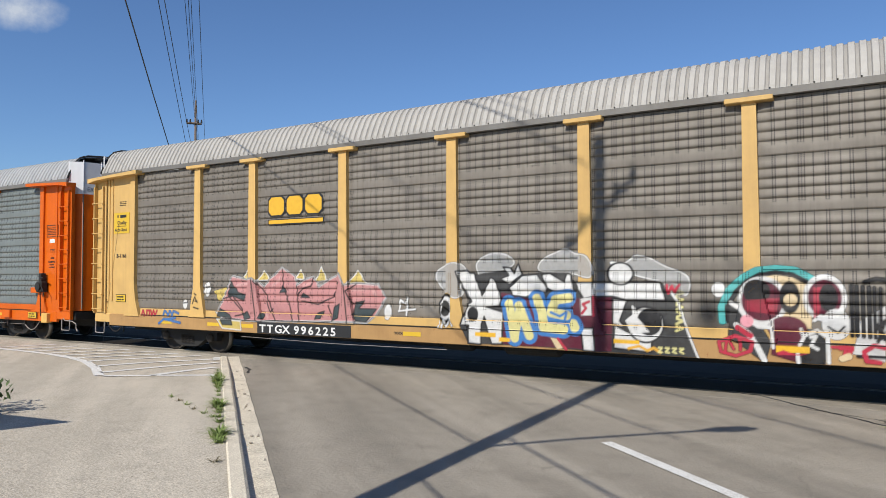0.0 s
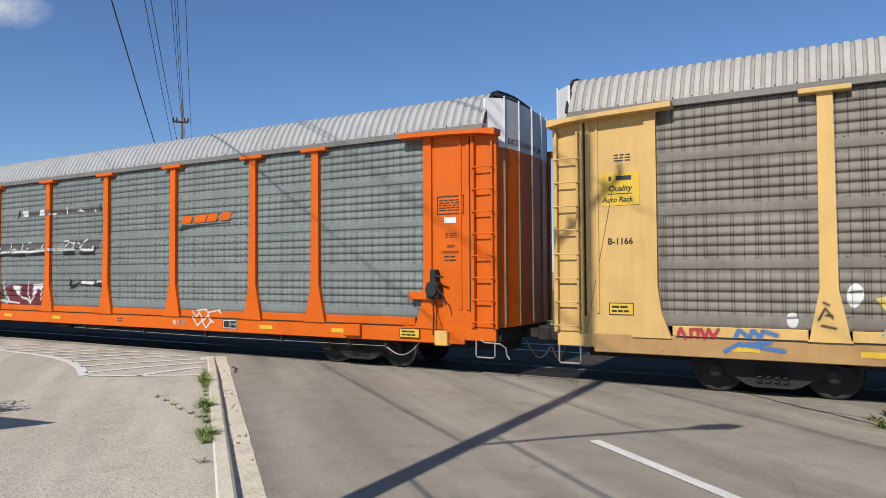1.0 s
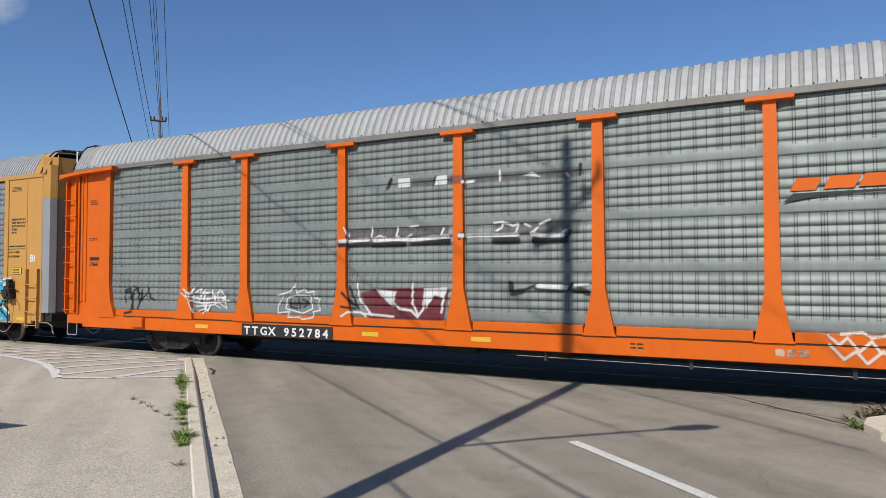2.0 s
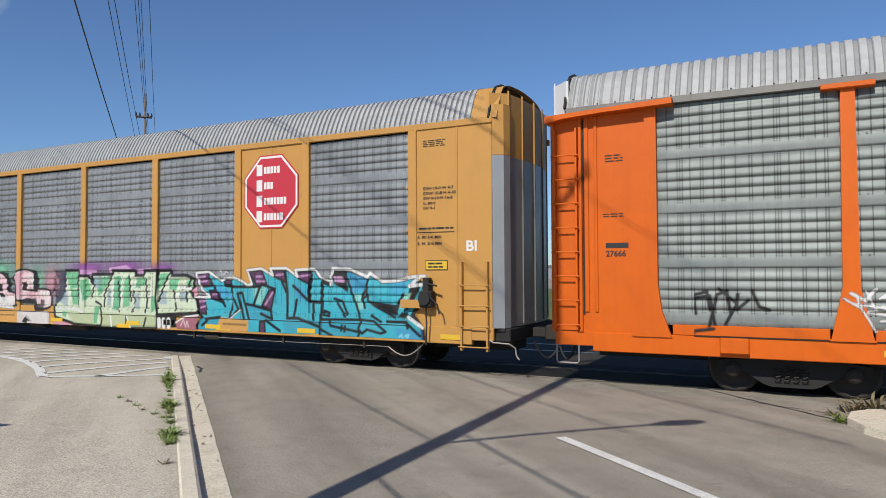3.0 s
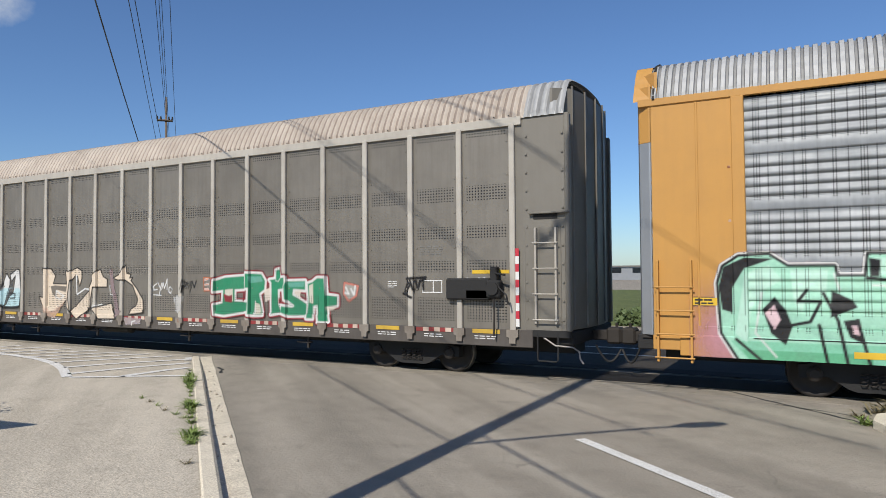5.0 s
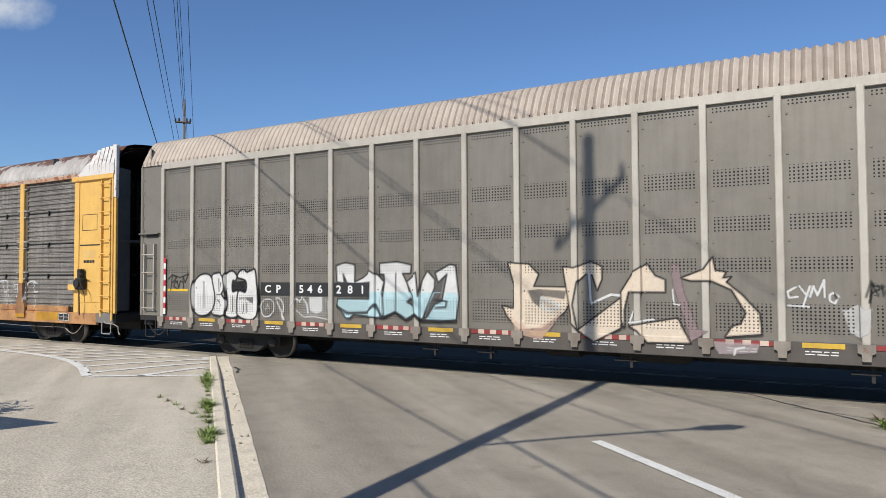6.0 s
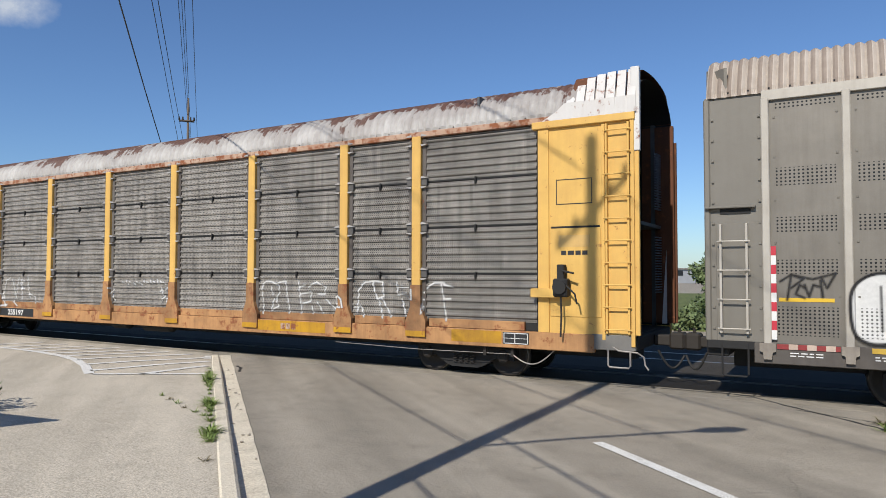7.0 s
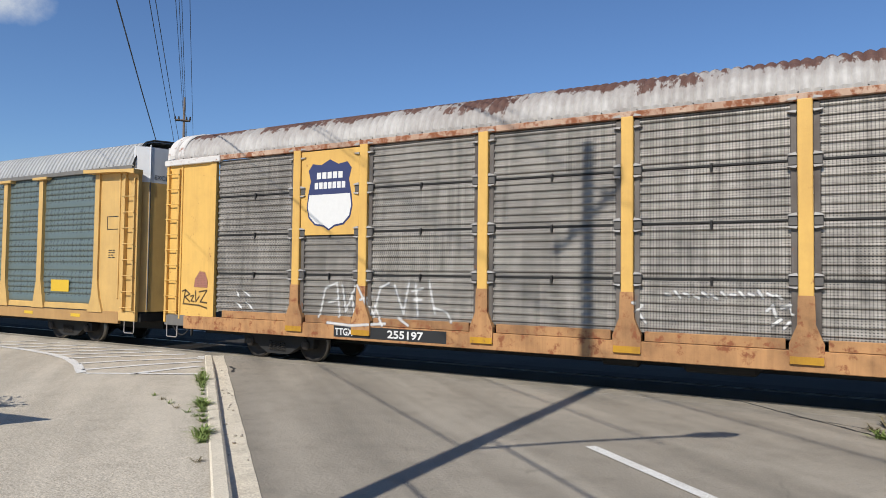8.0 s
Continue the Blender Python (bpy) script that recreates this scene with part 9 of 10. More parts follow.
def spray_fifth(car):
    ash = (0.8, 0.79, 0.76)
    m = Mural(0.6, 25.3, 0.75, 2.2)
    m.line(ash, 0.045, (18.28, 1.76), (18.40, 1.90), (18.59, 1.90), (18.82, 1.82), (18.86, 1.65), (18.75, 1.48), (18.83, 1.31), (18.60, 1.20), (18.68, 1.48), alpha=0.85)
    m.line(ash, 0.045, (18.28, 1.76), (18.37, 1.13), alpha=0.85)
    m.line(ash, 0.045, (18.82, 1.88), (19.05, 1.91), (19.09, 1.60), (19.20, 1.16), alpha=0.85)
    m.line(ash, 0.045, (18.59, 1.76), (18.64, 1.59), alpha=0.85)
    m.line(ash, 0.045, (19.45, 1.91), (19.49, 1.61), (19.57, 1.17), alpha=0.85)
    m.line(ash, 0.045, (19.45, 1.77), (19.67, 1.83), alpha=0.85)
    m.line(ash, 0.045, (19.49, 1.61), (19.85, 1.67), (19.82, 1.45), (19.60, 1.39), alpha=0.85)
    m.line(ash, 0.045, (19.74, 1.78), (19.99, 1.90), (20.27, 1.78), (20.24, 1.62), (20.03, 1.62), alpha=0.85)
    m.line(ash, 0.045, (20.03, 1.43), (20.21, 1.19), alpha=0.85)
    m.line(ash, 0.045, (19.85, 1.34), (19.93, 1.18), alpha=0.85)
    m.line(ash, 0.045, (20.27, 1.51), (20.55, 1.30), alpha=0.85)
    m.line(ash, 0.045, (21.18, 1.22), (21.21, 1.74), (21.37, 1.90), (21.59, 1.93), (21.63, 1.75), alpha=0.85)
    m.line(ash, 0.045, (21.63, 1.93), (21.85, 1.91), (21.88, 1.60), (21.72, 1.54), (21.63, 1.75), alpha=0.85)
    m.line(ash, 0.045, (21.75, 1.54), (21.88, 1.14), alpha=0.85)
    m.line(ash, 0.045, (21.85, 1.54), (22.10, 1.17), alpha=0.85)
    m.line(ash, 0.045, (21.08, 1.35), (21.28, 1.38), (21.38, 1.15), alpha=0.85)
    m.line(ash, 0.045, (22.22, 1.91), (22.25, 1.65), (22.49, 1.68), alpha=0.85)
    m.line(ash, 0.045, (22.22, 1.80), (22.52, 1.81), alpha=0.85)
    m.line(ash, 0.045, (22.37, 1.55), (22.46, 1.21), alpha=0.85)
    m.line(ash, 0.045, (22.90, 1.27), (22.93, 1.76), (23.16, 1.91), (23.39, 1.91), alpha=0.85)
    m.line(ash, 0.045, (23.33, 1.87), (23.39, 1.57), (23.55, 1.58), alpha=0.85)
    m.line(ash, 0.045, (23.39, 1.87), (23.60, 1.82), alpha=0.85)
    m.line(ash, 0.045, (23.39, 1.48), (23.47, 1.14), alpha=0.85)
    m.line(CHALK, 0.05, (20.58, 1.57), (20.62, 1.36), (20.75, 1.34))
    m.line(CHALK, 0.05, (20.68, 1.60), (20.78, 1.52))
    m.line(CHALK, 0.05, (20.78, 1.52), (20.82, 1.34))
    m.line(CHALK, 0.05, (22.55, 1.66), (22.58, 1.56))
    m.line(CHALK, 0.05, (22.64, 1.76), (22.65, 1.56))
    m.line(ash, 0.06, (5.25, 1.14), (5.40, 1.79), (5.73, 1.92), (5.83, 1.16), alpha=0.8)
    m.line(ash, 0.06, (5.49, 1.47), (5.79, 1.54), alpha=0.8)
    m.line(ash, 0.06, (5.89, 1.86), (5.99, 1.29), (6.29, 1.93), alpha=0.8)
    m.line(ash, 0.06, (6.14, 1.68), (6.23, 1.24), alpha=0.8)
    m.line(ash, 0.06, (6.37, 1.87), (6.77, 1.20), alpha=0.8)
    m.line(ash, 0.06, (6.46, 1.56), (6.69, 1.63), alpha=0.8)
    m.line(ash, 0.06, (6.77, 1.26), (6.91, 1.82), (7.14, 1.94), alpha=0.8)
    m.line(ash, 0.06, (7.29, 1.89), (7.52, 1.29), (7.65, 1.95), alpha=0.8)
    m.line(ash, 0.06, (7.72, 1.77), (8.01, 1.84), alpha=0.8)
    m.line(ash, 0.06, (7.77, 1.60), (7.97, 1.60), alpha=0.8)
    m.line(ash, 0.06, (7.82, 1.90), (7.88, 1.26), alpha=0.8)
    m.line(ash, 0.06, (8.15, 1.96), (8.29, 1.32), alpha=0.8)
    m.line(ash, 0.06, (8.29, 1.43), (8.57, 1.36), (8.70, 1.16), alpha=0.8)
    m.line(ash, 0.06, (5.51, 1.02), (6.15, 0.98), (7.08, 1.06), alpha=0.8)
    m.line(ash, 0.06, (6.77, 1.44), (7.00, 1.02), alpha=0.8)
    m.line(ash, 0.06, (7.37, 1.22), (7.66, 1.05), alpha=0.8)
    m.line(ash, 0.05, (2.59, 1.66), (2.70, 1.53))
    m.line(ash, 0.05, (2.83, 1.67), (3.08, 1.54))
    m.line(ash, 0.05, (2.60, 1.38), (2.80, 1.25))
    m.line(ash, 0.05, (2.95, 1.39), (3.19, 1.22))
    m.line(ash, 0.05, (12.93, 1.84), (13.01, 1.82), alpha=0.9)
    m.line(ash, 0.05, (13.08, 1.89), (13.17, 1.78), alpha=0.9)
    m.line(ash, 0.05, (13.23, 1.85), (13.32, 1.82), alpha=0.9)
    m.line(ash, 0.05, (13.39, 1.82), (13.47, 1.78), alpha=0.9)
    m.line(ash, 0.05, (13.53, 1.87), (13.62, 1.81), alpha=0.9)
    m.line(ash, 0.05, (13.68, 1.83), (13.76, 1.78), alpha=0.9)
    m.line(ash, 0.05, (13.83, 1.89), (13.91, 1.81), alpha=0.9)
    m.line(ash, 0.05, (13.97, 1.85), (14.05, 1.84), alpha=0.9)
    m.line(ash, 0.05, (14.11, 1.90), (14.19, 1.81), alpha=0.9)
    m.line(ash, 0.05, (14.25, 1.87), (14.33, 1.84), alpha=0.9)
    m.line(ash, 0.05, (14.39, 1.92), (14.47, 1.81), alpha=0.9)
    m.line(ash, 0.05, (14.53, 1.88), (14.61, 1.84), alpha=0.9)
    m.line(ash, 0.05, (14.66, 1.85), (14.74, 1.80), alpha=0.9)
    m.line(ash, 0.05, (14.52, 1.60), (14.61, 1.69), (14.65, 1.51))
    m.line(ash, 0.05, (14.73, 1.65), (14.86, 1.70), (14.90, 1.52))
    m.line(ash, 0.05, (14.60, 1.37), (14.73, 1.47))
    m.line(ash, 0.05, (14.77, 1.33), (14.85, 1.43))
    m.line(CHALK, 0.05, (12.38, 1.67), (12.53, 1.63), (12.43, 1.52))
    m.line(CHALK, 0.05, (12.48, 1.47), (12.58, 1.33))
    m.fill((0.42, 0.17, 0.15), (1.13, 1.95), (1.3, 2.15), (1.5, 2.12), (1.63, 1.85), (1.6, 1.72), (1.1, 1.74), alpha=0.75)
    for stroke in (((0.66, 1.62), (0.78, 1.66), (0.72, 1.34)), ((0.78, 1.66), (0.95, 1.55), (0.76, 1.48), (0.95, 1.36)), ((0.98, 1.5), (1.1, 1.52), (1.0, 1.38), (1.12, 1.36)), ((1.16, 1.64), (1.18, 1.36), (1.3, 1.5)), ((1.3, 1.62), (1.58, 1.66), (1.34, 1.36), (1.6, 1.34)), ((0.7, 1.3), (1.3, 1.27), (1.62, 1.2))):
        m.line(INK, 0.03, *stroke)
    m.finish(car, (4.54, 6.46, 9.4, 12.27, 15.09, 17.96, 20.82, 22.75), "rows", "thin white outline tags on the lower sheets")

# ---- ground, road, track ----
RD = Vector((-0.754, 0.657))      # along the road, away from the viewer
RN = Vector((0.657, 0.754))       # across the road, from the near kerb
K0 = Vector((-4.95, 4.73))        # a point on the kerb's road edge


def rp(along, across):
    p = K0 + RD * along + RN * across
    return p.x, p.y


def lot_z(y):
    return 0.07 * min(1.0, max(0.0, (12.7 - y) / 2.6))


tagged(part("ground", Geo().sheet([-3000, -400, -60, 60, 400, 3000], [-3000, -400, -40, 18, 60, 400, 3000], lambda a, b: (a, b, -0.02)), DIRT), "flat dusty ground reaching the horizon", "ground", kind="structure")
tagged(part("road", Geo().slab([rp(-40, 0), rp(-40, 14), rp(70, 14), rp(70, 0)], -0.015, 0.0), ROAD), "grey worn asphalt road crossing the track", "road", kind="structure")


def lot_point(a, b):
    x = K0.x + (b - K0.y) * RD.x / RD.y - 0.27
    return x - a, b, lot_z(b)


tagged(part("pavement", Geo().sheet([0, 0.5, 1, 2, 4, 8, 16, 30, 60], [-40, -20, -10, 0, 4, 8, 10.1, 11, 12, 12.7, 13.0], lot_point), LOT), "pale worn pavement beside the kerb", "pavement", kind="structure")


def kerb_run(name, across0, across1, h, mat, label, a0=-30.0, a1=11.6, step=1.5):
    """A row of cast kerb lengths, each with its own joints."""
    root = thing(name, label, "kerb", kind="structure")
    n = int((a1 - a0) / step)
    rng = random.Random(5)
    for i in range(n):
        s, e = a0 + i * (a1 - a0) / n + 0.006, a0 + (i + 1) * (a1 - a0) / n - 0.006
        up = rng.uniform(-0.006, 0.006)
        vs = []
        for a in (s, e):
            for b, z in ((across0, -0.1), (across0, 1), (across0 + 0.02, 2), (across1 - 0.03, 2), (across1, 1), (across1, -0.1)):
                x, y = rp(a, b)
                top = (h + lot_z(y) if h < 0.05 else lot_z(y) + 0.025) + up
                vs.append((x, y, {1: top - 0.02, 2: top}.get(z, z)))
        part("kerb_stone", Geo().add(vs, [(0, 1, 7, 6), (1, 2, 8, 7), (2, 3, 9, 8), (3, 4, 10, 9), (4, 5, 11, 10), (0, 5, 4, 3, 2, 1), (6, 7, 8, 9, 10, 11)]), mat, root)
    return root


kerb_run("kerb", -0.18, 0.0, 0.12, CONC, "weathered concrete kerb along the road")
gut = thing("gutter", "concrete gutter strip with ragged asphalt edge", "gutter", kind="structure")
rng = random.Random(9)
for i in range(13):
    a0, a1 = -30 + i * 3.2 + 0.005, -30 + (i + 1) * 3.2 - 0.005
    edge = [rp(a0 + (a1 - a0) * k / 8, 0.275 + rng.uniform(-0.008, 0.008)) for k in range(9)]
    part("gutter_slab", Geo().slab([rp(a0, 0.002)] + edge + [rp(a1, 0.002)], -0.01, 0.006 + rng.uniform(0, 0.003)), CONC, gut)


def stripe(name, pts, width, label, z=None):
    """A painted line through ground points."""
    pts = [Vector(p) for p in pts]
    vs, fs = [], []
    for i, p in enumerate(pts):
        d = (pts[min(i + 1, len(pts) - 1)] - pts[max(i - 1, 0)]).normalized()
        s = Vector((-d.y, d.x)) * width / 2
        for q in (p + s, p - s):
            vs.append((q.x, q.y, (lot_z(q.y) if z is None else z) + 0.01))
    fs = [(2 * i, 2 * i + 1, 2 * i + 3, 2 * i + 2) for i in range(len(pts) - 1)]
    return tagged(part(name, Geo().add(vs, fs), PAINT), label, "road marking", kind="structure")


def seg(a, b, n=6):
    return [tuple(Vector(a).lerp(Vector(b), k / n)) for k in range(n + 1)]


stripe("lane_line", seg((-2.64, 8.43), (0.5, 5.78)), 0.15, "white painted lane dash", 0.0)
ARC = [(-24.5, 9.3), (-22.3, 10.0), (-20.5, 10.25), (-18.84, 10.2), (-17.8, 10.15), (-16.5, 9.94), (-15.46, 9.66), (-14.27, 9.14), (-13.11, 8.48)]
stripe("hatch_line", ARC, 0.19, "curved white painted border line")
stripe("hatch_line", seg((-13.0, 8.48), (-11.05, 9.66)), 0.15, "white painted border line")
HATCH = (((-12.18, 8.98), (-12.06, 10.56)), ((-13.5, 8.75), (-12.75, 11.2)), ((-14.5, 9.3), (-13.4, 11.8)), ((-15.5, 9.72), (-14.4, 12.1)), ((-16.35, 10.0), (-15.35, 12.15)),
         ((-17.2, 10.1), (-16.3, 12.15)), ((-18.05, 10.2), (-17.35, 12.1)), ((-18.9, 10.25), (-18.4, 12.0)), ((-19.8, 10.28), (-19.5, 11.95)), ((-20.8, 10.25), (-20.6, 11.9)))
for a, b in HATCH:
    stripe("hatch_line", seg(a, b), 0.2, "white painted hatching stripe")
stripe("kerb_end_paint", seg((-13.75, 12.05), (-13.2, 11.55), 2), 0.16, "white painted kerb end")

TAR = plain("tar seam", (0.035, 0.033, 0.03), 0.8)
track = thing("track", "railway track set in the road crossing", "railway track", kind="structure")
# bed and panels carry the train's shade in their colour
part("crossing_bed", Geo().box(-140, 60, TRACK_Y - 1.35, TRACK_Y + 1.35, -0.2, -0.012), SHADED_BED, track)
for s in (-1, 1):
    y = TRACK_Y + s * 0.7535
    part("rail", Geo().box(-140, 60, y - 0.036, y + 0.036, -0.1, 0.0, 0.008).box(-140, 60, y - 0.07, y + 0.07, -0.15, -0.1), STEEL, track)
part("crossing_panel", Geo().box(-40, 30, TRACK_Y - 0.62, TRACK_Y + 0.62, -0.1, 0.002, 0.01), SHADED_BED, track)
part("crossing_apron", Geo().box(-40, 30, TRACK_Y - 1.36, TRACK_Y - 0.86, -0.1, 0.003), ROAD, track, "grey asphalt laid up to the rail")
# far bed darkened to match the shade behind the train
part("crossing_bed", Geo().box(-140, 60, TRACK_Y + 1.5, TRACK_Y + 7.3, -0.2, 0.003), SHADED_BED_FAR, track, "surface of a second track crossing, darkened as the train's shade")
for s in (-1, 1):
    part("rail", Geo().box(-140, 60, TRACK_Y + 4.3 + s * 0.7535 - 0.036, TRACK_Y + 4.3 + s * 0.7535 + 0.036, -0.1, 0.012, 0.004), STEEL, track)
    part("flangeway", Geo().box(-140, 60, TRACK_Y + 4.3 + s * 0.66 - 0.045, TRACK_Y + 4.3 + s * 0.66 + 0.045, -0.1, 0.006), TAR, track, "dark groove beside the rail")
part("crossing_panel", Geo().box(-40, 30, TRACK_Y + 0.86, TRACK_Y + 1.5, -0.1, 0.004, 0.01), SHADED_BED, track)

# corner kerb island on the other side of the road
isl = [(0.62, 10.75), (0.7, 11.25), (0.95, 11.55), (1.4, 11.75), (6, 11.8), (6, 5.0), (4.0, 7.2), (1.2, 9.75), (0.78, 10.3)]
tagged(part("kerb_island", Geo().slab(isl, -0.05, 0.11), CONC), "rounded concrete corner kerb", "kerb", kind="structure")

# tarred seams in the road


def seam_line(pts, width, seed, label="dark tarred crack in the road"):
    rng = random.Random(seed)
    fine = []
    for a, b in zip(pts, pts[1:]):
        for k in range(14):
            p = Vector(a).lerp(Vector(b), k / 14)
            fine.append((p.x + rng.uniform(-0.02, 0.02), p.y + rng.uniform(-0.02, 0.02)))
    vs = []
    for i, p in enumerate(fine):
        d = (Vector(fine[min(i + 1, len(fine) - 1)]) - Vector(fine[max(i - 1, 0)])).normalized()
        s = Vector((-d.y, d.x)) * width * rng.uniform(0.25, 0.7)
        vs += [(p[0] + s.x, p[1] + s.y, 0.004), (p[0] - s.x, p[1] - s.y, 0.004)]
    fs = [(2 * i, 2 * i + 1, 2 * i + 3, 2 * i + 2) for i in range(len(fine) - 1)]
    return tagged(part("road_seam", Geo().add(vs, fs), TAR), label, "crack", kind="structure")


seam_line([(-2.0, 13.1), (-1.4, 12.92), (0.38, 11.19), (1.6, 9.6)], 0.045, 3)
seam_line([(-0.6, 12.0), (0.5, 11.5), (1.2, 11.0)], 0.025, 4)
seam_line([(-11.1, 10.55), (-11.45, 10.95), (-11.9, 11.25)], 0.06, 5)

# ---- poles and wires ----
def utility_pole(x, y, high, r0, arm_z, arm_len, direction, label):
    root = thing("utility_pole", label, "utility pole", at=(x, y, 0))
    part("pole", Geo().tube([(0, 0, -0.3), (0, 0, high * 0.5), (0, 0, high)], [r0, r0 * 0.85, r0 * 0.7], 14), WOOD, root, "", True)
    d = Vector(direction).normalized()
    a, b = d * arm_len, -d * arm_len
    part("crossarm", Geo().tube([(b.x, b.y - 0.1, arm_z), (a.x, a.y - 0.1, arm_z)], 0.07, 4), WOOD, root)
    for k in (-0.95, -0.5, 0.5, 0.95):
        part("insulator", Geo().tube([(d.x * arm_len * k, d.y * arm_len * k - 0.1, arm_z + 0.05), (d.x * arm_len * k, d.y * arm_len * k - 0.1, arm_z + 0.25)], [0.06, 0.04], 8), GREASE, root)
    return root


near = utility_pole(-3.93, 0.6, 14.4, 0.16, 13.1, 1.0, (0.65, 0.76, 0), "tall wooden utility pole with street lamp arm")
part("lamp_arm", Geo().tube([(0, 0, 5.75), (0.9, 0.75, 5.95), (2.0, 1.7, 6.05), (2.35, 2.0, 6.05)], 0.035, 8), PALE_ROD, near, "steel lamp arm")
part("lamp_head", Geo().tube([(2.2, 1.9, 6.05), (2.35, 2.03, 6.06), (2.65, 2.28, 6.04), (2.8, 2.4, 6.03)], [0.05, 0.11, 0.12, 0.04], 10), PALE_ROD, near, "street lamp head")
far = utility_pole(-34.7, 28.6, 12.9, 0.09, 11.45, 0.45, (0.65, 0.76, 0), "weathered wooden utility pole with crossarm")


def wire(points, r, label):
    return tagged(part("overhead_wire", Geo().tube(points, r, 5), CABLE), label, "wire", "overhead wires")
wire([(-1.90, -1.19, 8.60), (-13.68, 9.35, 8.20), (-18.21, 13.41, 7.65), (-22.74, 17.46, 7.20), (-31.80, 25.57, 6.20)], 0.017, "thick black overhead cable")
wire([(0.60, -2.63, 10.20), (-16.49, 12.28, 9.80), (-23.06, 18.02, 9.45), (-29.63, 23.75, 9.20), (-42.78, 35.22, 8.60)], 0.012, "thin black overhead wire")
wire([(0.65, -2.60, 10.20), (-16.34, 12.37, 9.80), (-22.88, 18.13, 9.45), (-29.41, 23.89, 9.20), (-42.48, 35.41, 8.60)], 0.012, "thin black overhead wire")
wire([(-4.22, 2.46, 12.40), (-20.39, 16.29, 12.00), (-26.61, 21.61, 11.90), (-32.83, 26.93, 11.90), (-45.27, 37.57, 11.80)], 0.012, "thin black overhead wire")
wire([(-5.02, 3.31, 12.60), (-20.70, 16.69, 12.20), (-26.73, 21.83, 12.00), (-32.76, 26.97, 11.90), (-44.82, 37.26, 11.60)], 0.012, "thin black overhead wire")
wire([(-5.41, 3.78, 12.80), (-21.02, 17.07, 12.40), (-27.02, 22.18, 12.15), (-33.02, 27.29, 12.00), (-45.03, 37.51, 11.60)], 0.012, "thin black overhead wire")
wire([(1.88, -2.25, 12.00), (-19.15, 15.89, 11.60), (-27.24, 22.86, 11.25), (-35.33, 29.84, 11.00), (-51.51, 43.79, 10.40)], 0.012, "thin black overhead wire")

wire([(-3.93, 0.60, 5.80), (-9.0, 2.56, 7.45), (-10.3, 3.07, 7.9), (-10.5, 3.15, 7.97), (-14.0, 4.50, 9.15), (-24.0, 8.4, 12.6)], [0.016, 0.016, 0.016, 0.006, 0.006, 0.006], "thick black service cable slung from the pole")
wire([(-3.93, 0.60, 6.35), (-2.08, -0.80, 6.17), (1.0, -3.1, 6.0), (6.0, -6.9, 6.0)], 0.023, "thick black overhead cable")
wire([(-3.93, 0.60, 4.62), (-3.45, 0.33, 4.5), (1.0, -3.0, 4.3), (6.0, -6.9, 4.4)], 0.018, "thick black overhead cable")

# ---- trees and far things beyond the track ----
LEAF = plain("green foliage", (0.105, 0.15, 0.05), 0.7, 0, 3, 0.5)
LEAF_PALE = plain("pale green foliage", (0.15, 0.20, 0.075), 0.7, 0, 3, 0.5)
BARK = plain("grey bark", (0.12, 0.1, 0.08), 0.9)


def foliage(geo, centre, radius, count, size, rng, squash=0.8):
    for _ in range(count):
        d = Vector((rng.gauss(0, 1), rng.gauss(0, 1), rng.gauss(0, 1))).normalized()
        p = Vector(centre) + Vector((d.x, d.y, d.z * squash)) * radius * rng.uniform(0.55, 1.05)
        u = Vector((rng.gauss(0, 1), rng.gauss(0, 1), rng.gauss(0, 1))).normalized()
        w = u.cross(d if abs(u.dot(d)) < 0.95 else Vector((0, 0, 1))).normalized()
        s = size * rng.uniform(0.6, 1.3)
        geo.add([p - u * s, p + w * s * 0.5, p + u * s, p - w * s * 0.5], [(0, 1, 2, 3)])


def tree(x, y, high, spread, seed, mat):
    rng = random.Random(seed)
    root = thing("tree", "leafy green tree beyond the track", "tree", "trees beyond the track", at=(x, y, 0))
    g = Geo().tube([(0, 0, -0.2), (0.05, 0, high * 0.3), (0.1, 0.05, high * 0.7)], [0.2, 0.14, 0.05], 8)
    for k in range(5):
        a = k * 1.3 + rng.random()
        g.tube([(0.05, 0, high * (0.25 + 0.08 * k)), (math.cos(a) * spread * 0.6, math.sin(a) * spread * 0.6, high * (0.45 + 0.1 * k))], [0.08, 0.02], 6)
    part("trunk", g, BARK, root)
    c = Geo()
    for k in range(16):
        a, q = rng.uniform(0, 6.28), rng.uniform(0.1, 0.75)
        foliage(c, (math.cos(a) * spread * q, math.sin(a) * spread * q, high * rng.uniform(0.15, 0.88)), spread * rng.uniform(0.3, 0.5), 260, 0.16, rng)
    part("crown", c, mat, root)
    return root


rng = random.Random(11)
for k in range(9):
    tree(-6.0 + k * 3.1 + rng.uniform(-0.8, 0.8), 42 + rng.uniform(-3, 6), rng.uniform(2.9, 3.7), rng.uniform(1.6, 2.3), 100 + k, LEAF if k % 3 else LEAF_PALE)


def shrub(x, y, r, seed):
    rng = random.Random(seed)
    root = thing("shrub", "rough green shrub beyond the track", "shrub", "shrubs beyond the track", at=(x, y, 0))
    c = Geo()
    for k in range(10):
        foliage(c, (rng.uniform(-r, r), rng.uniform(-r, r) * 0.6, r * rng.uniform(0.1, 0.9)), r * 0.5, 90, 0.11, rng)
    part("leaves", c, LEAF_PALE if seed % 2 else LEAF, root)


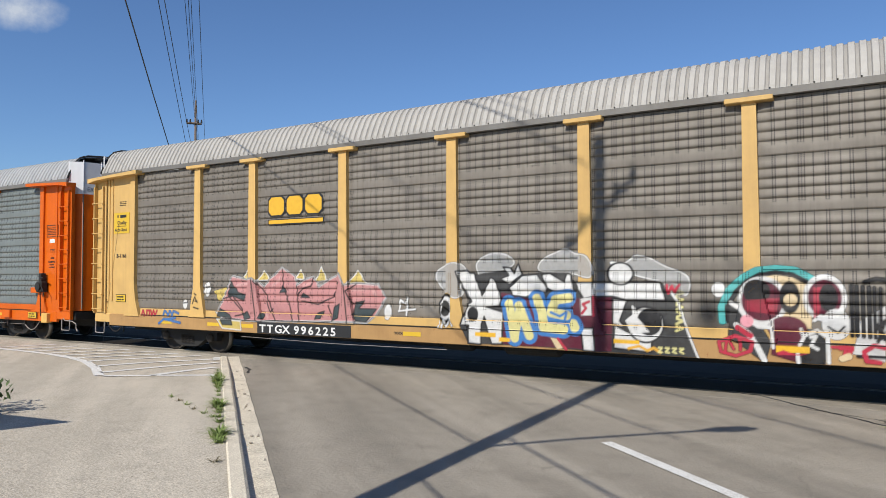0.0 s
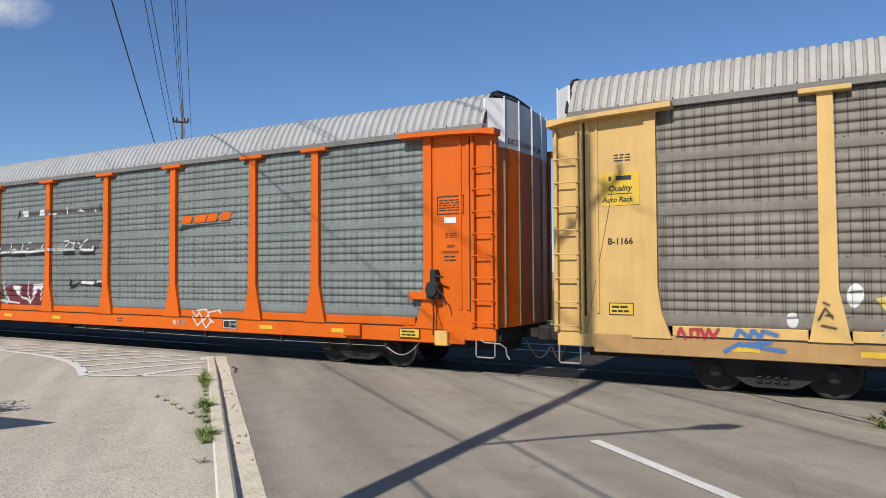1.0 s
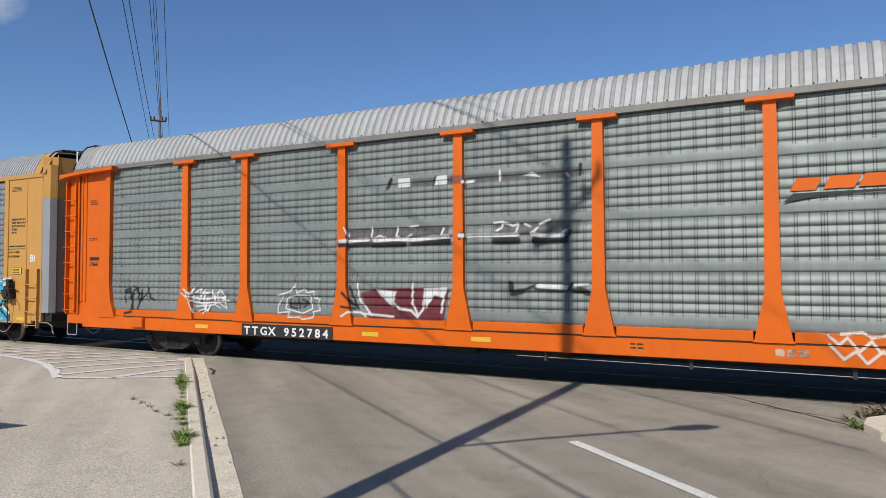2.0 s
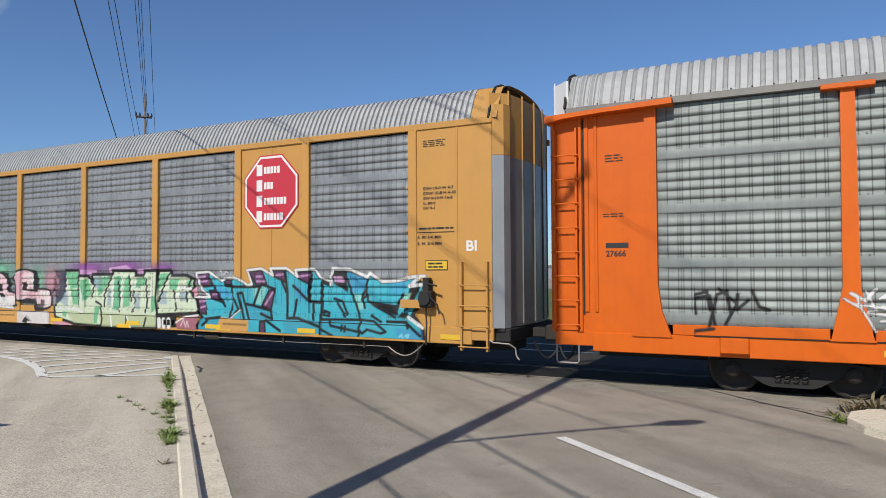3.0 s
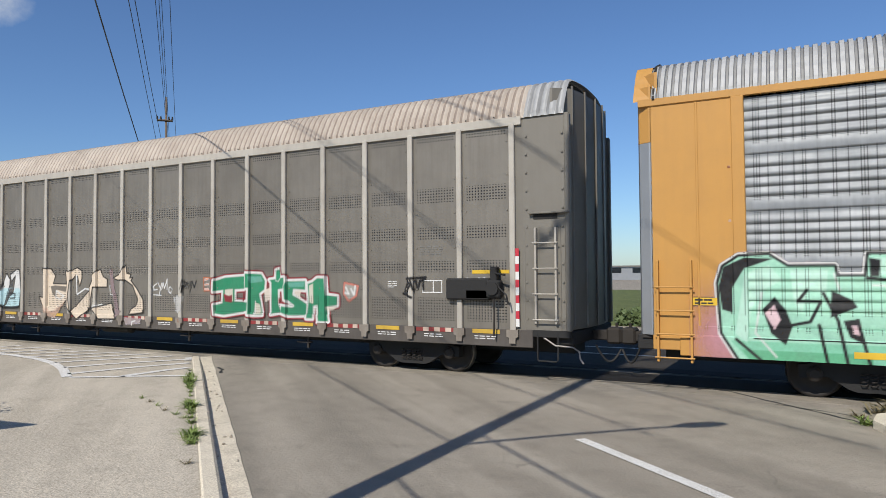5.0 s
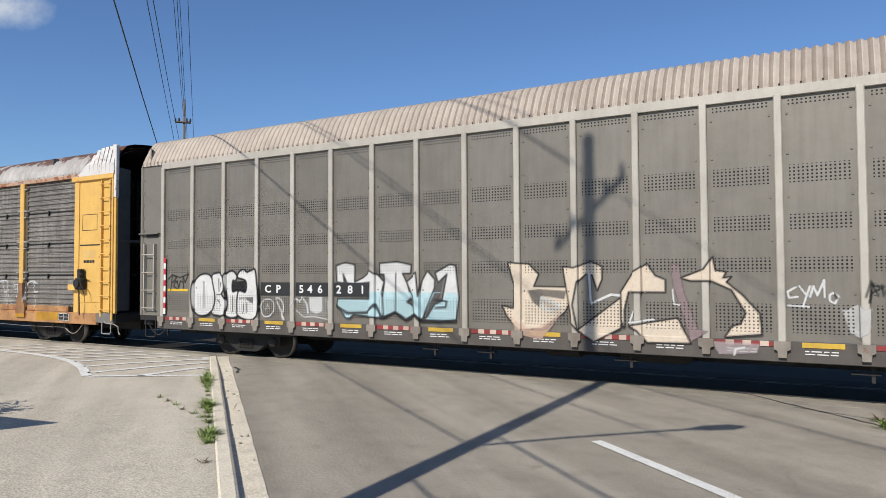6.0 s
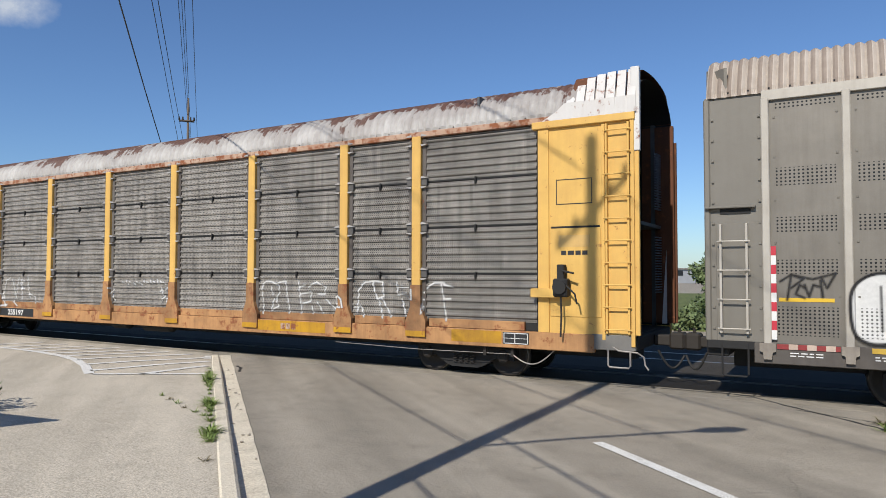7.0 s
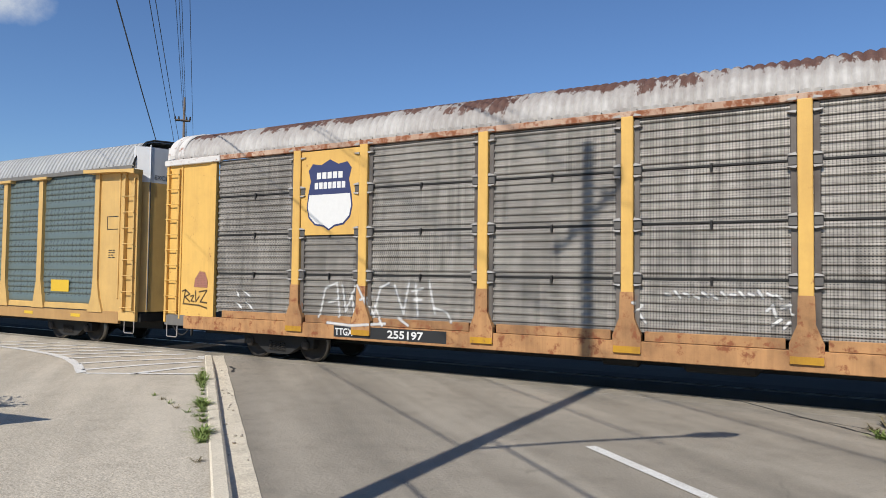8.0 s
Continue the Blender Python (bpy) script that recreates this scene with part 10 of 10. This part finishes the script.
for k in range(9):
    shrub(-5.5 + k * 1.9 + rng.uniform(-0.5, 0.5), 33 + rng.uniform(-2, 2), rng.uniform(0.65, 1.1), 130 + k)
GRASS = ground_mat("rough grass", (0.12, 0.15, 0.05), (0.17, 0.19, 0.07), (0.07, 0.09, 0.03), 30, False)
tagged(part("verge", Geo().slab([(-40, 27), (40, 26), (60, 75), (-60, 75)], -0.02, 0.02), GRASS), "rough green grass verge beyond the track", "grass", kind="structure")
for k in range(10):
    shrub(-6.5 + k * 1.7 + rng.uniform(-0.5, 0.5), 27.5 + rng.uniform(-0.8, 1.2), rng.uniform(0.45, 0.8), 150 + k)
hall = thing("warehouse", "low grey warehouse far beyond the track", "building", at=(-34, 150, 0))
part("wall", Geo().box(-16, 8, 0, 12, 0, 2.9), DOOR_GREY, hall)
part("roof", Geo().box(-16.4, 8.4, -0.4, 12.4, 2.9, 3.2), GREY_CHORD, hall)
for k in range(5):
    part("window", Geo().box(-14 + k * 4.4, -12 + k * 4.4, -0.06, 0.0, 1.6, 2.7), GLASS_DARK, hall)

# ---- weeds along the kerb ----
WEED = plain("fresh weed green", (0.21, 0.28, 0.065), 0.6, 0, 8, 0.4)
DRY = plain("dry weed", (0.22, 0.18, 0.09), 0.8, 0, 8, 0.4)


def weed(x, y, z, size, blades, seed, mat, label="small green weed in the pavement joint"):
    rng = random.Random(seed)
    g = Geo()
    for _ in range(blades):
        a, ln = rng.uniform(0, 6.28), size * rng.uniform(0.4, 1.0)
        lift = rng.uniform(0.25, 1.1)
        d = Vector((math.cos(a), math.sin(a), 0))
        s = Vector((-d.y, d.x, 0)) * size * 0.035
        b = Vector((rng.gauss(0, size * 0.16), rng.gauss(0, size * 0.16), 0))
        m, t = b + d * ln * 0.5 + Vector((0, 0, ln * 0.5 * lift)), b + d * ln + Vector((0, 0, ln * 0.55 * lift))
        g.add([b - s, b + s, m + s * 1.2, m - s * 1.2, t], [(0, 1, 2, 3), (3, 2, 4)])
    ob = part("weed", g, mat)
    ob.location = (x, y, z)
    return tagged(ob, label, "weed", "weeds")


def kerb_weeds():
    """Weeds in the joint behind the kerb, with dry ones in a pavement crack."""
    spots = ((2.35, 0.20, 60), (2.0, 0.15, 30), (3.2, 0.13, 26), (3.9, 0.12, 24), (4.35, 0.2, 60), (4.9, 0.1, 16), (6.4, 0.13, 30), (6.9, 0.2, 50), (7.5, 0.16, 40), (8.6, 0.1, 14),
             (2.2, 0.12, 30), (2.6, 0.11, 24), (3.55, 0.1, 20), (4.1, 0.12, 26), (4.6, 0.13, 30), (5.4, 0.09, 16), (5.8, 0.1, 18), (6.15, 0.1, 20), (6.65, 0.14, 34), (7.2, 0.14, 34), (7.9, 0.11, 22), (8.2, 0.1, 18))
    for i, (a, size, blades) in enumerate(spots):
        x, y = rp(a, -0.25)
        weed(x, y, lot_z(y), size * 1.15, int(blades * 1.8), 200 + i, WEED)
    for i, (a, b) in enumerate(((3.9, -0.45), (4.3, -0.62), (4.7, -0.72), (5.1, -0.85), (5.5, -1.0), (1.1, -0.3), (3.6, -0.35))):
        x, y = rp(a, b)
        weed(x, y, lot_z(y), 0.12, 18, 240 + i, DRY if i % 2 else WEED, "dry straggling weed in a pavement crack")
    for i, (x, y, s, n, m) in enumerate(((0.55, 10.95, 0.24, 50, WEED), (0.5, 11.4, 0.2, 40, DRY), (0.75, 11.75, 0.35, 40, DRY), (1.0, 11.85, 0.5, 45, DRY))):
        weed(x, y, 0.0 if i < 2 else 0.02, s, n, 260 + i, m, "straggling weed at the corner kerb")
    for i in range(26):
        rng = random.Random(300 + i)
        x, y = rp(rng.uniform(1.0, 9.0), rng.uniform(0.03, 0.24))
        pebble(x, y, rng.uniform(0.012, 0.03), i)


def pebble(x, y, r, seed):
    rng = random.Random(seed)
    bm = bmesh.new()
    bmesh.ops.create_icosphere(bm, subdivisions=1, radius=r)
    for p in bm.verts:
        p.co *= rng.uniform(0.7, 1.15)
        p.co.z *= 0.6
    ob = part("pebble", Geo().take(bm), DIRT)
    ob.location = (x, y, 0.012 + r * 0.3)
    return tagged(ob, "small grey pebble lying in the gutter", "pebble", "pebbles in the gutter")


def bush(x, y, z, r, seed):
    rng = random.Random(seed)
    root = thing("bush", "low green bush on the pavement edge", "bush", at=(x, y, z))
    c = Geo()
    for k in range(9):
        foliage(c, (rng.uniform(-r, r) * 0.6, rng.uniform(-r, r) * 0.6, r * rng.uniform(0.3, 1.1)), r * 0.45, 70, 0.05, rng)
    part("leaves", c, LEAF, root)
    part("stem", Geo().tube([(0, 0, -0.05), (0.05, 0, r * 0.5), (0, 0.05, r)], [0.03, 0.02, 0.01], 6), BARK, root)


kerb_weeds()
bush(-11.1, 5.1, 0.05, 0.62, 31)
# out of view: added only to cast the wedge shadow on the pavement
canopy = thing("canopy", "unseen flat canopy on thin steel posts, added to cast a shadow", "canopy", at=(-9.36, 2.62, 0))
part("roof_slab", Geo().slab([(0, 0), (-3.4, -0.5), (-4.1, -2.2), (-0.75, -1.7)], 2.55, 2.62), CONC, canopy)
for px_, py_ in ((-0.75, -1.55), (-3.3, -0.6), (-3.9, -2.0)):
    part("post", Geo().tube([(px_, py_, 0), (px_, py_, 2.55)], 0.04, 8), PALE_ROD, canopy)

# thin cloud low over the far distance
CLOUD = Nodes("thin white cloud")
cl_x, cl_y, cl_z = CLOUD.xyz()
soft_edge = CLOUD.math("SUBTRACT", 1.0, CLOUD.math("SQRT", CLOUD.math("ADD", CLOUD.math("POWER", CLOUD.math("DIVIDE", cl_x, 170), 2), CLOUD.math("POWER", CLOUD.math("DIVIDE", cl_z, 100), 2))))
wisps = CLOUD.ramp(CLOUD.math("MULTIPLY", soft_edge, CLOUD.noise(0.012, 6, 0.62)), 0.12, 0.5)
cl_clear, cl_mix, cl_glow = CLOUD.t.nodes.new("ShaderNodeBsdfTransparent"), CLOUD.t.nodes.new("ShaderNodeMixShader"), CLOUD.t.nodes.new("ShaderNodeEmission")
cl_glow.inputs["Color"].default_value, cl_glow.inputs["Strength"].default_value = (0.86, 0.92, 1.0, 1), 0.75
CLOUD.put(cl_mix.inputs[0], CLOUD.math("MULTIPLY", wisps, 0.8))
CLOUD.put(cl_mix.inputs[1], cl_clear.outputs[0])
CLOUD.put(cl_mix.inputs[2], cl_glow.outputs[0])
CLOUD.put(CLOUD.t.nodes["Material Output"].inputs["Surface"], cl_mix.outputs[0])
for az, el, size in ((62.6, 18.6, 1.0),):
    a, e = radians(az), radians(el)
    ob = part("backdrop", Geo().add([(-190 * size, 0, -120 * size), (190 * size, 0, -120 * size), (190 * size, 0, 120 * size), (-190 * size, 0, 120 * size)], [(0, 1, 2, 3)]), CLOUD.m)
    ob.location = (-2500 * math.sin(a) * math.cos(e), 2500 * math.cos(a) * math.cos(e), 2500 * math.sin(e))
    ob.rotation_euler = (0, 0, a)
    ob.visible_shadow = False
    tagged(ob, "thin white wisp of cloud in the sky", "cloud", kind="structure")

# ---- the train ----
PACE = ((0, 0), (2, 0), (4, 0), (6, 0), (7.5, 0.0), (7.7, 0.08), (7.9, 0.31), (8, 0.31))


def motions():
    for i, car in enumerate(cars):
        walk(car, [(t, pose(LEFT_0 - PITCH * i + SPEED * t + gain, TRACK_Y, 0)) for t, gain in PACE])
    for ob, x in wheelsets:
        walk(ob, [(k / 30, pose(x, 0, WHEEL_R, 0, math.degrees(SPEED * k / 30 / WHEEL_R) % 360, 0)) for k in range(241)])


cars = [build_csx(), build_bnsf(), build_kcs(), build_cp(), build_up(), build_last()]
for car, spray in zip(cars, (spray_first, spray_second, spray_third, spray_fourth, spray_fifth)):
    spray(car)
motions()
